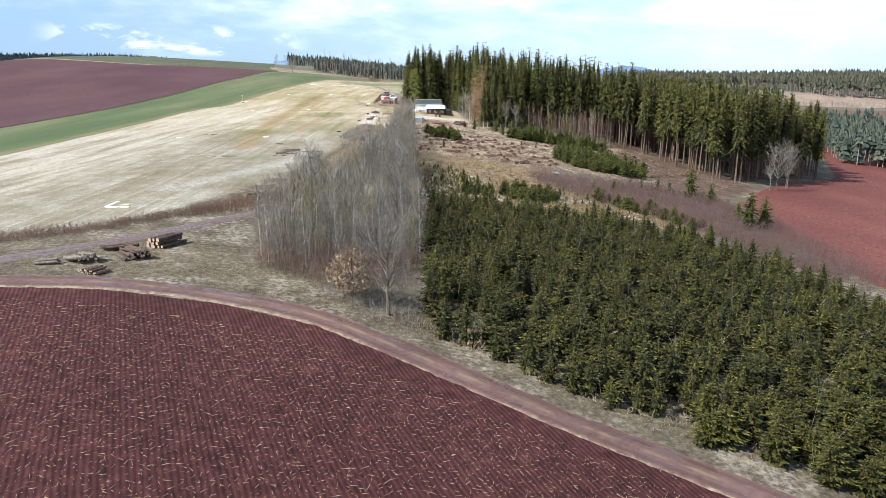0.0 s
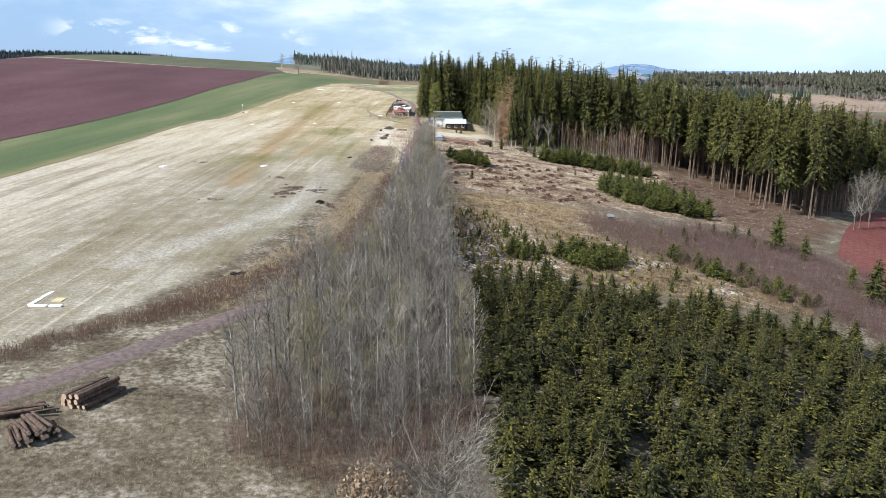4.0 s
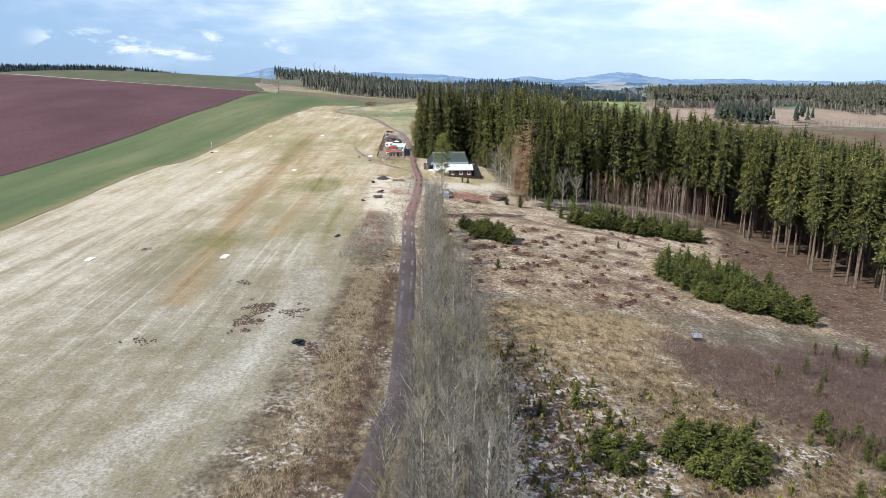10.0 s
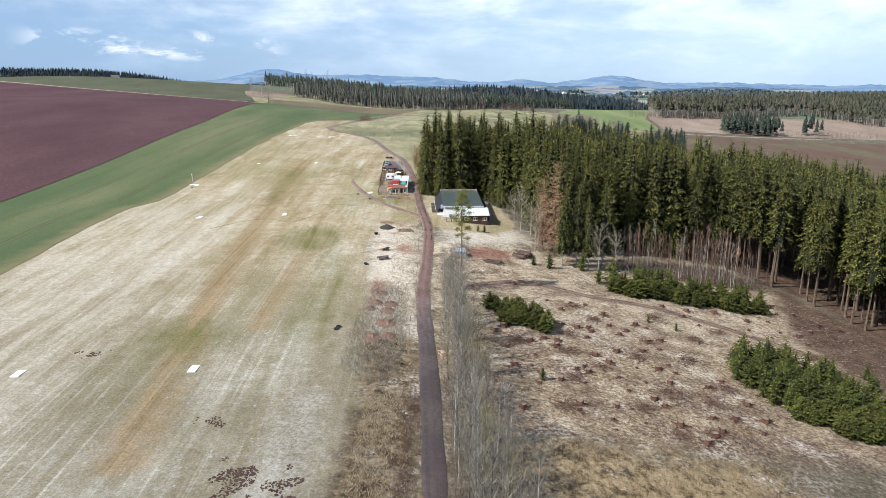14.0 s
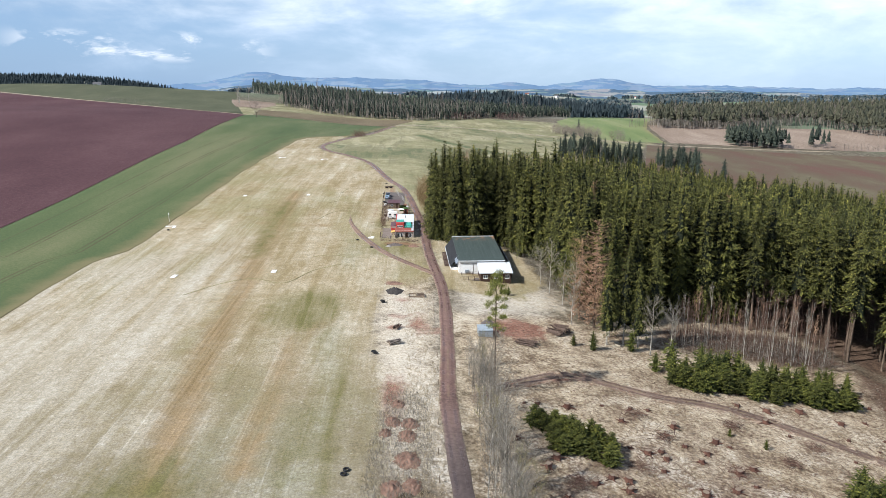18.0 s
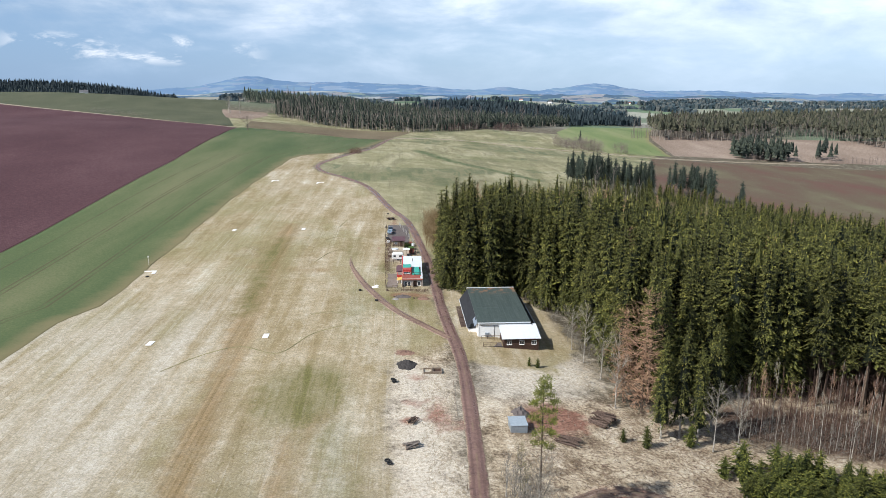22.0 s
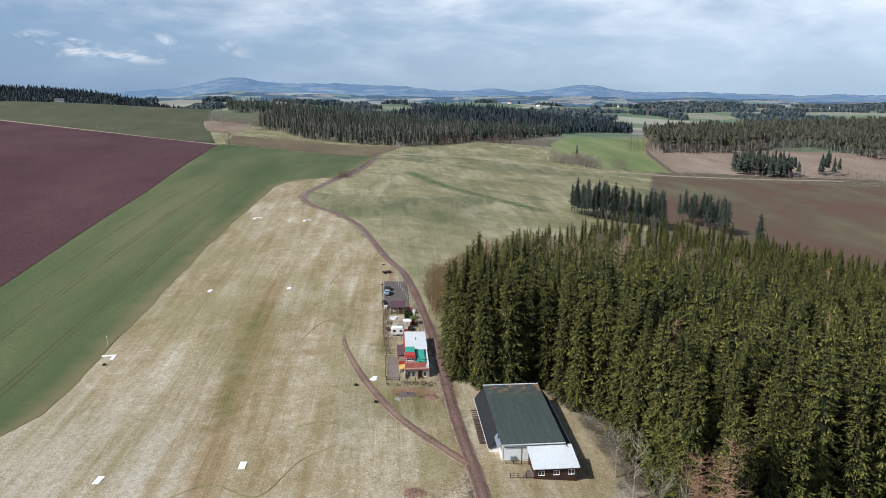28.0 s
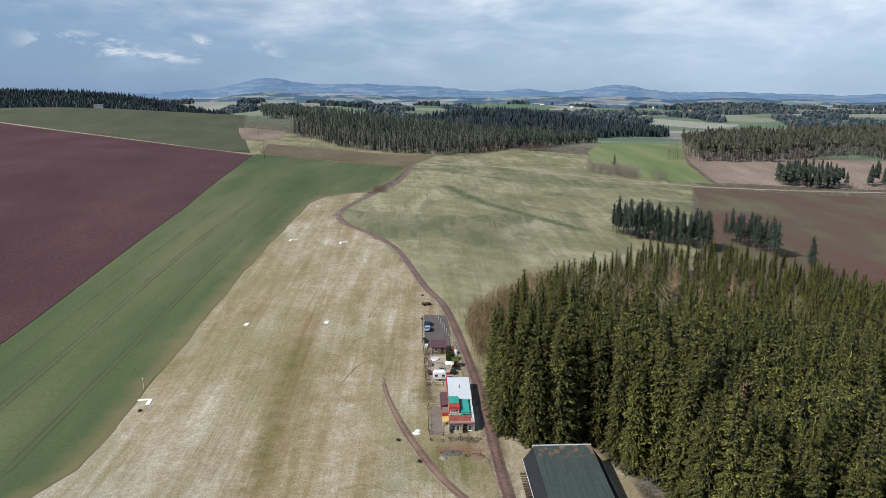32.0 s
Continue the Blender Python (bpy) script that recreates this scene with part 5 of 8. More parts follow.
planted(bares, hp, 33, 0.7, 1.1, 0.15, grow=lambda x, y: float(np.interp(y, [84, 96, 112, 150, 180, 260], [0.72, 0.84, 1.0, 1.04, 0.95, 0.8])))


def brushwood(name, label, places, seed, tall, mat, stems=5, width=0.5, group=""):
    """Shoots in clumps: brambles, coppice and heather, past counting."""
    q = np.random.RandomState(seed)
    n_ = len(places)
    x = np.repeat(places[:, 0], stems) + q.normal(0, width, n_ * stems)
    y = np.repeat(places[:, 1], stems) + q.normal(0, width, n_ * stems)
    p0 = np.stack([x, y, height(x, y) - 0.05], 1)
    L = tall * q.uniform(0.45, 1.2, n_ * stems)
    d = np.stack([q.normal(0, 0.22, n_ * stems), q.normal(0, 0.22, n_ * stems), np.ones(n_ * stems)], 1)
    p1 = p0 + d * L[:, None]
    t = q.uniform(0.3, 0.9, (n_ * stems, 3, 1))
    b0 = p0[:, None] + (p1 - p0)[:, None] * t
    b1 = b0 + (d[:, None] + q.normal(0, 0.5, (n_ * stems, 3, 3))) * (L[:, None, None] * 0.38)
    v, f = gathered([shoots(p0, p1, 0.016), shoots(b0.reshape(-1, 3), b1.reshape(-1, 3), 0.011)])
    return tagged(new(name, mesh_of(name, v, f, mat)), label, "brushwood", group, "stuff")


brushwood("undergrowth", "grey-brown bare undergrowth beneath the hedgerow", scatter(HEDGE, 1.3, 41), 42, 3.2, M_TWIG, 5)
brushwood("saplings", "pale bare saplings standing between the young spruces", scatter(PLANTATION, 4.2, 15), 16, 5.2, M_TWIG_PALE, 1, 0.6)
brushwood("bramble_bank", "reddish brown bramble bank beside the road", np.concatenate([scatter([(-38, 108), (-30, 122), (-24.5, 135), (-22, 150), (-20.6, 172), (-20.6, 216), (-22.4, 216), (-23, 180), (-24.5, 155), (-30, 136), (-42, 112)], 0.78, 43), 
          scatter([(-64, 82), (-48, 97), (-36, 114), (-38, 116), (-50, 101), (-67, 86)], 0.7, 44)]), 45, 0.92, M_BRUSH, 10, 0.6)
brushwood("weed_bank", "grey-brown dead weeds over the earth mounds", scatter([(-33, 222), (-24, 216), (-22.6, 246), (-23.5, 264), (-30, 264), (-32.5, 244)], 0.95, 143), 144, 0.95, M_TWIG, 9, 0.5)
brushwood("bramble", "low brown brambles between road and hedgerow", scatter([(-22, 118), (-19, 133), (-16.8, 150), (-15.8, 180), (-16.3, 222), (-15.2, 222), (-14.6, 180), (-15.2, 148), (-18, 130), (-20, 118)], 0.8, 145), 146, 1.5, M_BRUSH, 7, 0.4)
brushwood("birch_thicket", "purplish brown thicket of young birch shoots", scatter(MOOR, 1.15, 46), 47, 2.3, M_HEATHER, 7, 0.7)
brushwood("birch_thicket", "purplish brown birch shoots above the plantation", scatter([(-4, 150), (8, 176), (30, 176), (40, 160), (52, 140), (60, 105), (66, 110), (68, 148), (50, 172), (24, 192), (-6, 190)], 2.6, 48), 49, 1.4, M_HEATHER, 6)
brushwood("scrub", "bare brown scrub along the wood's edge", np.concatenate([scatter([(6, 350), (10, 330), (14, 312), (17, 316), (12, 336), (9, 352)], 2.3, 50), scatter([(26, 300), (46, 304), (72, 306), (72, 296), (46, 294), (28, 295)], 1.7, 51)]), 52, 4.2, M_TWIG, 5)
brushwood("scrub", "grey bare willow scrub beside the hangar", scatter([(5, 373), (12, 357), (14, 338), (9, 336), (7, 352), (3.5, 364)], 2.6, 55), 56, 3.4, M_TWIG, 6)
brushwood("scrub", "tangled brown scrub at the hedgerow's foot", scatter([(-24, 84), (-12, 79), (-5, 83), (-3, 96), (-14, 93), (-24, 96)], 1.0, 57), 58, 3.0, M_BRUSH, 6)
brushwood("scrub", "grey-brown scrub round the oak and beech", scatter([(-15, 79), (-9, 71), (-2.5, 67.5), (-2, 86), (-7, 87)], 1.0, 160), 161, 1.5, M_TWIG, 7, 0.6)
brushwood("saplings", "reddish bare saplings along the plantation's upper edge", scatter([(68, 66), (60, 104), (54, 118), (48, 130), (36, 136), (40, 141), (56, 134), (66, 118), (76, 86)], 2.2, 59), 60, 6.0, M_BRUSH, 2, 0.7)
brushwood("scrub", "brown scrub at the plantation's foot", scatter([(-5, 72), (0, 67), (12, 58), (26, 50), (40, 42), (41, 45), (27, 54), (13, 62), (2, 71)], 1.5, 53), 54, 1.0, M_DRY, 6)


def grass(name, label, poly, gap, seed, tall, mat, blades=6, spread=0.22):
    q = np.random.RandomState(seed)
    pl_ = scatter(poly, gap, seed)
    pl_ = pl_[q.rand(len(pl_)) < 0.75]
    x, y = np.repeat(pl_[:, 0], blades) + q.normal(0, spread, len(pl_) * blades), np.repeat(pl_[:, 1], blades) + q.normal(0, spread, len(pl_) * blades)
    p0 = np.stack([x, y, height(x, y) - 0.03], 1)
    p1 = p0 + np.stack([q.normal(0, 0.4, len(x)), q.normal(0, 0.4, len(x)), q.uniform(0.5, 1.2, len(x))], 1) * tall
    v, f = shoots(p0, p1, 0.03)
    return tagged(new(name, mesh_of(name, v, f, mat)), label, "grass", "", "stuff")


grass("dry_grass", "tufts of straw-coloured dry grass on the clearing", [(-8, 206), (28, 205), (46, 183), (60, 156), (52, 139), (0, 142), (-9, 165)], 0.85, 61, 0.62, M_STRAW)
grass("dry_grass", "straw-coloured verge grass beside the road", [(-34, 112), (-29, 124), (-24, 145), (-21.5, 170), (-21, 330), (-28, 330), (-27, 240), (-28, 170), (-36, 128), (-48, 104)], 0.8, 62, 0.42, M_DRY)
grass("dry_grass", "pale winter grass around the log piles", [(-60, 78), (-34, 78), (-12, 73), (2, 65), (24, 48), (28, 50), (2, 69), (-8, 84), (-24, 84), (-36, 98), (-50, 82)], 0.7, 63, 0.17, M_STRAW, 8, 0.3)
grass("dry_grass", "dry grass on the felled slope", [(-12, 210), (30, 208), (44, 214), (36, 240), (22, 270), (-12, 290)], 1.5, 64, 0.4, M_STRAW, 5)
grass("dry_grass", "tufts of straw-coloured grass over the red mounds", [(-33, 228), (-23, 228), (-22.5, 268), (-32, 268)], 0.75, 65, 0.5, M_DRY, 7)
grass("dry_grass", "long bleached grass between airfield and brambles", [(-36, 122), (-31, 145), (-29, 170), (-28, 214), (-23, 214), (-24, 175), (-26, 150), (-31, 132)], 0.6, 66, 0.5, M_DRY, 7)

# ---- the far country ----
FAR_WOODS = [
    # outline, spacing, low and high size
    ([(-196, 1074), (-128, 992), (-23, 962), (20, 1002), (66, 1068), (130, 1125), (225, 1266), (240, 1420), (60, 1330), (-60, 1240), (-205, 1250)], 6.2, 0.62, 0.92),
    ([(-270, 1240), (-60, 1240), (60, 1330), (120, 1480), (-120, 1560), (-300, 1420)], 8.0, 0.68, 0.98),
    ([(270, 1008), (380, 1022), (420, 1062), (506, 1104), (524, 1034), (540, 982), (760, 950), (1080, 1080), (1080, 1420), (620, 1300), (420, 1230), (310, 1160)], 7.5, 0.95, 1.32),
    ([(210, 370), (250, 345), (300, 420), (345, 520), (290, 545), (250, 470)], 5.5, 0.7, 0.95),
]
simple = [cone_shape(h, r, s, 300 + i, 5, 8) for i, (h, r, s) in enumerate(((24, 3.8, 0.22), (26, 3.4, 0.45), (21, 4.2, 0.12), (25, 3.5, 0.36), (28, 3.2, 0.5)))]
tufted = [cone_shape(h, r, s, 330 + i, 3, 8) for i, (h, r, s) in enumerate(((25, 3.4, 0.58), (27, 3.0, 0.64), (23, 3.8, 0.48), (26, 3.2, 0.55)))]
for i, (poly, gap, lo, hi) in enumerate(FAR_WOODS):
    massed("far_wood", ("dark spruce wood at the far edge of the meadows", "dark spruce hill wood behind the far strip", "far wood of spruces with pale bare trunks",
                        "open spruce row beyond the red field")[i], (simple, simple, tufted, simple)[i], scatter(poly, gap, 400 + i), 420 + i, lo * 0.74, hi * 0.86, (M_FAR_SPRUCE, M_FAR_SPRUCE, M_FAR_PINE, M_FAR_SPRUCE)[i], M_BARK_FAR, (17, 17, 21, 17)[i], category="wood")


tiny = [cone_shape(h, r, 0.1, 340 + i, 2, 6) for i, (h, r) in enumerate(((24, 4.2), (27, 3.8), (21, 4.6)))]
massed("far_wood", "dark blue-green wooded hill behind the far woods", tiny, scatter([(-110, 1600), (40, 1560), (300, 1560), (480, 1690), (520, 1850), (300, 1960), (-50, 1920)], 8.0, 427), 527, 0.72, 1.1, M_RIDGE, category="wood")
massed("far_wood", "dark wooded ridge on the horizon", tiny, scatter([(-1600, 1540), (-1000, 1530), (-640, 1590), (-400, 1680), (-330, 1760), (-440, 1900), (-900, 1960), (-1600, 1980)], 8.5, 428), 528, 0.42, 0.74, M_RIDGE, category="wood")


def bare_mass(name, label, places_, seed, tall, mat, stems=1, twigs_=9, thick=0.14, wide=0.28):
    """Distant bare trees: a stem each and a brush of ascending branches, joined."""
    q = np.random.RandomState(seed)
    x, y = places_[:, 0], places_[:, 1]
    p0 = np.stack([x, y, height(x, y) - 0.2], 1)
    L = tall * q.uniform(0.7, 1.15, len(x))
    p1 = p0 + np.stack([q.normal(0, 0.04, len(x)) * L, q.normal(0, 0.04, len(x)) * L, L], 1)
    t = q.uniform(0.25, 0.95, (len(x), twigs_, 1))
    b0 = p0[:, None] + (p1 - p0)[:, None] * t
    d = np.concatenate([q.normal(0, wide, (len(x), twigs_, 2)), q.uniform(0.5, 1.0, (len(x), twigs_, 1))], -1)
    b1 = b0 + d * (L[:, None, None] * 0.34)
    v, f = gathered([shoots(p0, p1, thick), shoots(b0.reshape(-1, 3), b1.reshape(-1, 3), thick * 0.55)])
    return tagged(new(name, mesh_of(name, v, f, mat)), label, "trees", "", "stuff")


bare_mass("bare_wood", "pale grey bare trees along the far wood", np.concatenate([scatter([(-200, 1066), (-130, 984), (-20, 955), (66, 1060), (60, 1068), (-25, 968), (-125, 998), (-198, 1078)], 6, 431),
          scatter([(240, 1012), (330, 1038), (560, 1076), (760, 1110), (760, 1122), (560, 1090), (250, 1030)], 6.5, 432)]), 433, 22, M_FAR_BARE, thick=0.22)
bare_mass("bare_thicket", "grey bare saplings crowded in the hedgerow", scatter(HEDGE, 2.6, 37), 38, 7.5, M_TWIG, twigs_=16, thick=0.05, wide=0.34)
bare_mass("bare_thicket", "reddish brown thicket of thin stems below the wood", scatter([(34, 300), (46, 297), (66, 295), (78, 302), (64, 314), (40, 311)], 2.0, 456), 457, 9.5, M_BRUSH, twigs_=12, thick=0.06, wide=0.13)
bare_mass("bare_thicket", "pinkish bare young trees before the far wood", np.concatenate([scatter([(78, 1046), (112, 1052), (118, 1066), (82, 1062)], 2.6, 434), scatter([(20, 985), (66, 1050), (60, 1058), (12, 996)], 4, 435)]), 436, 9, M_HEATHER, thick=0.2, wide=0.4)
v, f = bare_shape(6.5, 3.4, 26, 471, 0.04, 2, 0.75)
far_bush = tree("bush", "grey-brown rounded bare bush on the far meadow", "bush", stem_bmesh(4.5, 0.12, 0.01, 5, 471, 0.3), mesh_of("crown", v, f, M_FAR_BARE), M_BARK, "bushes on the far meadow")
planted([far_bush], np.concatenate([scatter([(125, 905), (150, 884), (172, 882), (176, 905), (150, 925), (128, 922)], 5.0, 437), scatter([(182, 884), (196, 880), (200, 898), (186, 902)], 5.0, 438)]), 439, 0.8, 1.5)
bare_mass("bare_thicket", "tawny bare willows at the wood's northern tip", scatter([(-21.5, 413), (-11, 403), (-6, 430), (8, 470), (24, 492), (12, 491), (-8, 464), (-20.5, 446), (-24, 436), (-23.5, 420)], 1.25, 440), 441, 8.8, M_STRAW, twigs_=24, thick=0.07, wide=0.45)
bare_mass("bare_wood", "grey-brown bare trees among the spruces", scatter([(10, 440), (70, 540), (110, 545), (60, 480), (20, 420)], 13, 442), 443, 19, M_FAR_BARE, twigs_=22, thick=0.12, wide=0.3)
massed("spruce_group", "dense young dark spruces before the far clearing", simple, np.concatenate([scatter([(318, 894), (340, 888), (384, 892), (380, 930), (326, 935)], 5.2, 445), scatter([(412, 906), (436, 908), (434, 928), (414, 926)], 6.0, 449)]), 446, 0.6, 0.95, M_FAR_SPRUCE, category="trees")
bare_mass("bare_thicket", "pale bare scrub beside the brown far field", scatter([(318, 884), (640, 900), (640, 925), (320, 890)], 5, 447), 448, 7, M_FAR_BARE, twigs_=10, thick=0.16, wide=0.5)

steps = np.arange(884, 1245, 12.0)
field("meadow", "fresh green meadow in front of far woods", steps, strip_between([884, 960, 1060, 1245], [178, 148, 160, 226]), strip_between([884, 990, 1120, 1245], [243, 256, 300, 360]), 24, 0.2, M_MEADOW, tram=True)
field("meadow", "olive green hill field below the wooded ridge", np.arange(870, 1500, 14.0), strip_between([870, 1140, 1500], [-225, -672, -1100]), strip_between([870, 1060, 1240, 1500], [-196, -250, -290, -340]), 30, 0.5, M_OLIVE)
field("felled_area", "pale brown felled patch below far larches", np.arange(985, 1112, 8.0), strip_between([985, 1050, 1112], [-240, -262, -272]), strip_between([985, 1065, 1112], [-205, -200, -210]), 12, 0.3, M_FELLED)
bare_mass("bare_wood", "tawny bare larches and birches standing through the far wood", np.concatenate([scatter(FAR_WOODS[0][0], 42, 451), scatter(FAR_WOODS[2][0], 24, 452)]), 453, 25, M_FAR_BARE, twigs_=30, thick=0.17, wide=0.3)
field("felled_area", "brown felled area in front of the far wood", np.arange(893, 1060, 8.0), strip_between([893, 990, 1060], [250, 262, 280]), strip_between([893, 1060], [660, 640]), 20, 0.25, M_FELLED)
ribbon("road", "pale lane over the far red hill", [(-190, 851), (-260, 893), (-400, 977), (-572, 1080), (-700, 1157)], 5.0, M_LANE, 0.35, 8)


def patch_noise(x, y, scale, seed):
    return np.array([noise.noise(Vector((a / scale + seed, b / scale * 0.7, seed * 1.7))) for a, b in zip(x, y)])


def far_patches():
    q = np.random.RandomState(450)
    y = q.uniform(1500, 4300, 70000)
    x = q.uniform(-1, 1, 70000) * (y * 0.80) + 100
    keep = np.maximum(patch_noise(x, y, 330, 3.1) - 0.08, patch_noise(x, y, 130, 7.7)) > 0.24 - 0.00002 * (y - 1500)
    keep &= ~((x < -350) & (y < 2000))
    x, y = x[keep][:24000], y[keep][:24000]
    k = 5
    s = q.uniform(8, 17, len(x))
    z = height(x, y)
    a = (np.arange(k)[None] + q.uniform(0, 1, (len(x), 1))) * 6.283 / k
    r = s[:, None] * q.uniform(0.32, 0.6, (len(x), k))
    low = np.stack([x[:, None] + r * np.cos(a), y[:, None] + r * np.sin(a), np.repeat(z[:, None] - 1, k, 1)], -1)
    mid_ = np.stack([x[:, None] + 0.8 * r * np.cos(a + .5), y[:, None] + 0.8 * r * np.sin(a + .5), z[:, None] + s[:, None] * q.uniform(0.5, 0.95, (len(x), k))], -1)
    top = np.stack([x, y, z + s * 1.05], -1)[:, None]
    v = np.concatenate([low, mid_, top], 1).reshape(-1, 3)
    b = (2 * k + 1) * np.arange(len(x))[:, None]
    F = []
    for j in range(k):
        n_ = (j + 1) % k
        F += [b + [[j, n_, k + n_]], b + [[j, k + n_, k + j]], b + [[k + j, k + n_, 2 * k]]]
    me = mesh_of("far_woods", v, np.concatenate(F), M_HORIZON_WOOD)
    tagged(new("far_woods", me), "blue-green woods scattered over distant farmland", "woods", "", "stuff")


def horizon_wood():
    m, n = material("haze-blued woodland")
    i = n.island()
    # island colours carry the blue of the haze over far woods
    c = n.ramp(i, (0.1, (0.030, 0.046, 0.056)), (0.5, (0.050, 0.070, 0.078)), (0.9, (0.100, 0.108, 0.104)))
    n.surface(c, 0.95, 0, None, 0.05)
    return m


M_HORIZON_WOOD = horizon_wood()
far_patches()


def hill_surface(name, wood, haze_mix, glow, open_land):
    """Backdrop hills on the horizon: blue woods, pale fields and hamlets, with air haze put in as blue colour and
    emission.
    """
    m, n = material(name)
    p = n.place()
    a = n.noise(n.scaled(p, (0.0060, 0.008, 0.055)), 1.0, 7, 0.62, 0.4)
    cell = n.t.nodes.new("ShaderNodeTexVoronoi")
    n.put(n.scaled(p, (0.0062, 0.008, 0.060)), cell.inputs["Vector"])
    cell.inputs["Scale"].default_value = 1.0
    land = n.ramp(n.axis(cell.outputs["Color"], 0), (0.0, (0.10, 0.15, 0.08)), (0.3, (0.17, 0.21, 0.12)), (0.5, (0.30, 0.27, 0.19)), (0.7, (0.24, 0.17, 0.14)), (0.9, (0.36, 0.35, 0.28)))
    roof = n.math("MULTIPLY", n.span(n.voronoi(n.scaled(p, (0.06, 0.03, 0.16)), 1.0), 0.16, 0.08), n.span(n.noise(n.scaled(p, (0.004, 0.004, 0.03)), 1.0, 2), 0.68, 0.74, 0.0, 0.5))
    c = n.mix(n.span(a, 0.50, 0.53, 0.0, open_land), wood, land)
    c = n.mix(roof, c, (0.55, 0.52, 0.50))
    # air haze painted over woods and fields as a blue mix
    c = n.mix(haze_mix, c, (0.15, 0.22, 0.32))
    # emission lifts the hills as hazy air would; nothing here is a lamp
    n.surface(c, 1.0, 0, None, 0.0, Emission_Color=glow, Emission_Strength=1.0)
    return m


def ridge(label, y0, depth, base, bumps, seed, mat):
    xs = np.arange(-4700, 4701, 16.0)
    q = np.random.RandomState(seed)
    top = np.full(len(xs), base, float)
    for cx, r, h in bumps:
        top += h * np.exp(-np.abs((xs - cx) / r) ** 1.8)
    for wl, amp in ((700, 5), (260, 3), (90, 1.8)):
        top += amp * np.sin(xs / wl * 6.283 + q.uniform(0, 6.28)) * np.sin(xs / wl * 2.4 + q.uniform(0, 6.28))
    top += np.convolve(q.normal(0, 1.6, len(xs) + 2), np.ones(3) / 3, "valid")
    s = np.linspace(0, 1, 9)
    Z = -45 + (top[None] + 45) * (s[:, None] ** 0.8)
    X = np.repeat(xs[None], 9, 0)
    Y = y0 + depth * s[:, None] + 0 * X
    v = np.stack([X, Y, Z], -1).reshape(-1, 3)
    n_ = len(xs)
    i = (np.arange(8)[:, None] * n_ + np.arange(n_ - 1)[None]).reshape(-1)
    me = mesh_of("backdrop", v, np.stack([i, i + 1, i + n_ + 1, i + n_], 1), mat, True)
    tagged(new("backdrop", me), label, "hills", kind="structure")


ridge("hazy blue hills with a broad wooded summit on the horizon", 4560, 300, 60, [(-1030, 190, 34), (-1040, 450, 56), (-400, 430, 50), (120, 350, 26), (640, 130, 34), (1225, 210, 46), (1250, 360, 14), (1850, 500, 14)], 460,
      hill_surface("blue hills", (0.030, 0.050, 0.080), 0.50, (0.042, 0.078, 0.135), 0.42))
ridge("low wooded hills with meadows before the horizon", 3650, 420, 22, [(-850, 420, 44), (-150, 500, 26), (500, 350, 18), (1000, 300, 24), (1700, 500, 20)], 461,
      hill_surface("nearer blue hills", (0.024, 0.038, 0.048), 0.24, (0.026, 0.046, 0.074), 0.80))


# ---- single trees ----
def lone_tree(label, category, x, y, h, spread, limbs, seed, twig, bk, r=0.2, low=0.25, rise=1.0, fine=3, kind_name="bare_tree", group=""):
    v, f = bare_shape(h, spread, limbs, seed, low, fine, rise)
    ob = tree(kind_name, label, category, stem_bmesh(h * 0.97, r, 0.008, 6, seed, 0.12), mesh_of("crown", v, f, twig), bk, group)
    ob.matrix_basis = pose(x, y, hgt(x, y) - 0.05, 0, 0, seed * 37)
    return ob


lone_tree("round-crowned bare tree standing beside the earth track", "tree", -6.1, 72.7, 9.6, 3.6, 56, 501, M_TWIG, M_BARK, 0.2, 0.26, 0.8)
for i, (x, y, h, sp) in enumerate(((-13.2, 236.5, 12, 3.6), (-14.2, 243, 10, 3.4), (-12.4, 249, 11, 3.2), (-13.0, 258, 9, 3.0), (-11.6, 266, 10, 3.2), (-13.4, 222, 11, 3.4))):
    lone_tree("spreading bare ash leaning beside the road", "tree", x, y, h, sp, 34, 481 + i, M_TWIG_PALE, M_BARK_PALE, 0.19, 0.18, 1.2, group="roadside ashes")
lone_tree("solitary bare tree on the far field edge", "tree", -173, 824, 13, 6.5, 40, 502, M_FAR_BARE, M_BARK, 0.4, 0.25, 0.7)
for i, (x, y) in enumerate(((-243, 1052), (-232, 1056), (-247, 1062))):
    lone_tree("tall pale larch beside the far felled patch", "tree", x, y, 22 - 3 * (i == 2), 3.0, 40, 503 + i, M_TWIG_PALE, M_BARK_PALE, 0.35, 0.35, 0.4, kind_name="larch_tree", group="far larches")
for i, (x, y, h) in enumerate(((13.5, 311.5, 15), (10.3, 326, 14), (12, 318, 11), (9, 333, 10), (11.5, 305, 12), (26, 292, 13), (30, 291, 12))):
    lone_tree("pale-barked bare birch at the wood's edge", "birch tree", x, y, h, 2.3, 26, 510 + i, M_TWIG_PALE, M_BARK_PALE, 0.13, 0.35, 0.9, kind_name="birch_tree", group="birches at the wood's edge")
for i, (x, y) in enumerate(((117, 236), (112, 232), (121, 243), (108, 228))):
    lone_tree("leaning pale birch at the wood's corner", "birch tree", x, y, 16 - i, 3.6, 30, 520 + i, M_TWIG, M_BARK, 0.16, 0.25, 1.0, kind_name="birch_tree", group="birches at the wood's corner")
G_POLES = "slender bare stems below the wood"
pole_models = []
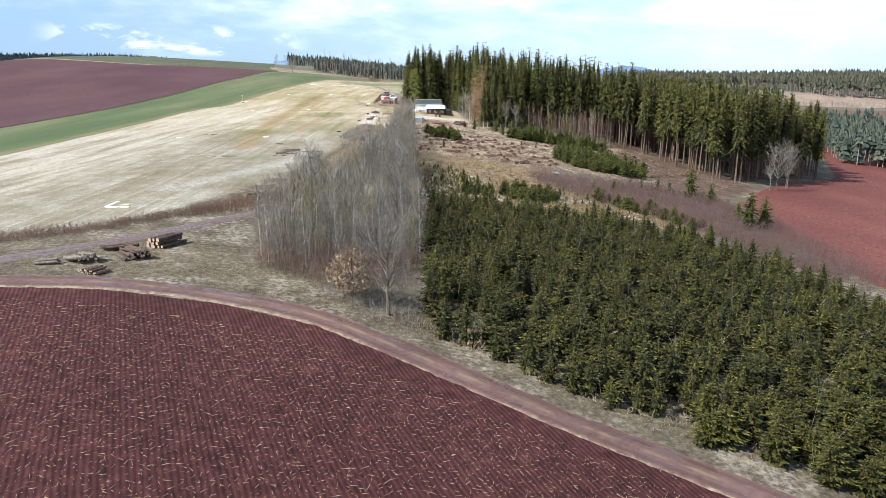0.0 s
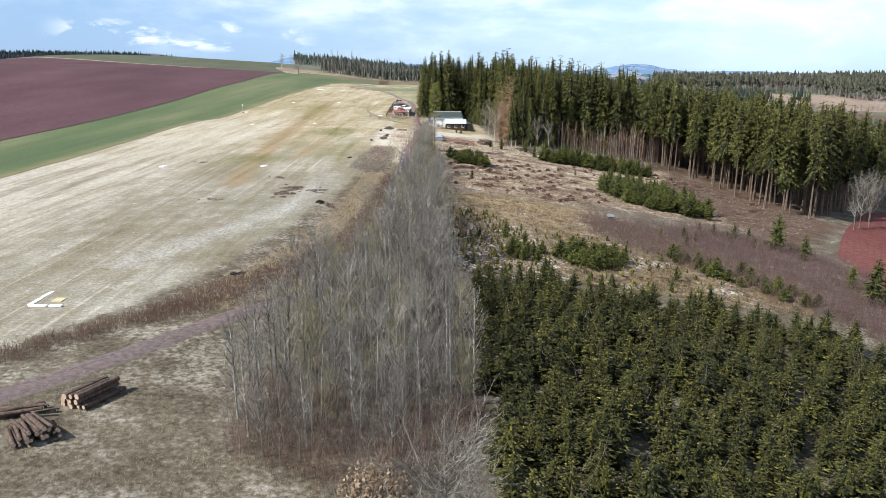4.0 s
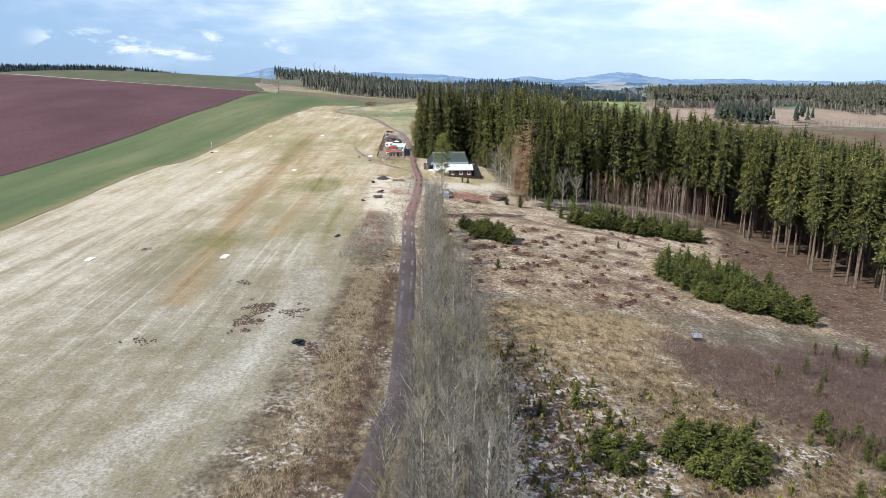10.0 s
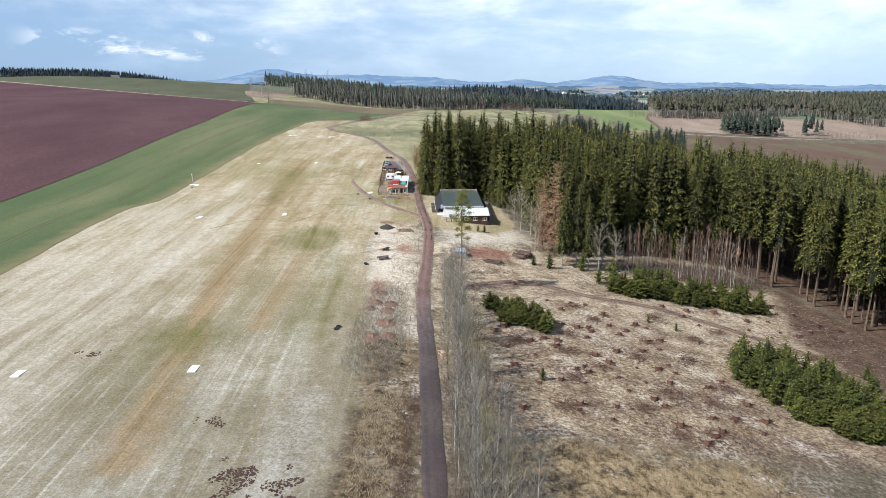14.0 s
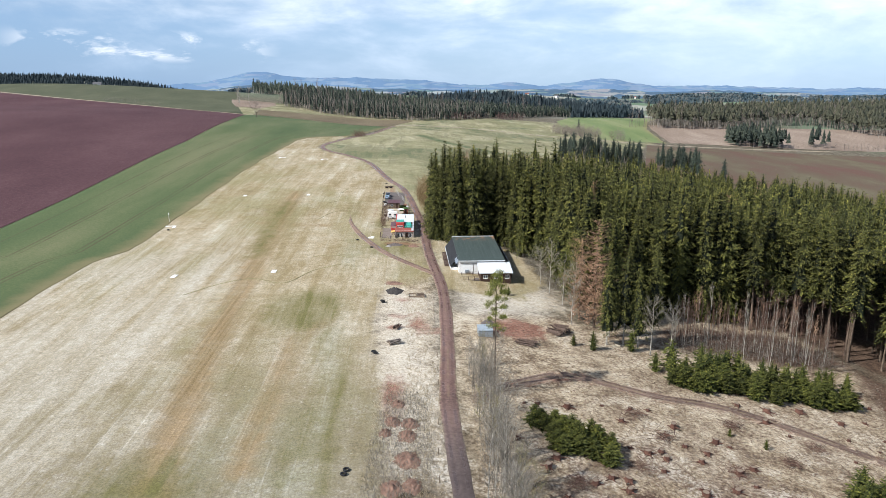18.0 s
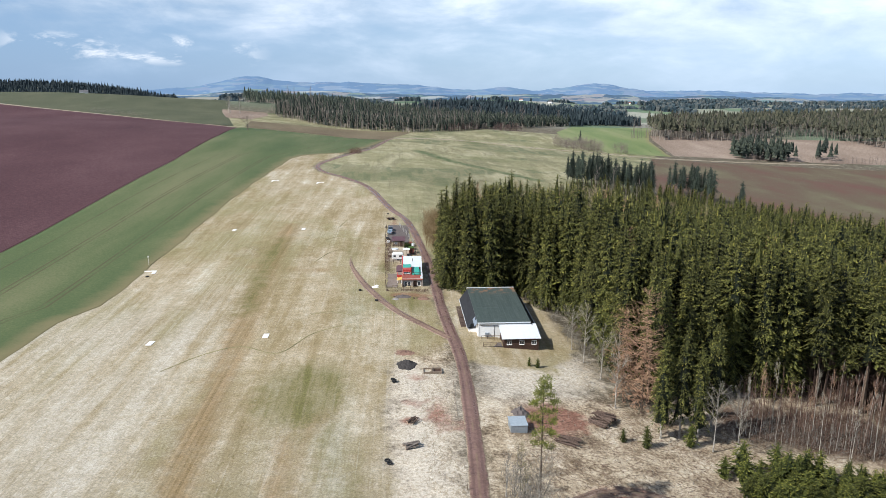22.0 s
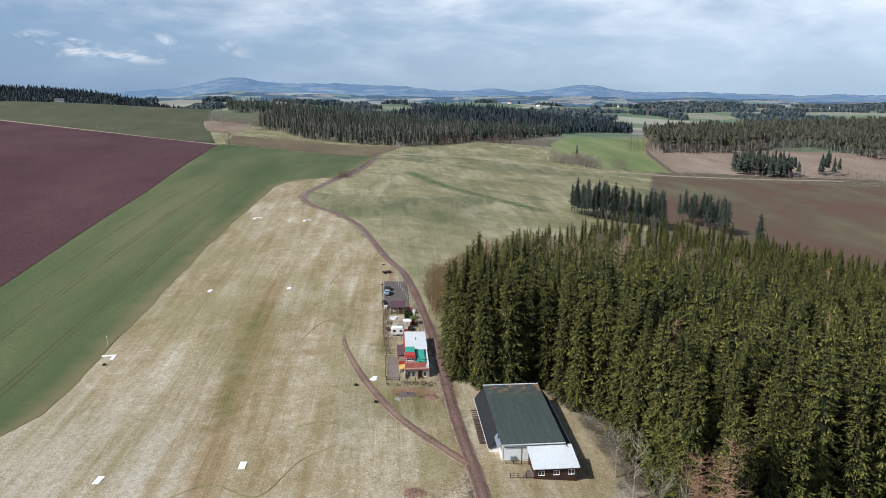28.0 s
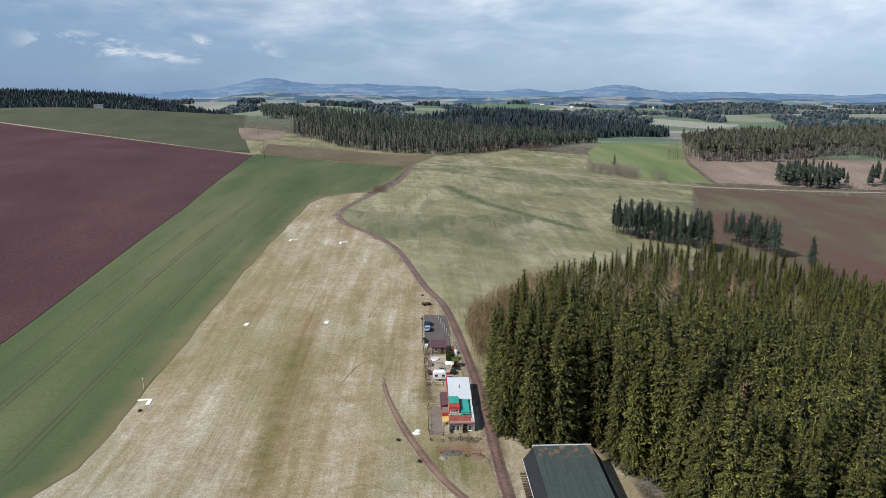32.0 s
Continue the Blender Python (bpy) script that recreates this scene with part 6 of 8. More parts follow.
for i in range(3):
    v, f = bare_shape(12.5 + i, 1.1, 13, 530 + i, 0.45, 2, 1.8)
    pole_models.append(tree("bare_tree", "slender brownish bare stem before the spruce wood", "tree", stem_bmesh(12.5 + i, 0.07, 0.006, 5, 530 + i, 0.2), mesh_of("crown", v, f, (M_TWIG_PALE, M_LARCH, M_BRUSH)[i]), (M_BARK_PALE, M_BARK_POLE, M_BARK_PALE)[i], G_POLES))
planted(pole_models, scatter([(32, 298), (46, 294), (66, 292), (76, 302), (62, 312), (38, 308)], 3.1, 533, 0.5), 534, 0.5, 1.1, 0.2)
edge_spruce = tree("spruce_tree", "sunlit spruce with a bare lower trunk before the wood", "spruce tree", stem_bmesh(23, 0.22, 0, 6, 77), crown_mesh("crown", spruce_shape(24, 2.8, 0.22, 26, 9, 577, 0.4, 16, wide=0.17, fine=0.6), M_SPRUCE), M_BARK_PALE, "spruces before the wood")
planted([edge_spruce], [(17.0, 294.7), (21.1, 296), (24, 294.5), (29, 300), (19, 300)], 578, 0.75, 1.0)
for i, (x, y, h) in enumerate(((16.6, 304.5, 26), (14.0, 308.5, 20))):
    v, f, t = spruce_shape(h, 3.6, 0.10, 36, 8, 540 + i, 0.45, 12, 0.7, 0, 0.92, 0.075, 0.5)
    b = bare_shape(h, 2.7, 90, 544 + i, 0.10, 3, 0.05)
    ob = tree("larch_tree", "rust-brown dead conifer at the wood's edge", "larch tree", stem_bmesh(h * 0.96, 0.17, 0, 6, i), mesh_of("crown", *gathered([(v * [0.9, 0.9, 1], f), b]), M_LARCH), M_BARK_SPRUCE, "dead conifers")
    ob.matrix_basis = pose(x, y, hgt(x, y) - 0.05, 0, 0, 50 * i)
for i, (x, y, s) in enumerate(((82, 381, 1), (24, 420, 0.95), (54, 464, 0.85), (27.6, 353, 1.05), (85, 443, 0.85), (128, 452, 0.85), (78, 470, 0.8), (55, 442, 0.85), (-4, 430, 0.85), (120, 380, 1.0))):
    v, f, t = spruce_shape(25, 2.7, 0.3, 22, 9, 550 + i, 0.35)
    b = bare_shape(25, 2.2, 40, 560 + i, 0.35, 3, 0.2)
    ob = tree("larch_tree", "tawny bare larch rising among green spruces", "larch tree", stem_bmesh(24, 0.2, 0, 6, i), mesh_of("crown", *gathered([(v, f), b]), M_LARCH), M_BARK_SPRUCE, "larches in the wood")
    ob.matrix_basis = pose(x, y, hgt(x, y) + 1.5, 0, 0, 50 * i) @ Matrix.Scale(s, 4)


TAWNY = [(22, 447), (24, 435), (45, 470), (60, 481), (62, 462), (74, 455), (87, 476), (91, 450), (40, 431), (13, 442), (-5, 425), (32, 437)]
v, f = bare_shape(21, 2.9, 64, 570, 0.34, 3, 0.5)
larch = tree("larch_tree", "tawny bare larch among the spruces", "larch tree", stem_bmesh(20.5, 0.2, 0, 6, 570), mesh_of("crown", v, f, M_TAWNY), M_BARK_SPRUCE, "tawny larches in the wood")
planted([larch], TAWNY, 569, 0.98, 1.12, grow=lambda x, y: 1.15 * wood_size(x, y))


def leafy(label, x, y, h, r, count, seed, size=0.12):
    """A small tree that keeps its dead brown leaves."""
    q = np.random.RandomState(seed)
    ob = thing("beech_tree", label, "tree", x, y)
    part("trunk", stem_bmesh(h * 0.9, 0.02 * h, 0.01, 5, seed, 0.15), M_BARK, ob)
    v, f = bare_shape(h, r, 18, seed, 0.15, 2, 0.8)
    part("crown", mesh_of("crown", v, f, M_TWIG), None, ob)
    d = q.normal(0, 1, (count, 3))
    d /= np.linalg.norm(d, axis=1, keepdims=True)
    c = d * (q.uniform(0.3, 1, (count, 1)) ** 0.6) * [r, r, h * 0.42] + [0, 0, h * 0.55]
    c += 0.25 * np.sin(c * 5)
    u, w = q.normal(0, size, (count, 3)), q.normal(0, size, (count, 3))
    v = np.stack([c - u, c + w, c + u, c - w], 1).reshape(-1, 3)
    k = 4 * np.arange(count)[:, None]
    part("leaves", mesh_of("leaves", v, np.concatenate([k + [[0, 1, 2]], k + [[0, 2, 3]]]), M_OAK), None, ob, "withered orange-brown leaves")


leafy("small oak holding withered brown leaves by the hedgerow", -10.2, 74.5, 7.5, 1.9, 2000, 571, 0.075)
leafy("low oak bush holding withered leaves", -11.6, 77.5, 5.0, 1.8, 1400, 572, 0.075)
leafy("small beech with orange-brown leaves on the clearing", -3.4, 161.5, 3.6, 1.3, 700, 573, 0.09)
leafy("beech sapling with orange-brown leaves in the plantation edge", 3.2, 66.5, 2.4, 0.9, 350, 574, 0.08)
leafy("beech sapling with brown leaves below the hedgerow", -5.4, 133.0, 4.2, 1.2, 500, 575, 0.09)


def pine():
    ob = thing("pine_tree", "tall slender pine with a tuft of green at its top", "pine tree", -10.9, 268.3)
    part("trunk", stem_bmesh(21, 0.19, 0.004, 7, 3, 0.25), M_BARK_SPRUCE, ob)
    q = np.random.RandomState(580)
    tufts = []
    for i in range(30):
        z = 10.5 + 11 * (i / 30) ** 0.8
        a = i * 2.4 + q.uniform(-.3, .3)
        L = (2.6 - 0.14 * abs(z - 15)) * q.uniform(0.5, 1.0) * (1.0 if z < 19.5 else 0.55)
        e = Vector((math.cos(a) * L, math.sin(a) * L, z + 0.35 * L))
        limb = bmesh.new()
        rod(limb, (0, 0, z - 0.2), e, 0.05, 0.015, 4)
        part("limb", limb, M_BARK_SPRUCE, ob)
        cnt = 90
        c = np.array(e) * [0.86, 0.86, 1] + q.normal(0, 0.36, (cnt, 3)) * [1, 1, 0.5]
        tufts.append(shoots(c, c + q.normal(0, 0.26, (cnt, 3)) + [0, 0, 0.2], 0.045))
    v, f = gathered(tufts)
    me = mesh_of("needles", v, f, M_PINE)
    me.attributes.new("tip", "FLOAT", "POINT").data.foreach_set("value", np.tile([0.3, 0.3, 0.3, 1.0], len(v) // 4).astype(np.float32))
    part("needles", me, None, ob)


pine()
# the darker far needles paint this group as standing in shade
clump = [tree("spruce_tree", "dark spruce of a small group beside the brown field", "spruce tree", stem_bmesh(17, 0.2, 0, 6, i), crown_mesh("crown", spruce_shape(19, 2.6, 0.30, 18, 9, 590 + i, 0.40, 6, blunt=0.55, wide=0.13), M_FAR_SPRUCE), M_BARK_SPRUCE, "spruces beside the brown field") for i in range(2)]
planted(clump, np.concatenate([scatter([(72, 622), (70, 608), (92, 598), (118, 588), (122, 600), (100, 615)], 3.9, 592), scatter([(140, 624), (150, 622), (160, 592), (157, 590)], 3.5, 593), [(161, 562), (164, 568)]]), 594, 0.8, 1.22)
ob = copy_thing(clump[0], Matrix())
ob.matrix_basis = pose(161, 940, hgt(161, 940), 0, 0, 30) @ Matrix.Scale(0.8, 4)
tagged(ob, "single small spruce above bare bushes on the meadow")
brushwood("bush", "dark bare bush beside the winding road", scatter([(-72, 688), (-64, 686), (-62, 700), (-70, 702)], 1.2, 595), 596, 4.0, M_BRUSH, 6)
brushwood("bush", "dark scrub along the far red field", scatter([(-380, 975), (-300, 922), (-296, 929), (-376, 985)], 3.0, 597), 598, 4.5, M_FAR_BARE, 6, 1.2)


def far_house(x, y, turn, size, wall, roof):
    w, d, h = size
    ob = thing("far_house", "small distant white house with a dark pitched roof", "house", x, y, turn=turn, group="distant houses")
    part("wall", block((-w / 2, w / 2, -d / 2, d / 2, -1, h)), wall, ob)
    bm = bmesh.new()
    e = 0.4
    v = [bm.verts.new(c) for c in ((-w / 2 - e, -d / 2 - e, h), (w / 2 + e, -d / 2 - e, h), (w / 2 + e, d / 2 + e, h), (-w / 2 - e, d / 2 + e, h), (-w / 2 - e, 0, h + d * 0.45), (w / 2 + e, 0, h + d * 0.45))]
    for f in ((0, 1, 5, 4), (2, 3, 4, 5), (0, 4, 3), (1, 2, 5), (3, 2, 1, 0)):
        bm.faces.new([v[i] for i in f])
    part("roof", bm, roof, ob)


M_RENDER = plain("white render", (0.72, 0.71, 0.68), 0.8)
M_TILE = plain("dull red roof tiles", (0.20, 0.085, 0.06), 0.8)
M_SLATE = plain("grey roof", (0.11, 0.11, 0.115), 0.7)
far_house(-530, 1316, 20, (12, 8, 4), M_RENDER, M_SLATE)
q = random.Random(601)
for i in range(26):
    y = q.uniform(2100, 3200)
    x = q.choice((-180, 420, 900, 1500, 1850)) + q.gauss(0, 90)
    far_house(x, y, q.uniform(0, 180), (q.uniform(10, 18), q.uniform(8, 11), q.uniform(4, 7)), M_RENDER, q.choice((M_TILE, M_SLATE)))

# ---- materials of built things ----
M_WHITE = plain("white painted boards", (0.82, 0.81, 0.79), 0.6, 0, 0.05, 4)
M_MARK = plain("white marker board", (0.80, 0.80, 0.78), 0.6, 0, 0.05, 3)
M_TIN = plain("pale sheet metal", (0.66, 0.69, 0.71), 0.42, 0.15, 0.06, 1.5, 0.08)
M_SHED_TIN = plain("pale blue-grey sheet metal", (0.33, 0.38, 0.42), 0.5, 0.2, 0.08, 1.5, 0.08)
M_GREY_TIN = plain("grey corrugated metal", (0.30, 0.34, 0.38), 0.45, 0.5, 0.12, 2)
M_BROWN = plain("dark brown boards", (0.060, 0.034, 0.024), 0.75, 0, 0.22, 8)
M_BLACK = plain("black bitumen sheet", (0.020, 0.021, 0.024), 0.75, 0, 0.2, 3)
M_RED = plain("red paint", (0.42, 0.050, 0.040), 0.55, 0, 0.12, 4)
M_REDTILE = plain("brick red tiles", (0.25, 0.075, 0.055), 0.75, 0, 0.18, 5)
M_TEAL = plain("teal tarpaulin", (0.045, 0.33, 0.26), 0.5, 0, 0.14, 2)
M_PURPLE = plain("plum brown roof felt", (0.098, 0.052, 0.062), 0.75, 0, 0.14, 3)
M_WOODY = plain("weathered wood", (0.20, 0.155, 0.115), 0.85, 0, 0.2, 6)
M_NEWLOG = plain("cut log ends", (0.40, 0.29, 0.21), 0.85, 0, 0.2, 8)
M_LOG = bark("log bark", (0.050, 0.034, 0.027), (0.150, 0.108, 0.086), 4.0, 0.3)
M_ROOT = bark("torn red-brown root wood", (0.050, 0.026, 0.020), (0.150, 0.078, 0.058), 3.0, 0.5)
M_LOG_PALE = bark("barked grey log", (0.105, 0.086, 0.074), (0.235, 0.205, 0.18), 4.0, 0.3)
M_RUBBER = plain("black rubber", (0.018, 0.018, 0.019), 0.8, 0, 0.2, 6)
M_STONE = plain("grey stone", (0.27, 0.25, 0.23), 0.9, 0, 0.2, 5)
M_COAL = plain("dark ash heap", (0.050, 0.045, 0.043), 0.95, 0, 0.3, 6, 0.8)
M_REDHEAP = plain("red earth heap", (0.200, 0.122, 0.090), 0.95, 0, 0.3, 1.6, 0.6)
M_YELLOW = plain("yellow paint", (0.55, 0.36, 0.10), 0.6)
M_CONCRETE = plain("pale concrete", (0.42, 0.40, 0.37), 0.9, 0, 0.12, 4)
M_YARD = plain("dark gravel yard", (0.115, 0.098, 0.092), 0.95, 0, 0.2, 5, 0.6)
M_PATIO = plain("worn paving", (0.185, 0.152, 0.128), 0.9, 0, 0.22, 2.2, 0.4)
M_SAND = plain("trodden sandy ground", (0.38, 0.325, 0.25), 0.95, 0, 0.35, 1.6, 0.5)
M_FACADE = plain("weathered beige render", (0.34, 0.29, 0.25), 0.85, 0, 0.2, 2.5)
M_HEDGE = plain("clipped hedge", (0.050, 0.090, 0.020), 0.9, 0, 0.3, 7, 1.0)
M_BLUECAR = plain("light blue car paint", (0.30, 0.42, 0.52), 0.3, 0.2, 0.04)
M_DARKCAR = plain("dark blue car paint", (0.035, 0.05, 0.075), 0.3, 0.2, 0.04)
M_SILVER = plain("silver wheel", (0.5, 0.5, 0.5), 0.35, 0.9, 0.05)


M_CANVAS = plain("pale yellow canvas", (0.46, 0.40, 0.22), 0.8)


def glass():
    m, n = material("window glass")
    n.surface((0.035, 0.042, 0.048), 0.06, 0, None, 0.6)
    return m


M_GLASS = glass()


def roof_sheet():
    """Old dark green roofing felt in long sheets, with rusty moss near the ridge."""
    m, n = material("dark green roofing")
    p = n.local()
    a = n.noise(p, 1.4, 6, 0.65)
    b = n.noise(n.scaled(p, (2.2, 0.10, 1)), 1.0, 4)
    c = n.ramp(n.math("ADD", n.math("MULTIPLY", a, 0.5), n.math("MULTIPLY", b, 0.5)), (0.35, (0.038, 0.052, 0.048)), (0.55, (0.060, 0.078, 0.071)), (0.7, (0.085, 0.10, 0.09)))
    moss = n.math("MULTIPLY", n.span(n.noise(p, 0.55, 6, 0.7), 0.50, 0.57), n.span(n.axis(p, 1), 6.5, 11.5))
    c = n.mix(n.math("MULTIPLY", moss, 0.85), c, (0.24, 0.135, 0.075))
    n.surface(c, 0.55, 0, n.bump(a, 0.25, 0.03), 0.35)
    return m


M_ROOF = roof_sheet()


def window(parent, x, y, z, w, h, face="s", frame_mat=None, cols=1):
    """A framed window: frame, sill and panes, on a wall that faces south or west."""
    fm = frame_mat or M_WHITE
    t = 0.06
    bars = [(-w / 2, w / 2, -0.05, 0.03, 0, t), (-w / 2, w / 2, -0.05, 0.03, h - t, h), (-w / 2, -w / 2 + t, -0.05, 0.03, t, h - t), (w / 2 - t, w / 2, -0.05, 0.03, t, h - t)]
    for k in range(1, cols):
        c = -w / 2 + w * k / cols
        bars.append((c - t / 2, c + t / 2, -0.05, 0.03, t, h - t))
    ob = part("window", block(*bars), fm, parent)
    ob.matrix_basis = pose(x, y, z, 0, 0, 0 if face == "s" else -90)
    for k in range(cols):
        part("pane", block((-w / 2 + w * k / cols + t / 2, -w / 2 + w * (k + 1) / cols - t / 2, -0.01, 0.01, t / 2, h - t / 2)), M_GLASS, ob)
    part("sill", block((-w / 2 - 0.05, w / 2 + 0.05, -0.12, 0.0, -0.05, 0.0)), fm, ob)
    return ob


def hangar():
    # origin under the middle of the hall; south end at y = -12.3
    ob = thing("hangar", "white walled hangar with a dark green roof and a brown annexe", "hangar", -7.0, 349.2, 0.0, turn=1.0)
    w, s, n_ = 6.3, -12.2, 12.3
    z0, zs, zn = -2.2, 3.9, 5.35
    bm = bmesh.new()
    k = [bm.verts.new(c) for c in ((-w, s, z0), (w, s, z0), (w, n_, z0), (-w, n_, z0), (-w, s, zs - 0.1), (w, s, zs - 0.1), (w, n_, zn - 0.1), (-w, n_, zn - 0.1))]
    for f in ((3, 2, 1, 0), (4, 5, 6, 7), (0, 1, 5, 4), (1, 2, 6, 5), (2, 3, 7, 6), (3, 0, 4, 7)):
        bm.faces.new([k[i] for i in f])
    part("wall", bm, M_WHITE, ob)
    roof = part("roof", slab([(-w - 0.15, s - 0.5, zs), (w + 0.15, s - 0.5, zs), (w + 0.15, n_ + 0.2, zn + 0.05), (-w - 0.15, n_ + 0.2, zn + 0.05)], 0.14), M_ROOF, ob)
    seam = bmesh.new()
    for i in range(13):
        x = -w + 2 * w * i / 12
        rod(seam, (x, s - 0.5, zs + 0.01), (x, n_ + 0.2, zn + 0.06), 0.022, sides=4)
    part("seam", seam, M_ROOF, roof)
    lap = bmesh.new()
    rod(lap, (-w - 0.15, -2.6, zs + 0.60), (w + 0.15, -2.6, zs + 0.60), 0.035, sides=4)
    part("lap", lap, M_ROOF, roof)
    part("ridge_trim", block((-w - 0.2, w + 0.2, n_ + 0.15, n_ + 0.45, zn - 0.25, zn + 0.16)), M_TIN, roof, "pale metal ridge trim")
    part("eaves_trim", block((-w - 0.15, w + 0.15, s - 0.56, s - 0.5, zs - 0.2, zs + 0.02)), M_TIN, roof)
    # steep dark side roofs
    for side, y0 in ((-1, -9.6), (1, -13.4)):
        x0, x1 = side * (w + 0.1), side * (w + 2.3)
        def top(y):
            return zs + (zn - zs) * (y - s) / (n_ - s)
        pts = [(x0, y0, top(y0) - 0.12), (x0, n_, top(n_) - 0.12), (x1, n_, top(n_) - 3.1), (x1, y0, top(y0) - 2.5)]
        lean = part("side_roof", slab(pts if side < 0 else pts[::-1], 0.1), M_BLACK, ob, "black sloping side roof")
        bm = bmesh.new()
        rod(bm, (x1 + side * 0.05, y0, top(y0) - 2.5), (x1 + side * 0.05, n_, top(n_) - 3.05), 0.07, sides=5)
        part("gutter", bm, M_TIN, lean)
        part("side_wall", block((min(x0, x1 - side * 0.3), max(x0, x1 - side * 0.3), y0 + 0.3, n_ - 0.2, z0, 1.2)), M_WHITE if side < 0 else M_BROWN, ob)
    part("flap", slab([(-w - 0.9, s - 0.3, 2.9), (-w + 0.25, s + 0.5, 3.8), (-w + 0.25, s + 4.6, 4.25), (-w - 0.9, s + 3.8, 3.4)], 0.07), M_GREY_TIN, ob, "lifted grey metal flap")
    for x, wd in ((-4.2, 3.6), (-1.2, 2.0)):
        door = part("door", block((x - wd / 2, x + wd / 2, s - 0.08, s - 0.003, -0.15, 3.0)), M_MARK, ob, "large white hangar door")
        bm = block((x - wd / 2 - 0.06, x - wd / 2, s - 0.12, s - 0.004, -0.15, 3.06), (x + wd / 2, x + wd / 2 + 0.06, s - 0.12, s - 0.004, -0.15, 3.06), (x - wd / 2, x + wd / 2, s - 0.12, s - 0.004, 3.0, 3.06))
        part("door_frame", bm, M_STONE, door)
    part("air_unit", block((-4.6, -3.6, s - 0.55, s - 0.09, 0.35, 1.25), bevel=0.05), M_GREY_TIN, ob, "grey ventilation unit")
    # annexe with pale metal roof
    a0, a1, y0, y1 = -0.9, 7.3, s - 6.3, s - 0.003
    annexe = part("annexe", block((a0, a1, y0, y1, z0, 1.75)), M_BROWN, ob, "dark brown boarded annexe")
    part("annexe_roof", slab([(a0 - 0.5, y0 - 0.5, 1.95), (a1 + 0.45, y0 - 0.5, 1.95), (a1 + 0.45, y1 - 0.15, 3.35), (a0 - 0.5, y1 - 0.15, 3.35)], 0.1), M_TIN, annexe, "pale sheet metal lean-to roof")
    bm = bmesh.new()
    for i in range(12):
        x = a0 - 0.4 + (a1 - a0 + 0.75) * i / 11
        rod(bm, (x, y0 - 0.5, 1.975), (x, y1 - 0.15, 3.375), 0.03, sides=4)
    part("roof_ribs", bm, M_TIN, annexe)
    for x in (0.35, 3.3, 6.2):
        window(annexe, x, y0 - 0.02, 0.35, 1.15, 0.95, cols=2)
    for i in range(26):
        x = a0 + (a1 - a0) * (i + 0.5) / 26
        part("board", block((x - 0.13, x + 0.13, y0 - 0.018, y0 - 0.001, z0, 0.28)), M_BROWN, annexe)
    # small fenced pen
    pen = thing("fence", "small dark wire pen before the hangar", "fence", -10.1, 333.4, -0.25, turn=1.0)
    for x in (-2.3, -0.8, 0.8, 2.3):
        for y in (-2.6, 2.2):
            part("post", block((x - 0.06, x + 0.06, y - 0.06, y + 0.06, -0.6, 1.2)), M_BROWN, pen)
    for y in (-2.6, 2.2):
        for z in (0.3, 0.75, 1.15):
            part("rail", block((-2.3, 2.3, y - 0.03, y + 0.03, z - 0.04, z + 0.04)), M_WOODY, pen)
    part("bed", block((-2.2, 2.2, -2.5, 0.4, -0.6, 0.05)), M_YARD, pen, "dark earth bed")
    rows = thing("woodpile", "low stacked firewood rows beside the hangar", "woodpile", -15.2, 350.0, turn=1.0)
    q = random.Random(4)
    for i in range(16):
        y = -7 + 14 * i / 15
        part("billet", block((-1.7, -0.2, y - 0.24, y + 0.24, -0.4, q.uniform(0.35, 0.6)), bevel=0.05), M_LOG, rows)


hangar()


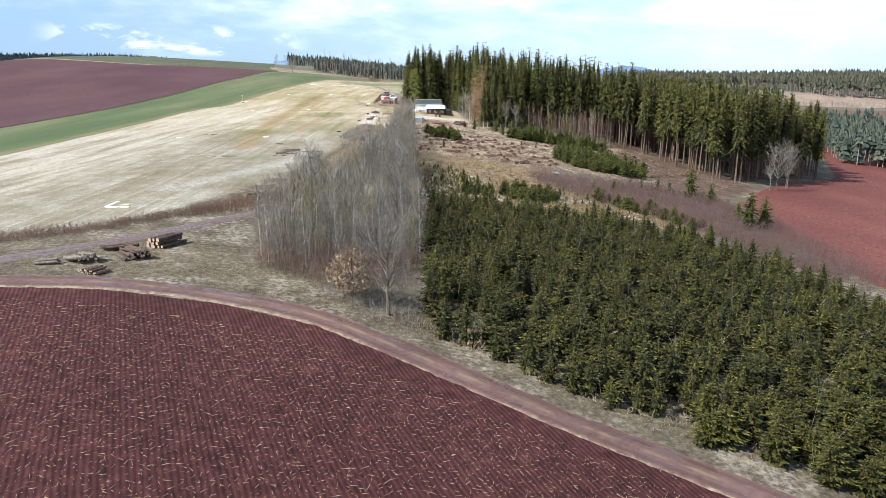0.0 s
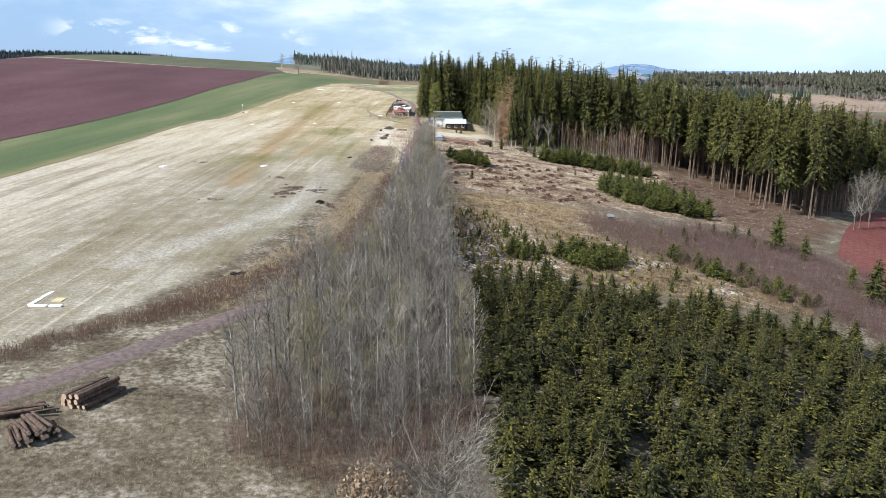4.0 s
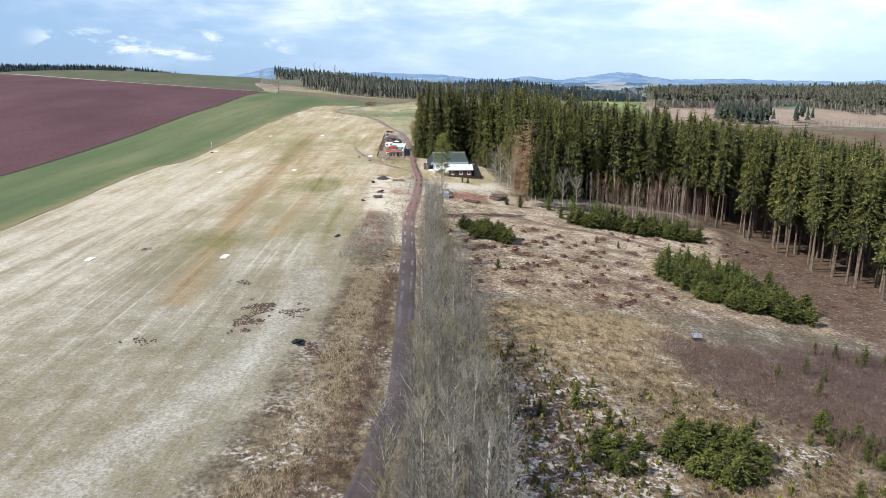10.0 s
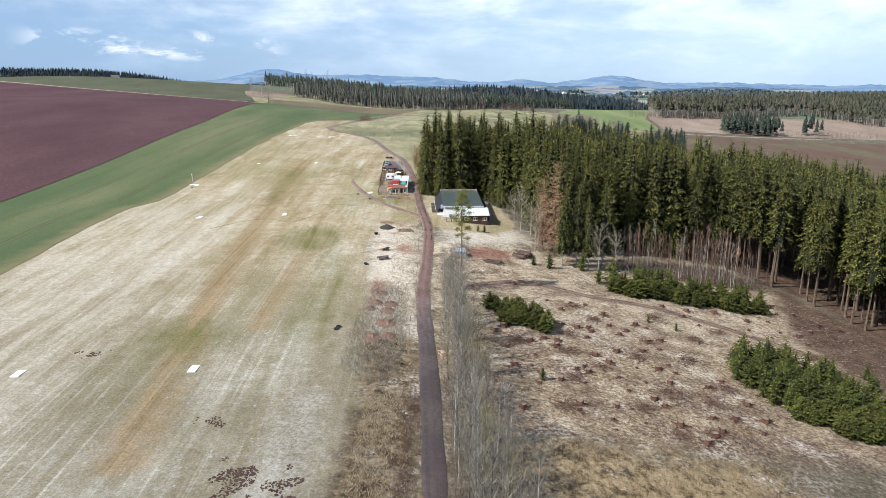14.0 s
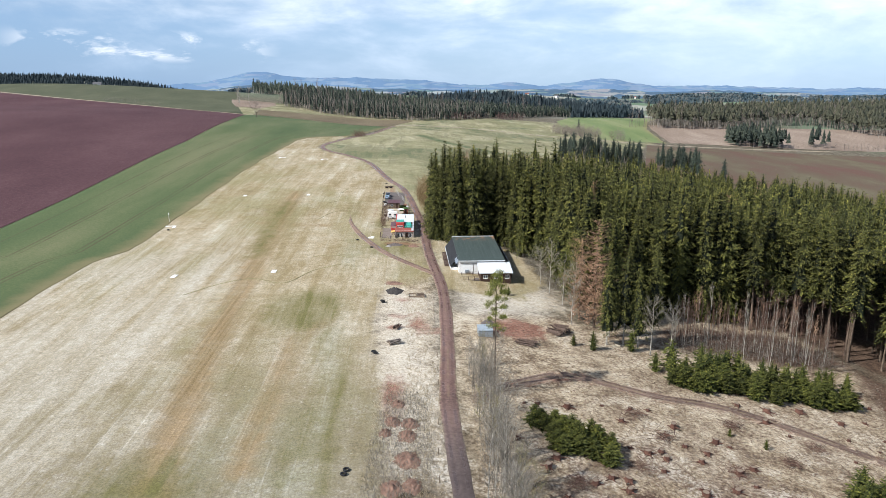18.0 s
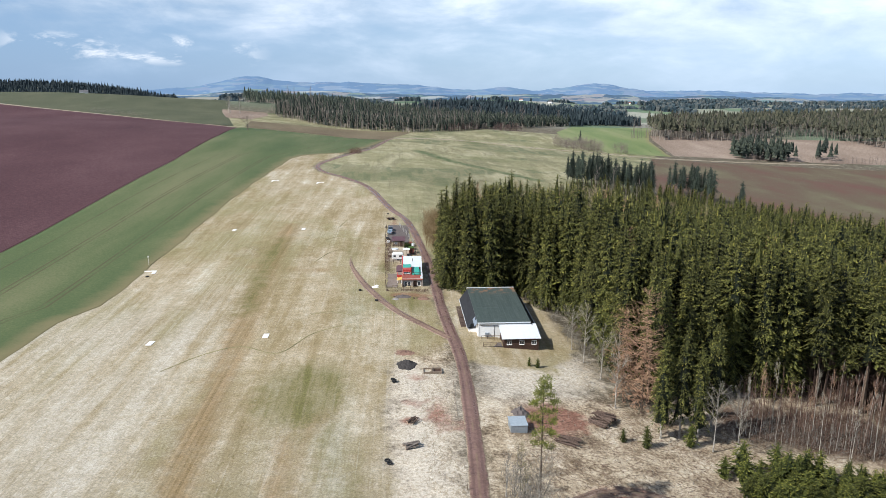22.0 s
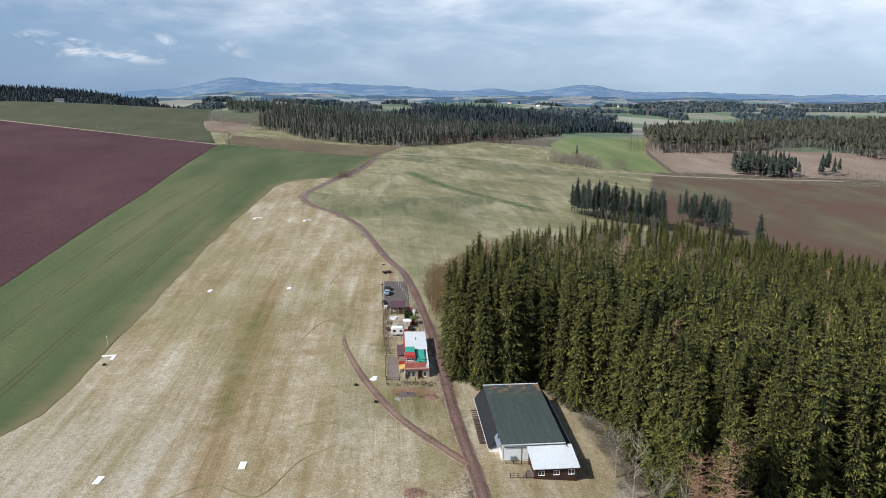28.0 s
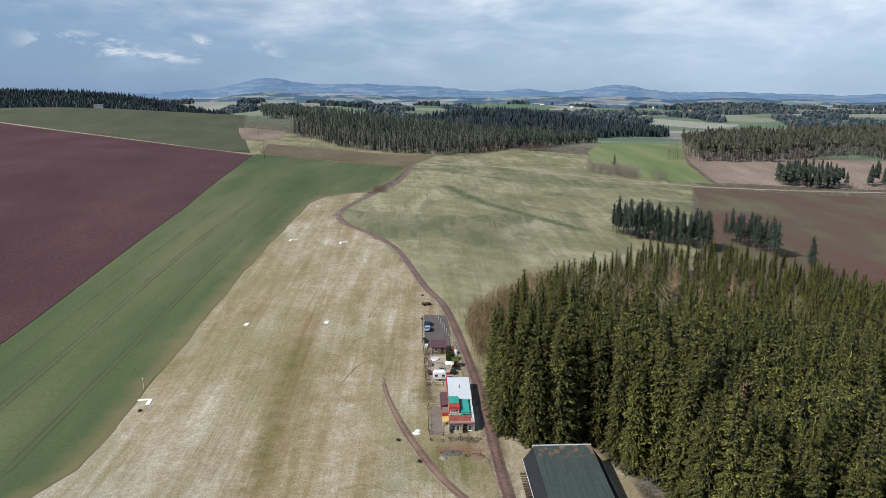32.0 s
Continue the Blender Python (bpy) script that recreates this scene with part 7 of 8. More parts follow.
def clubhouse():
    z = 2.4
    ob = thing("clubhouse", "red flying club house with a white flat roof and terrace", "house", -28.5, 386.5, z)
    part("wall", block((-3.0, 2.9, -0.5, 11.4, -1.2, 3.2)), M_RED, ob)
    part("east_wall", block((2.9, 2.96, -12, 11.4, -1.2, 2.6)), M_WHITE, ob)
    roof = part("roof", slab([(-2.85, -0.9, 3.25), (3.05, -1.2, 3.25), (3.05, 11.5, 3.65), (-2.85, 11.5, 3.65)], 0.16), M_TIN, ob, "white sheet metal roof")
    part("fascia", slab([(-3.15, -1.0, 3.32), (-2.85, -1.0, 3.32), (-2.85, 11.6, 3.75), (-3.15, 11.6, 3.75)], 0.5), M_RED, roof, "red roof edge")
    bm = bmesh.new()
    rod(bm, (0.2, 5.2, 3.4), (0.2, 5.2, 4.3), 0.1)
    part("vent_pipe", bm, M_BROWN, roof)
    # terrace block
    part("lower_wall", block((-3.0, 2.9, -12.0, -0.52, -1.2, 2.3)), M_FACADE, ob, "weathered beige lower walls")
    for x in (-2.4, -0.9, 0.6, 2.1):
        part("terrace_post", rod(bmesh.new(), (x, -9.2, 2.6), (x, -9.2, 3.5), 0.03), M_BROWN, ob)
    part("terrace_rail", block((-0.2, 2.7, -9.24, -9.16, 3.42, 3.5)), M_BROWN, ob)
    part("porch_screen", block((-3.0, -2.94, -13.6, -12.3, -0.9, 1.2)), M_BROWN, ob, "dark wooden porch screen")
    part("porch_screen", block((0.1, 0.2, -13.4, -12.4, -0.9, 1.5)), M_BROWN, ob, "dark wooden porch screen")
    part("terrace_floor", block((-0.2, 2.6, -9.0, -0.6, 2.3, 2.36)), M_TEAL, ob, "teal terrace covering")
    part("terrace_sheet", slab([(0.0, -8.6, 2.9), (2.1, -8.9, 2.8), (2.1, -1.0, 3.1), (0.0, -1.0, 3.1)], 0.05), M_TEAL, ob, "teal tarpaulin over the terrace")
    part("parapet", block((2.6, 2.96, -11.2, -0.6, 2.3, 3.05), (2.2, 2.96, -11.5, -11.2, 2.3, 3.0)), M_TIN, ob, "white terrace parapet")
    tower = part("turret", block((-2.9, -0.3, -7.2, -1.6, 2.0, 3.9)), M_RED, ob, "red upper room")
    part("turret_roof", slab([(-2.9, -5.0, 3.95), (-0.4, -5.0, 3.95), (-0.4, -1.4, 4.1), (-2.9, -1.4, 4.1)], 0.08), M_TEAL, tower, "teal upper roof")
    part("turret_low_roof", slab([(-2.9, -7.3, 3.3), (-0.3, -7.3, 3.3), (-0.3, -5.02, 3.94), (-2.9, -5.02, 3.94)], 0.06), M_RED, tower)
    window(tower, -1.6, -7.22, 2.6, 2.0, 0.6, cols=3)
    part("porch_roof", slab([(-3.1, -12.4, 2.15), (3.0, -12.4, 2.15), (3.0, -9.1, 2.75), (-3.1, -9.1, 2.75)], 0.12), M_REDTILE, ob, "brick red porch roof")
    for x in (-2.0, -1.0):
        window(ob, x, -12.02, 0.1, 0.8, 1.4)
    window(ob, 1.9, -12.02, 0.2, 0.9, 1.3)
    part("door", block((0.3, 1.2, -12.06, -12.0, -0.35, 1.75)), M_BROWN, ob)
    for x in (-3.0, 0.0, 2.85):
        part("pillar", block((x - 0.12, x + 0.12, -12.35, -12.1, -0.8, 2.1)), M_FACADE, ob)
    part("step", block((-0.4, 1.6, -13.4, -12.4, -0.9, -0.2)), M_CONCRETE, ob)
    part("annexe", block((-4.7, -3.02, -2.2, 5.2, -1.0, 1.9)), M_BROWN, ob)
    part("annexe_roof", slab([(-4.9, -2.4, 2.0), (-3.02, -2.4, 2.3), (-3.02, 5.4, 2.3), (-4.9, 5.4, 2.0)], 0.1), M_PURPLE, ob, "dark felt side roof")
    part("balcony", block((-4.6, -3.02, -6.6, -3.2, 1.0, 2.1)), M_RED, ob, "red side balcony")
    part("balcony_floor", block((-4.45, -3.1, -6.4, -3.4, 2.1, 2.13)), M_PATIO, ob)
    part("awning", slab([(-4.6, -10.2, 1.4), (-3.02, -10.2, 1.7), (-3.02, -7.2, 1.7), (-4.6, -7.2, 1.4)], 0.06), M_YELLOW, ob, "yellow awning")
    stair = bmesh.new()
    for x in (-4.5, -3.2):
        rod(stair, (x, -10.1, -0.8), (x, -10.1, 1.5), 0.06)
        rod(stair, (x, -7.3, -0.8), (x, -7.3, 1.5), 0.06)
    part("awning_posts", stair, M_WHITE, ob)
    window(ob, -3.02, 2.0 + 6.5, 0.8, 1.2, 1.0, "w", cols=2)
    for y in (10.0,):
        part("rear_railing", block((-3.0, 2.9, 11.9, 11.98, 0.2, 1.6)), M_BROWN, ob)


clubhouse()


def flat_yard(name, label, x0, x1, y0, y1, mat, lift=0.09, kind="structure"):
    xs, ys = np.linspace(x0, x1, 9), np.linspace(y0, y1, 15)
    X, Y = np.meshgrid(xs, ys)
    q = np.random.RandomState(int(y0))
    ex = np.zeros_like(X)
    ex[:, (0, -1)] = q.uniform(-0.35, 0.35, (15, 2))
    X = X + ex
    v = np.stack([X, Y, height(X, Y) + lift], -1).reshape(-1, 3)
    i = (np.arange(14)[:, None] * 9 + np.arange(8)[None]).reshape(-1)
    tagged(new(name, mesh_of(name, v, np.stack([i, i + 1, i + 10, i + 9], 1), mat, True)), label, "yard", kind=kind)


flat_yard("pavement", "dark gravel parking yard beside the road", -37.3, -29.2, 424.5, 450.5, M_YARD)
flat_yard("pavement", "worn grey paved patio beside the club house", -36.0, -32.7, 372.6, 386.0, M_PATIO)
flat_yard("pavement", "pale trodden garden ground with stones", -36.6, -29.0, 399.5, 417.0, M_SAND, 0.07)


def caravan():
    ob = thing("caravan", "white touring caravan parked in the garden", "caravan", -33.1, 401.6, turn=0)
    bm = bmesh.new()
    outline = ((-1.75, 0.45), (1.75, 0.45), (1.9, 1.2), (1.6, 2.25), (1.2, 2.45), (-1.4, 2.45), (-1.85, 2.0), (-1.95, 1.0))
    a = [bm.verts.new((x, -1.05, z)) for x, z in outline]
    b = [bm.verts.new((x, 1.05, z)) for x, z in outline]
    bm.faces.new(a)
    bm.faces.new(b[::-1])
    for i in range(len(a)):
        j = (i + 1) % len(a)
        bm.faces.new((a[j], a[i], b[i], b[j]))
    bmesh.ops.bevel(bm, geom=bm.edges[:], offset=0.05, segments=2, affect="EDGES")
    part("body", bm, M_MARK, ob)
    for x in (-1.0, 0.9):
        part("window", block((x - 0.4, x + 0.4, -1.075, -1.03, 1.25, 1.85)), M_GLASS, ob)
    part("door", block((-0.3, 0.3, -1.07, -1.04, 0.55, 2.15)), M_WHITE, ob)
    part("stripe", block((-1.7, 1.7, -1.062, -1.045, 0.85, 1.0)), M_GREY_TIN, ob)
    for y in (-0.95, 0.95):
        bm = bmesh.new()
        rod(bm, (0.1, y - 0.09, 0.33), (0.1, y + 0.09, 0.33), 0.33, sides=14)
        part("wheel", bm, M_RUBBER, ob)
    bm = bmesh.new()
    rod(bm, (1.7, 0.3, 0.42), (2.8, 0, 0.42), 0.05)
    rod(bm, (1.7, -0.3, 0.42), (2.8, 0, 0.42), 0.05)
    rod(bm, (2.7, 0, -0.05), (2.7, 0, 0.5), 0.04)
    part("drawbar", bm, M_BROWN, ob)


caravan()


def car(label, x, y, turn, paint):
    ob = thing("car", label, "car", x, y, hgt(x, y) + 0.09, turn)
    bm = bmesh.new()
    side = ((-2.0, 0.35), (2.0, 0.35), (2.05, 0.7), (1.15, 0.92), (0.55, 1.42), (-1.1, 1.45), (-1.75, 0.98), (-2.05, 0.9))
    a = [bm.verts.new((x_, -0.82, z_)) for x_, z_ in side]
    b = [bm.verts.new((x_, 0.82, z_)) for x_, z_ in side]
    bm.faces.new(a)
    bm.faces.new(b[::-1])
    for i in range(len(a)):
        j = (i + 1) % len(a)
        bm.faces.new((a[j], a[i], b[i], b[j]))
    bmesh.ops.bevel(bm, geom=bm.edges[:], offset=0.08, segments=2, affect="EDGES")
    part("body", bm, paint, ob)
    part("windscreen", slab([(0.66, -0.66, 1.36), (1.1, -0.66, 0.99), (1.1, 0.66, 0.99), (0.66, 0.66, 1.36)], 0.03), M_GLASS, ob)
    part("rear_window", slab([(-1.22, -0.62, 1.4), (-1.22, 0.62, 1.4), (-1.66, 0.62, 1.08), (-1.66, -0.62, 1.08)], 0.03), M_GLASS, ob)
    for y_ in (-0.825, 0.825):
        part("side_window", block((-1.0, 0.55, y_ - 0.01, y_ + 0.01, 0.98, 1.32)), M_GLASS, ob)
    for x_ in (-1.3, 1.3):
        for y_ in (-0.78, 0.78):
            bm = bmesh.new()
            rod(bm, (x_, y_ - 0.1, 0.31), (x_, y_ + 0.1, 0.31), 0.31, sides=14)
            wheel = part("wheel", bm, M_RUBBER, ob)
            bm = bmesh.new()
            rod(bm, (x_, y_ - 0.108, 0.31), (x_, y_ + 0.108, 0.31), 0.18, sides=10)
            part("rim", bm, M_SILVER, wheel)
    for y_ in (-0.6, 0.6):
        part("headlight", block((2.0, 2.07, y_ - 0.14, y_ + 0.14, 0.6, 0.74)), M_MARK, ob)
        part("tail_light", block((-2.08, -2.0, y_ - 0.12, y_ + 0.12, 0.68, 0.84)), M_RED, ob)
    return ob


car("light blue hatchback parked on the gravel yard", -36.2, 436.8, 82, M_BLUECAR)
car("dark blue estate car parked on the gravel yard", -36.3, 441.6, 95, M_DARKCAR)


def garden():
    ob = thing("garden_shed", "dark timber garden shed with a plum felt roof", "shed", -33.0, 421.0)
    part("wall", block((-2.1, 2.1, -2.4, 2.2, -0.5, 2.0)), M_BROWN, ob)
    part("roof", slab([(-2.4, -2.7, 2.05), (2.4, -2.7, 2.05), (2.4, 2.5, 2.55), (-2.4, 2.5, 2.55)], 0.12), M_PURPLE, ob, "plum brown felt roof")
    for i in range(14):
        x = -2.1 + 4.2 * (i + 0.5) / 14
        part("board", block((x - 0.13, x + 0.13, -2.425, -2.401, -0.4, 1.95)), M_WOODY, ob)
    window(ob, -0.9, -2.44, 0.8, 0.8, 0.7)
    part("door", block((0.5, 1.4, -2.46, -2.42, -0.2, 1.8)), M_BROWN, ob)
    hut = thing("garden_hut", "small red-brown wooden hut in the garden", "hut", -28.5, 410.4)
    part("wall", block((-0.8, 0.8, -0.9, 0.9, -0.3, 1.9)), M_REDTILE, hut)
    part("roof", slab([(-1.0, -1.1, 1.95), (1.0, -1.1, 1.95), (1.0, 1.1, 2.2), (-1.0, 1.1, 2.2)], 0.08), M_HEDGE, hut, "mossy green roof")
    part("door", block((-0.35, 0.35, -0.93, -0.9, -0.1, 1.6)), M_BROWN, hut)
    hedge = thing("hedge", "square clipped green evergreen hedge in the garden", "hedge", -29.7, 414.8)
    q = np.random.RandomState(7)
    c = q.uniform(-1, 1, (2400, 3)) * [1.1, 1.2, 0.95] + [0, 0, 1.0]
    face = q.randint(0, 5, 2400)
    for k, (ax, v) in enumerate(((0, 1.1), (0, -1.1), (1, -1.2), (1, 1.2), (2, 1.95))):
        c[face == k, ax] = v + q.normal(0, 0.05, (face == k).sum())
    part("body", block((-1.05, 1.05, -1.15, 1.15, -0.2, 1.88)), M_HEDGE, hedge)
    w = shoots(c, c + q.normal(0, 0.13, (2400, 3)), 0.05)
    part("leaves", mesh_of("leaves", w[0], w[1], M_YOUNG), None, hedge)
    pond = thing("paddling_pool", "white round paddling pool lying in the garden", "pool", -34.3, 414.6)
    bm = bmesh.new()
    rod(bm, (0, 0, 0.02), (0, 0, 0.35), 1.3, 1.2, 20)
    part("wall", bm, M_MARK, pond)
    bm = bmesh.new()
    rod(bm, (0, 0, 0.352), (0, 0, 0.37), 1.05, 1.0, 20)
    part("cover", bm, M_TIN, pond)
    fire = thing("fire_pit", "ring of stones round a dark fire pit", "fire pit", -32.3, 408.3)
    for i in range(12):
        a = 6.283 * i / 12
        bm = block((-0.18, 0.18, -0.14, 0.14, -0.05, 0.25), bevel=0.05)
        s = part("stone", bm, M_STONE, fire)
        s.matrix_basis = pose(0.95 * math.cos(a), 0.95 * math.sin(a), 0.05, 0, 0, math.degrees(a) + 90)
    bm = bmesh.new()
    rod(bm, (0, 0, 0), (0, 0, 0.12), 0.8, 0.6, 12)
    part("ash", bm, M_COAL, fire)
    par = thing("parasol", "white square garden parasol on a pole", "parasol", -30.2, 408.0)
    bm = bmesh.new()
    rod(bm, (0, 0, -0.1), (0, 0, 2.3), 0.03)
    part("pole", bm, M_WOODY, par)
    bm = bmesh.new()
    tip = bm.verts.new((0, 0, 2.5))
    rim = [bm.verts.new((1.2 * sx, 1.2 * sy, 2.0)) for sx, sy in ((-1, -1), (1, -1), (1, 1), (-1, 1))]
    for i in range(4):
        bm.faces.new((tip, rim[i], rim[(i + 1) % 4]))
    bm.faces.new(rim[::-1])
    part("canopy", bm, M_MARK, par)
    q = random.Random(8)
    for i, (x, y, lab, mt, sz) in enumerate(((-35.6, 410.5, "stack of weathered planks", M_WOODY, (1.2, 2.2, 0.5)), (-30.9, 404.6, "red garden bench", M_RED, (1.4, 0.6, 0.6)),
                                             (-29.3, 405.6, "dark covered trailer", M_RUBBER, (1.4, 2.0, 0.9)), (-35.9, 405.5, "low brown bed of planks", M_BROWN, (1.0, 3.0, 0.35)),
                                             (-27.9, 419.6, "pale storage chest", M_TIN, (1.0, 1.6, 0.9)), (-28.9, 421.5, "red-brown timber stack", M_REDTILE, (1.2, 1.4, 1.0)),
                                             (-37.0, 428.0, "dark scrap heap with white panels", M_RUBBER, (0.9, 3.0, 0.7)), (-36.7, 423.6, "white plastic drums and panels", M_MARK, (0.9, 1.8, 0.7)))):
        it = thing("crate", lab + " in the club garden", "crate", x, y, turn=q.uniform(-12, 12))
        sx, sy, sz_ = sz
        part("body", block((-sx / 2, sx / 2, -sy / 2, sy / 2, -0.15, sz_ * 0.85), bevel=0.04), mt, it)
        for k in range(3):
            yy = -sy / 2 + sy * (k + 0.5) / 3
            part("slat", block((-sx / 2 - 0.03, sx / 2 + 0.03, yy - sy / 9, yy + sy / 9, sz_ * 0.86, sz_ * 0.98)), mt, it)


garden()


def post_row(label, line, gap, high, mat, rails=(), wide=0.07, group="", rail_mat=None):
    """A fence: posts and rails along a line, as one thing."""
    pts = curve(line, gap)
    x0, y0 = pts[0]
    z0 = hgt(x0, y0)
    ob = thing("fence", label, "fence", x0, y0, group=group)
    q = random.Random(int(abs(x0 * 7 + y0)))
    prev = None
    for x, y in pts:
        z = hgt(x, y) - z0
        hh = high * q.uniform(0.92, 1.06)
        part("post", block((x - x0 - wide, x - x0 + wide, y - y0 - wide, y - y0 + wide, z - 0.3, z + hh), bevel=0.01), mat, ob)
        if prev and rails:
            for r in rails:
                bm = bmesh.new()
                rod(bm, (prev[0] - x0, prev[1] - y0, prev[2] + r * high), (x - x0, y - y0, z + r * high), 0.025, sides=4)
                part("rail", bm, rail_mat or mat, ob)
        prev = (x, y, z)
    return ob


post_row("row of pale concrete posts along the parking yard", [(-33.0, 449), (-31.2, 440), (-29.0, 430), (-27.6, 422.5)], 2.4, 1.7, M_CONCRETE, wide=0.11)
post_row("dark wire fence along the club garden", [(-37.9, 446), (-37.9, 430), (-37.4, 415), (-37.0, 398)], 2.6, 1.4, M_BROWN, (0.3, 0.6, 0.9))
post_row("dark wire fence across the garden", [(-37.0, 397.6), (-34.5, 397.4), (-32.2, 397.4)], 1.6, 1.3, M_BROWN, (0.4, 0.8))
post_row("dark fence between garden and shed yard", [(-37.2, 417.5), (-33, 417.7), (-30.5, 417.6)], 1.6, 1.3, M_BROWN, (0.4, 0.8))
post_row("brown fence round the patio", [(-32.6, 386.4), (-36.3, 386.4), (-36.4, 379), (-36.2, 372.4), (-33, 371.8), (-27, 371.6)], 1.9, 1.1, M_BROWN, (0.35, 0.8))
post_row("brown roadside fence of the club garden", [(-26.4, 400), (-27.0, 408), (-27.6, 416), (-27.6, 421.5)], 2.0, 1.5, M_WOODY, (0.35, 0.8))
post_row("leaning grey posts along the road verge", [(-20.9, 296), (-21.0, 303), (-20.8, 311)], 1.1, 0.5, M_WOODY, (0.5,), 0.05)
post_row("thin weathered fence posts along the verge", [(-22.3, 222), (-22.0, 245), (-21.3, 262), (-21.0, 280)], 6.0, 1.1, M_WOODY, (), 0.06)


def metal_shed():
    ob = thing("metal_shed", "grey blue sheet metal shed beside the road", "shed", -10.2, 293.6, turn=2)
    ob.scale = (0.66, 0.66, 0.8)
    part("wall", block((-2.3, 2.3, -2.3, 2.3, -0.8, 1.7)), M_GREY_TIN, ob)
    part("roof", slab([(-2.45, -2.5, 1.75), (2.45, -2.5, 1.75), (2.45, 2.5, 2.1), (-2.45, 2.5, 2.1)], 0.08), M_SHED_TIN, ob, "pale grey metal roof")
    bm = bmesh.new()
    for i in range(9):
        x = -2.3 + 4.6 * i / 8
        rod(bm, (x, -2.5, 1.77), (x, 2.5, 2.12), 0.02, sides=4)
    part("roof_ribs", bm, M_SHED_TIN, ob)
    for i in range(8):
        x = -2.3 + 4.6 * (i + 0.5) / 8
        part("panel", block((x - 0.24, x + 0.24, -2.325, -2.301, -0.6, 1.65)), M_GREY_TIN, ob)
    part("door", block((2.301, 2.33, -1.0, 0.6, -0.6, 1.4)), M_BLACK, ob)


metal_shed()
ob = thing("container", "small brown box with a grey metal lid on the clearing", "box", 31.9, 195.6)
part("body", block((-0.68, 0.68, -0.45, 0.45, -0.3, 0.75), bevel=0.03), M_BROWN, ob)
part("lid", slab([(-0.85, -0.65, 0.72), (0.85, -0.65, 0.72), (0.85, 0.62, 1.05), (-0.85, 0.62, 1.05)], 0.06), M_GREY_TIN, ob, "grey metal lid")
part("handle", block((-0.15, 0.15, -0.50, -0.45, 0.45, 0.52)), M_BLACK, ob)


# ---- logs, heaps, tyres ----
def log_pile(label, x, y, turn, count, length, radius, rows, mat, seed, tidy=1.0, group="log piles"):
    ob = thing("log_pile", label, "log pile", x, y, turn=turn, group=group)
    q = random.Random(seed)
    made = 0
    for r in range(rows):
        per = max(1, int(count / rows * (1.25 - 0.5 * r / max(1, rows - 1))))
        for i in range(per):
            if made >= count:
                break
            rad = radius * q.uniform(0.7, 1.25)
            off = (i - (per - 1) / 2) * radius * 2.05 + (r % 2) * radius + q.uniform(-.1, .1)
            L = length * q.uniform(0.82, 1.05)
            sh, tw = q.uniform(-0.3, 0.3) * length * 0.25, q.uniform(-1, 1) * (1 - tidy) * 0.6
            z = radius * (0.9 + 1.7 * r) + q.uniform(0, 0.1) * (1 - tidy) * 5
            a, b = Vector((sh - L / 2, off - tw * L / 2, z + q.uniform(-.1, .1) * (1 - tidy))), Vector((sh + L / 2, off + tw * L / 2, z + q.uniform(-.1, .6) * (1 - tidy)))
            bm = rod(bmesh.new(), a, b, rad, rad * 0.85, 8)
            lg = part("log", bm, mat, ob)
            d = (b - a).normalized() * 0.012
            bm = rod(bmesh.new(), a - d, a + d, rad * 0.9, sides=8)
            part("cut_end", bm, M_NEWLOG, lg)
            bm = rod(bmesh.new(), b - d, b + d, rad * 0.76, sides=8)
            part("cut_end", bm, M_NEWLOG, lg)
            made += 1
    return ob


log_pile("stack of long brown logs with fresh cut ends beside the track", -37.2, 91.2, 66, 13, 4.4, 0.26, 3, M_LOG, 700)
log_pile("stack of brown logs leaning on one another", -39.0, 84.8, -46, 20, 3.6, 0.2, 3, M_LOG, 701, 0.75)
log_pile("tumbled grey split logs beside the track", -43.6, 81.9, -46, 16, 3.0, 0.17, 2, M_LOG_PALE, 702, 0.3)
log_pile("low pile of short brown logs", -40.4, 78.0, 64, 18, 2.2, 0.13, 2, M_LOG, 703, 0.9)
log_pile("few grey logs lying by the track", -46.9, 79.9, 12, 6, 2.4, 0.16, 2, M_LOG_PALE, 704, 0.8)
log_pile("long thin logs lying behind the stacks", -41.6, 87.6, 24, 7, 4.4, 0.15, 2, M_LOG, 705, 0.4)
log_pile("tumbled dark fence posts and logs by the wood", 7.2, 299.0, 140, 34, 3.8, 0.2, 3, M_LOG, 706, 0.35)
log_pile("low pile of brown poles on red earth", -1.6, 290.4, 155, 22, 4.2, 0.13, 2, M_LOG, 707, 0.6)
log_pile("square stack of pale debarked logs beside the road", -14.7, 230.0, 4, 22, 4.0, 0.17, 3, M_NEWLOG, 708)
log_pile("small heap of red-brown boards", -29.3, 294.5, 60, 10, 2.2, 0.12, 2, M_LOG, 709, 0.3)
log_pile("heap of grey and brown scrap timber", -29.5, 286.0, 20, 18, 2.6, 0.11, 3, M_LOG_PALE, 710, 0.2)


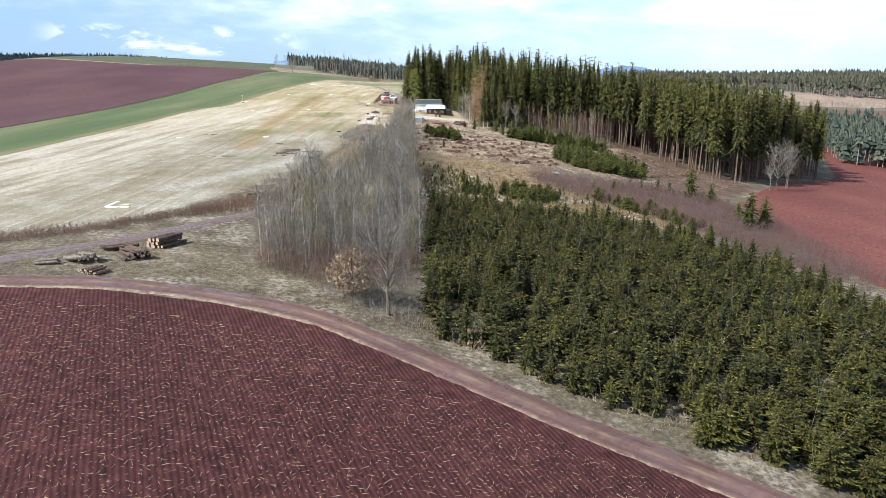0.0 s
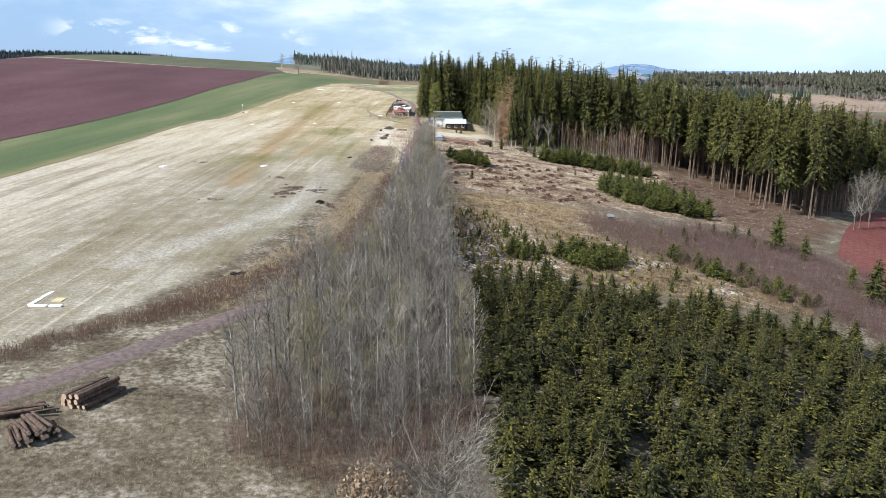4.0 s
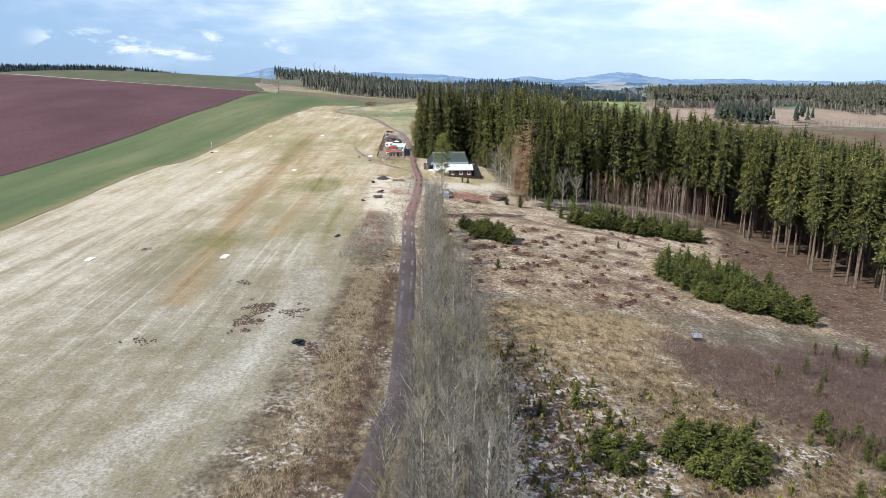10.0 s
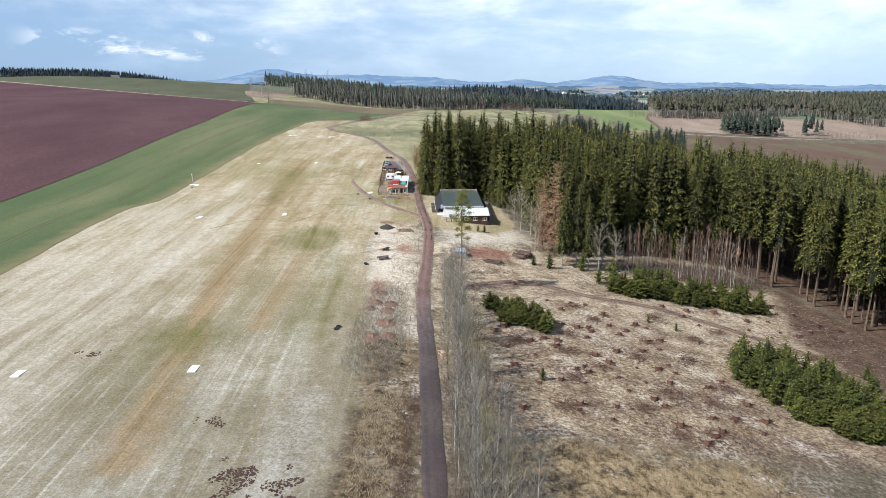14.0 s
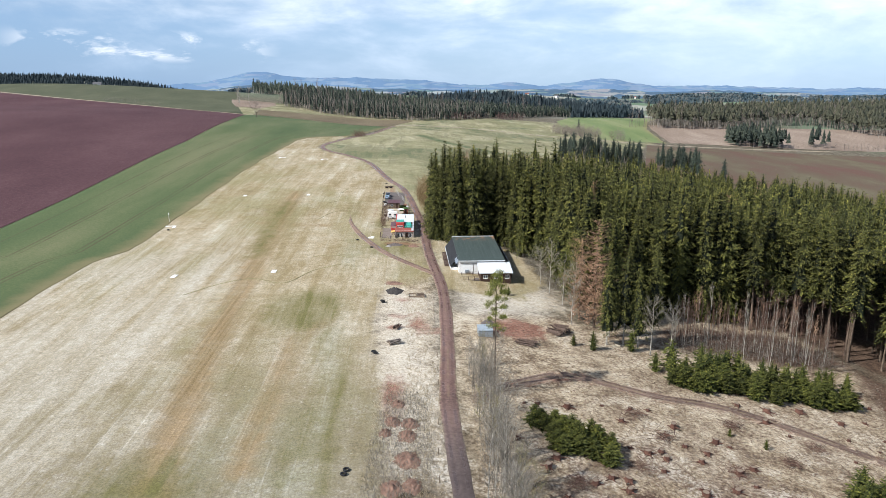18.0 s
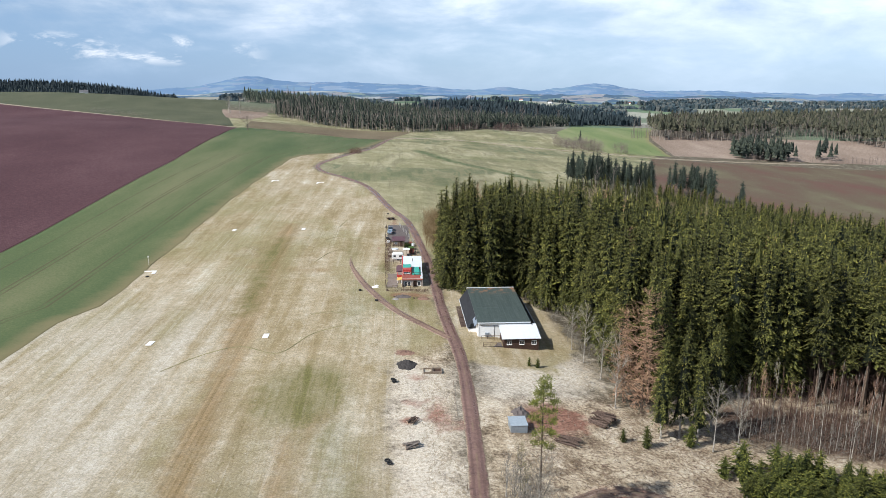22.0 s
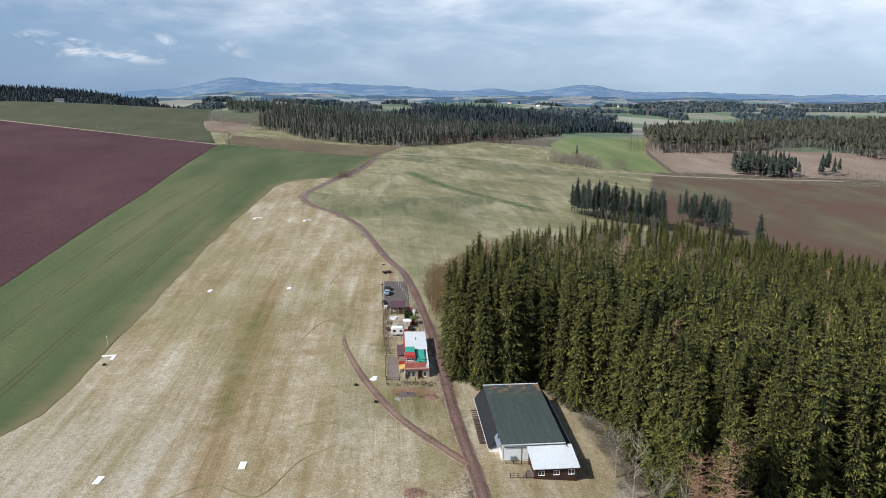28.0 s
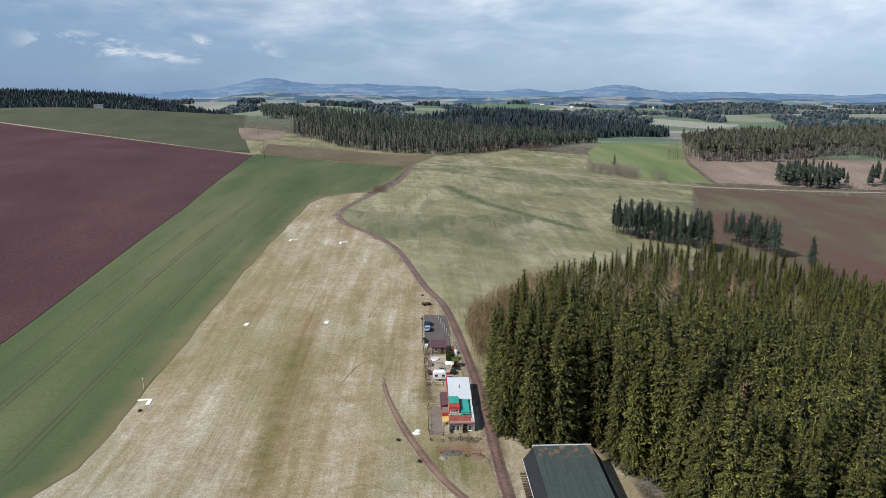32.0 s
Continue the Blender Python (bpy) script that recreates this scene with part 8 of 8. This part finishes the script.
def heap(label, x, y, sx, sy, h, mat, seed, name="mound", category="mound"):
    """An uneven mound."""
    q = np.random.RandomState(seed)
    n_ = 32
    g = np.linspace(-1, 1, n_)
    X, Y = np.meshgrid(g, g)
    rim = np.array([noise.noise(Vector((2.2 * a, 2.2 * b, seed))) for a, b in zip(X.ravel(), Y.ravel())]).reshape(X.shape)
    clod = np.array([noise.noise(Vector((7 * a, 7 * b, seed + 3))) for a, b in zip(X.ravel(), Y.ravel())]).reshape(X.shape)
    R = np.hypot(X, Y) * (1.08 + 0.35 * rim)
    body = np.clip(1 - R, 0, 1)
    Z = h * (0.95 * body ** 0.9 * (1 + 0.7 * rim) + 0.45 * clod * np.sqrt(body)) + 0.04 * q.normal(0, 1, X.shape) * (body > 0)
    Z = np.where(body > 0, Z - 0.03, -0.25)
    wx, wy = X * sx * 1.05, Y * sy * 1.05
    Z = Z + height(x + wx, y + wy) - hgt(x, y)
    v = np.stack([wx, wy, Z], -1).reshape(-1, 3)
    i = (np.arange(n_ - 1)[:, None] * n_ + np.arange(n_ - 1)[None]).reshape(-1)
    ob = new(name, mesh_of(name, v, np.stack([i, i + 1, i + n_ + 1, i + n_], 1), mat, True))
    ob.location = (x, y, hgt(x, y))
    return tagged(ob, label, category)


heap("dark heap of ash and slag on the verge", -30.4, 319.2, 2.3, 2.6, 1.1, M_COAL, 720)
heap("small mound of dark gravel by the metal shed", -8.8, 299.3, 1.9, 1.9, 1.4, M_YARD, 721)
heap("flat red earth patch with clods", -30.8, 325.8, 2.4, 1.8, 0.25, M_REDHEAP, 722)
for i, (x, y, s) in enumerate(((-28.4, 260, 1.3), (-29.1, 254, 1.4), (-26.3, 253.6, 1.6), (-30.1, 250.5, 1.1), (-26.7, 249.8, 1.6), (-26.6, 243, 2.1), (-28.7, 236, 1.7), (-25.9, 236.7, 1.6))):
    heap("overgrown mound of reddish earth on the verge", x, y, s, s * 1.25, 0.75, M_REDHEAP, 724 + i)
heap("low mound of dug brown earth before the club house", -31.2, 364.6, 2.4, 1.5, 0.6, M_YARD, 750)
heap("low mound of dug brown earth before the club house", -25.6, 363.2, 1.8, 1.3, 0.7, M_REDHEAP, 751)
heap("heap of pale rubble before the club house", -33.3, 362.4, 1.0, 0.8, 0.6, M_STONE, 752)
brushwood("scrub", "dry brown stalks along the garden fence", scatter([(-37.2, 388), (-35.6, 388), (-35.4, 425), (-37, 425)], 0.7, 753), 754, 1.3, M_BRUSH, 6, 0.4)
brushwood("scrub", "dry grass bank below the terrace", scatter([(-36, 368.5), (-24, 367), (-24, 371), (-36, 372)], 0.7, 755), 756, 0.8, M_DRY, 7, 0.4)
M_CLOD = plain("dug red-brown soil", (0.062, 0.037, 0.030), 0.95, 0, 0.3, 3, 0.9)


def dug_soil(label, x, y, sx, sy, count, seed):
    """Turf torn up in ragged clods."""
    q = np.random.RandomState(seed)
    V, F, k = [], [], 0
    a = q.uniform(-1, 1, (count * 5, 2))
    for u, w in a:
        if noise.noise(Vector((u * sx * 0.55 + seed, w * sy * 0.4, seed))) < 0.02 + 0.5 * (u * u + w * w) - 0.25:
            continue
        cx, cy, r, h = x + u * sx, y + w * sy, q.uniform(0.12, 0.34), q.uniform(0.04, 0.12)
        z = hgt(cx, cy)
        t0 = q.uniform(0, 6.28)
        for j in range(5):
            e = r * q.uniform(0.7, 1.3)
            V.append((cx + e * math.cos(t0 + j * 1.257), cy + e * math.sin(t0 + j * 1.257), z - 0.05))
        V.append((cx + q.uniform(-0.1, 0.1), cy + q.uniform(-0.1, 0.1), z + h))
        F += [(k + j, k + (j + 1) % 5, k + 5) for j in range(5)]
        k += 6
    tagged(new("dug_soil", mesh_of("dug_soil", np.array(V), np.array(F), M_CLOD)), label, "soil", "dug soil on the turf", "stuff")


for i, (x, y, sx, sy, c_) in enumerate(((-41.3, 191.3, 3.6, 5.4, 260), (-42.3, 184.7, 2.6, 4.0, 150), (-35.5, 191.6, 2.4, 3.4, 120), (-30.0, 176.3, 2.0, 2.4, 70), (-48.6, 205, 2.6, 1.8, 50), (-56, 177.5, 3.0, 2.0, 40), (-75, 228, 3.0, 2.0, 40))):
    dug_soil("ragged patch of dug red-brown soil in the turf", x, y, sx, sy, c_, 740 + i)
for i, (x, y, sx, sy, c_) in enumerate(((-31.5, 370.3, 4.6, 1.3, 120), (-26.2, 370, 2.6, 1.6, 90), (-26.2, 364.4, 2.2, 1.6, 60), (-32.6, 365.2, 1.8, 1.6, 40))):
    dug_soil("dug brown earth and clods before the club house", x, y, sx, sy, c_, 790 + i)



def tyre_mesh():
    bm = bmesh.new()
    rings = []
    for i in range(14):
        a = 6.283 * i / 14
        rings.append([bm.verts.new(((0.36 + 0.13 * math.cos(b)) * math.cos(a), (0.36 + 0.13 * math.cos(b)) * math.sin(a), 0.12 + 0.11 * math.sin(b))) for b in (6.283 * j / 7 for j in range(7))])
    for a, b in zip(rings, rings[1:] + rings[:1]):
        for j in range(7):
            bm.faces.new((a[j], b[j], b[(j + 1) % 7], a[(j + 1) % 7]))
    return bm


def tyres(spots):
    me = None
    for x, y, lift in spots:
        if me is None:
            bm = tyre_mesh()
            me = bpy.data.meshes.new("tyre")
            bm.to_mesh(me)
            bm.free()
            me.materials.append(M_RUBBER)
        ob = new("tyre", me)
        ob.matrix_basis = pose(x, y, hgt(x, y) + lift, random.uniform(-5, 5), 0, 0)
        ob.scale = (1.05, 1.05, 1.2)
        tagged(ob, "old black tyre lying on the grass", "tyre", "old tyres")


tyres([(-32.9, 310.8, 0.05), (-32.9, 310.8, 0.33), (-33.2, 311.8, 0.05), (-33.2, 280.7, 0.05), (-33.6, 281.5, 0.05), (-35.5, 239.0, 0.05), (-35.2, 240.1, 0.05), (-32.7, 178.6, 0.05), (-33.4, 178.0, 0.05), (-32.6, 177.4, 0.05),
       (-33.0, 177.9, 0.33), (-35.0, 128.2, 0.05), (-35.9, 127.8, 0.05), (-37.6, 462.0, 0.05), (-37.9, 470.5, 0.05), (-38.2, 446.5, 0.05), (-108.5, 385.4, 0.05), (-38.5, 361.0, 0.05), (-43.5, 369.8, 0.05)])
ob = thing("sandbox", "open wooden frames of a sunken bin", "frame", -24.9, 316.2, turn=2)
for k, x in enumerate((-1.0, 1.0)):
    part("frame", block((x - 0.95, x + 0.95, -1.2, -1.05, -0.2, 0.4), (x - 0.95, x + 0.95, 1.05, 1.2, -0.2, 0.4), (x - 0.95, x - 0.82, -1.05, 1.05, -0.2, 0.4), (x + 0.82, x + 0.95, -1.05, 1.05, -0.2, 0.4)), M_WOODY, ob)
part("floor", block((-1.8, 1.8, -1.04, 1.04, -0.2, 0.02)), M_BROWN, ob)
ob = thing("trailer", "rusty farm trailer frame by the road", "trailer", -36.6, 460.5, turn=20)
part("bed", block((-1.6, 1.6, -0.8, 0.8, 0.45, 0.75), bevel=0.03), M_BROWN, ob)
for x in (-0.9, 0.9):
    for y in (-0.85, 0.85):
        part("wheel", rod(bmesh.new(), (x, y - 0.1, 0.32), (x, y + 0.1, 0.32), 0.32, sides=12), M_RUBBER, ob)
part("drawbar", rod(bmesh.new(), (1.6, 0, 0.5), (3.0, 0, 0.35), 0.05), M_BROWN, ob)


# ---- airfield markers ----
def marker(label, x, y, bars, turn=0.0):
    ob = thing("runway_marker", label, "marker", x, y, turn=turn, group="runway markers")
    for cx, cy, w, d in bars:
        s = part("board", block((cx - w / 2, cx + w / 2, cy - d / 2, cy + d / 2, -0.05, 0.12), bevel=0.015), M_MARK, ob)
    return ob


for x, y in ((-63.7, 336.3), (-89.5, 333.3), (-55.9, 221.6), (-82.8, 220.7), (-69.7, 443.3), (-95.7, 441.9)):
    marker("white rectangular marker board lying on the runway edge", x, y, ((0, 0, 1.3, 2.6),), random.uniform(-8, 2))
for x, y in ((-76.5, 544.5), (-100.5, 547.7)):
    marker("white angled marker boards at the runway's end", x, y, ((0, 0, 1.1, 4.4), (1.8, 1.7, 2.5, 1.0)))
marker("white angled corner marker beside the crop field", -108.6, 390.0, ((0.6, 0, 1.0, 3.6), (-1.2, 1.4, 2.6, 0.9)), 8)
arrow = marker("white landing arrow of boards with a pale sheet", -55.2, 112.5, ((-0.1, 1.3, 0.55, 2.6), (-0.15, 4.6, 0.5, 3.4), (1.0, -0.2, 2.0, 0.5), (3.0, -0.2, 1.5, 0.45)), 2)
part("sheet", block((1.6, 2.9, 1.4, 2.9, -0.05, 0.05), bevel=0.02), M_CANVAS, arrow, "pale yellow ground sheet")
ob = thing("windsock", "white windsock on a slim mast at the crop edge", "windsock", -112.0, 397.0)
part("mast", rod(bmesh.new(), (0, 0, -0.2), (0, 0, 3.2), 0.035), M_WHITE, ob)
part("sock", rod(bmesh.new(), (0, 0, 3.1), (-0.3, 0.5, 2.7), 0.17, 0.09, 10), M_MARK, ob)
for x, y, s in ((-39.4, 373.0, 1.0), (-39.0, 374.2, 0.7)):
    ob = heap("crumpled white tarpaulin on the grass", x, y, 1.05 * s, 0.9 * s, 0.3, M_MARK, int(800 + x), "tarpaulin", "tarpaulin")


# ---- stumps and brash on the clearing ----
def stump_model(seed):
    q = random.Random(seed)
    ob = thing("stump", "weathered tree stump with torn roots on the clearing", "stump", 0, 0, -400, group="stumps on the clearing")
    bm = bmesh.new()
    r = 0.34
    rod(bm, (0, 0, -0.2), (0.05, 0, 0.5), r * 1.25, r, 9)
    part("bole", bm, M_ROOT, ob)
    for i in range(5):
        bm = bmesh.new()
        a = 6.283 * i / 5 + q.uniform(-.3, .3)
        L = q.uniform(0.6, 1.1)
        rod(bm, (0.15 * math.cos(a), 0.15 * math.sin(a), 0.12), (L * math.cos(a), L * math.sin(a), q.uniform(-0.1, 0.35)), 0.11, 0.03, 5)
        part("root", bm, M_ROOT, ob)
    bm = bmesh.new()
    rod(bm, (0.05, 0, 0.501), (0.05, 0, 0.515), r * 0.9, sides=9)
    part("cut_face", bm, M_WOODY, ob, "grey sawn face")
    return ob


stumps = [stump_model(i) for i in range(3)]
spots = np.concatenate([scatter([(-9, 209), (28, 208), (38, 214), (34, 234), (26, 262), (8, 268), (-10, 262)], 5.0, 811), scatter([(52, 250), (80, 255), (72, 290), (30, 272)], 7.0, 812)])
planted(stumps, spots, 813, 0.6, 1.7, 0.25, 0.0)
BRASH = [(2, 215), (15, 218), (33, 229), (9, 246), (20, 238), (36, 252), (44, 258), (-2, 240), (13, 263), (23.4, 211.7), (18.7, 210.3), (21.1, 224), (24.7, 247.5), (12, 232), (28, 222), (6, 226), (30, 240), (31, 263), (16, 256), (75, 228), (82, 235), (68, 222), (60, 250), (70, 262), (78, 272), (6.8, 237), (88, 250)]
q_ = np.random.RandomState(814)
for i, (x, y) in enumerate(BRASH):
    cnt = 120
    c = q_.normal(0, 1, (cnt, 3)) * [1.1, 0.9, 0.16] + [0, 0, 0.22]
    d = q_.normal(0, 1, (cnt, 3)) * [0.8, 0.8, 0.2]
    v, f = shoots(c - d, c + d, q_.uniform(0.015, 0.06, cnt))
    ob = new("brushwood", mesh_of("brushwood", v, f, M_BRUSH))
    ob.location = (x, y, hgt(x, y))
    tagged(ob, "heap of dark brash and torn branches on felled ground", "brash", "brash heaps", "stuff")


def litter(name, label, poly, gap, seed, mat, length, thick, low=0.03):
    """Chips, sticks and pale brash lying about, past counting."""
    q = np.random.RandomState(seed)
    p = scatter(poly, gap, seed, 0.5)
    z = height(p[:, 0], p[:, 1]) + q.uniform(low, low + 0.08, len(p))
    c = np.concatenate([p, z[:, None]], 1)
    d = np.concatenate([q.normal(0, 1, (len(p), 2)), q.normal(0, 0.12, (len(p), 1))], 1) * length
    v, f = shoots(c - d, c + d, thick)
    tagged(new(name, mesh_of(name, v, f, mat)), label, "brash", "", "stuff")


litter("brash", "pale bleached sticks strewn over the felled slope", SLOPE, 1.0, 821, M_TWIG_PALE, 0.32, 0.035, 0.12)
litter("brash", "dark sticks strewn over the felled slope", SLOPE, 0.9, 822, M_BRUSH, 0.4, 0.045, 0.12)
litter("straw", "straw and stalks lying on the red ploughed field", [(-60, 66), (-36, 68), (-14, 64), (6, 51), (22, 40), (30, 32), (0, 18), (-40, 18)], 0.55, 823, M_DRY, 0.13, 0.022, 0.17)
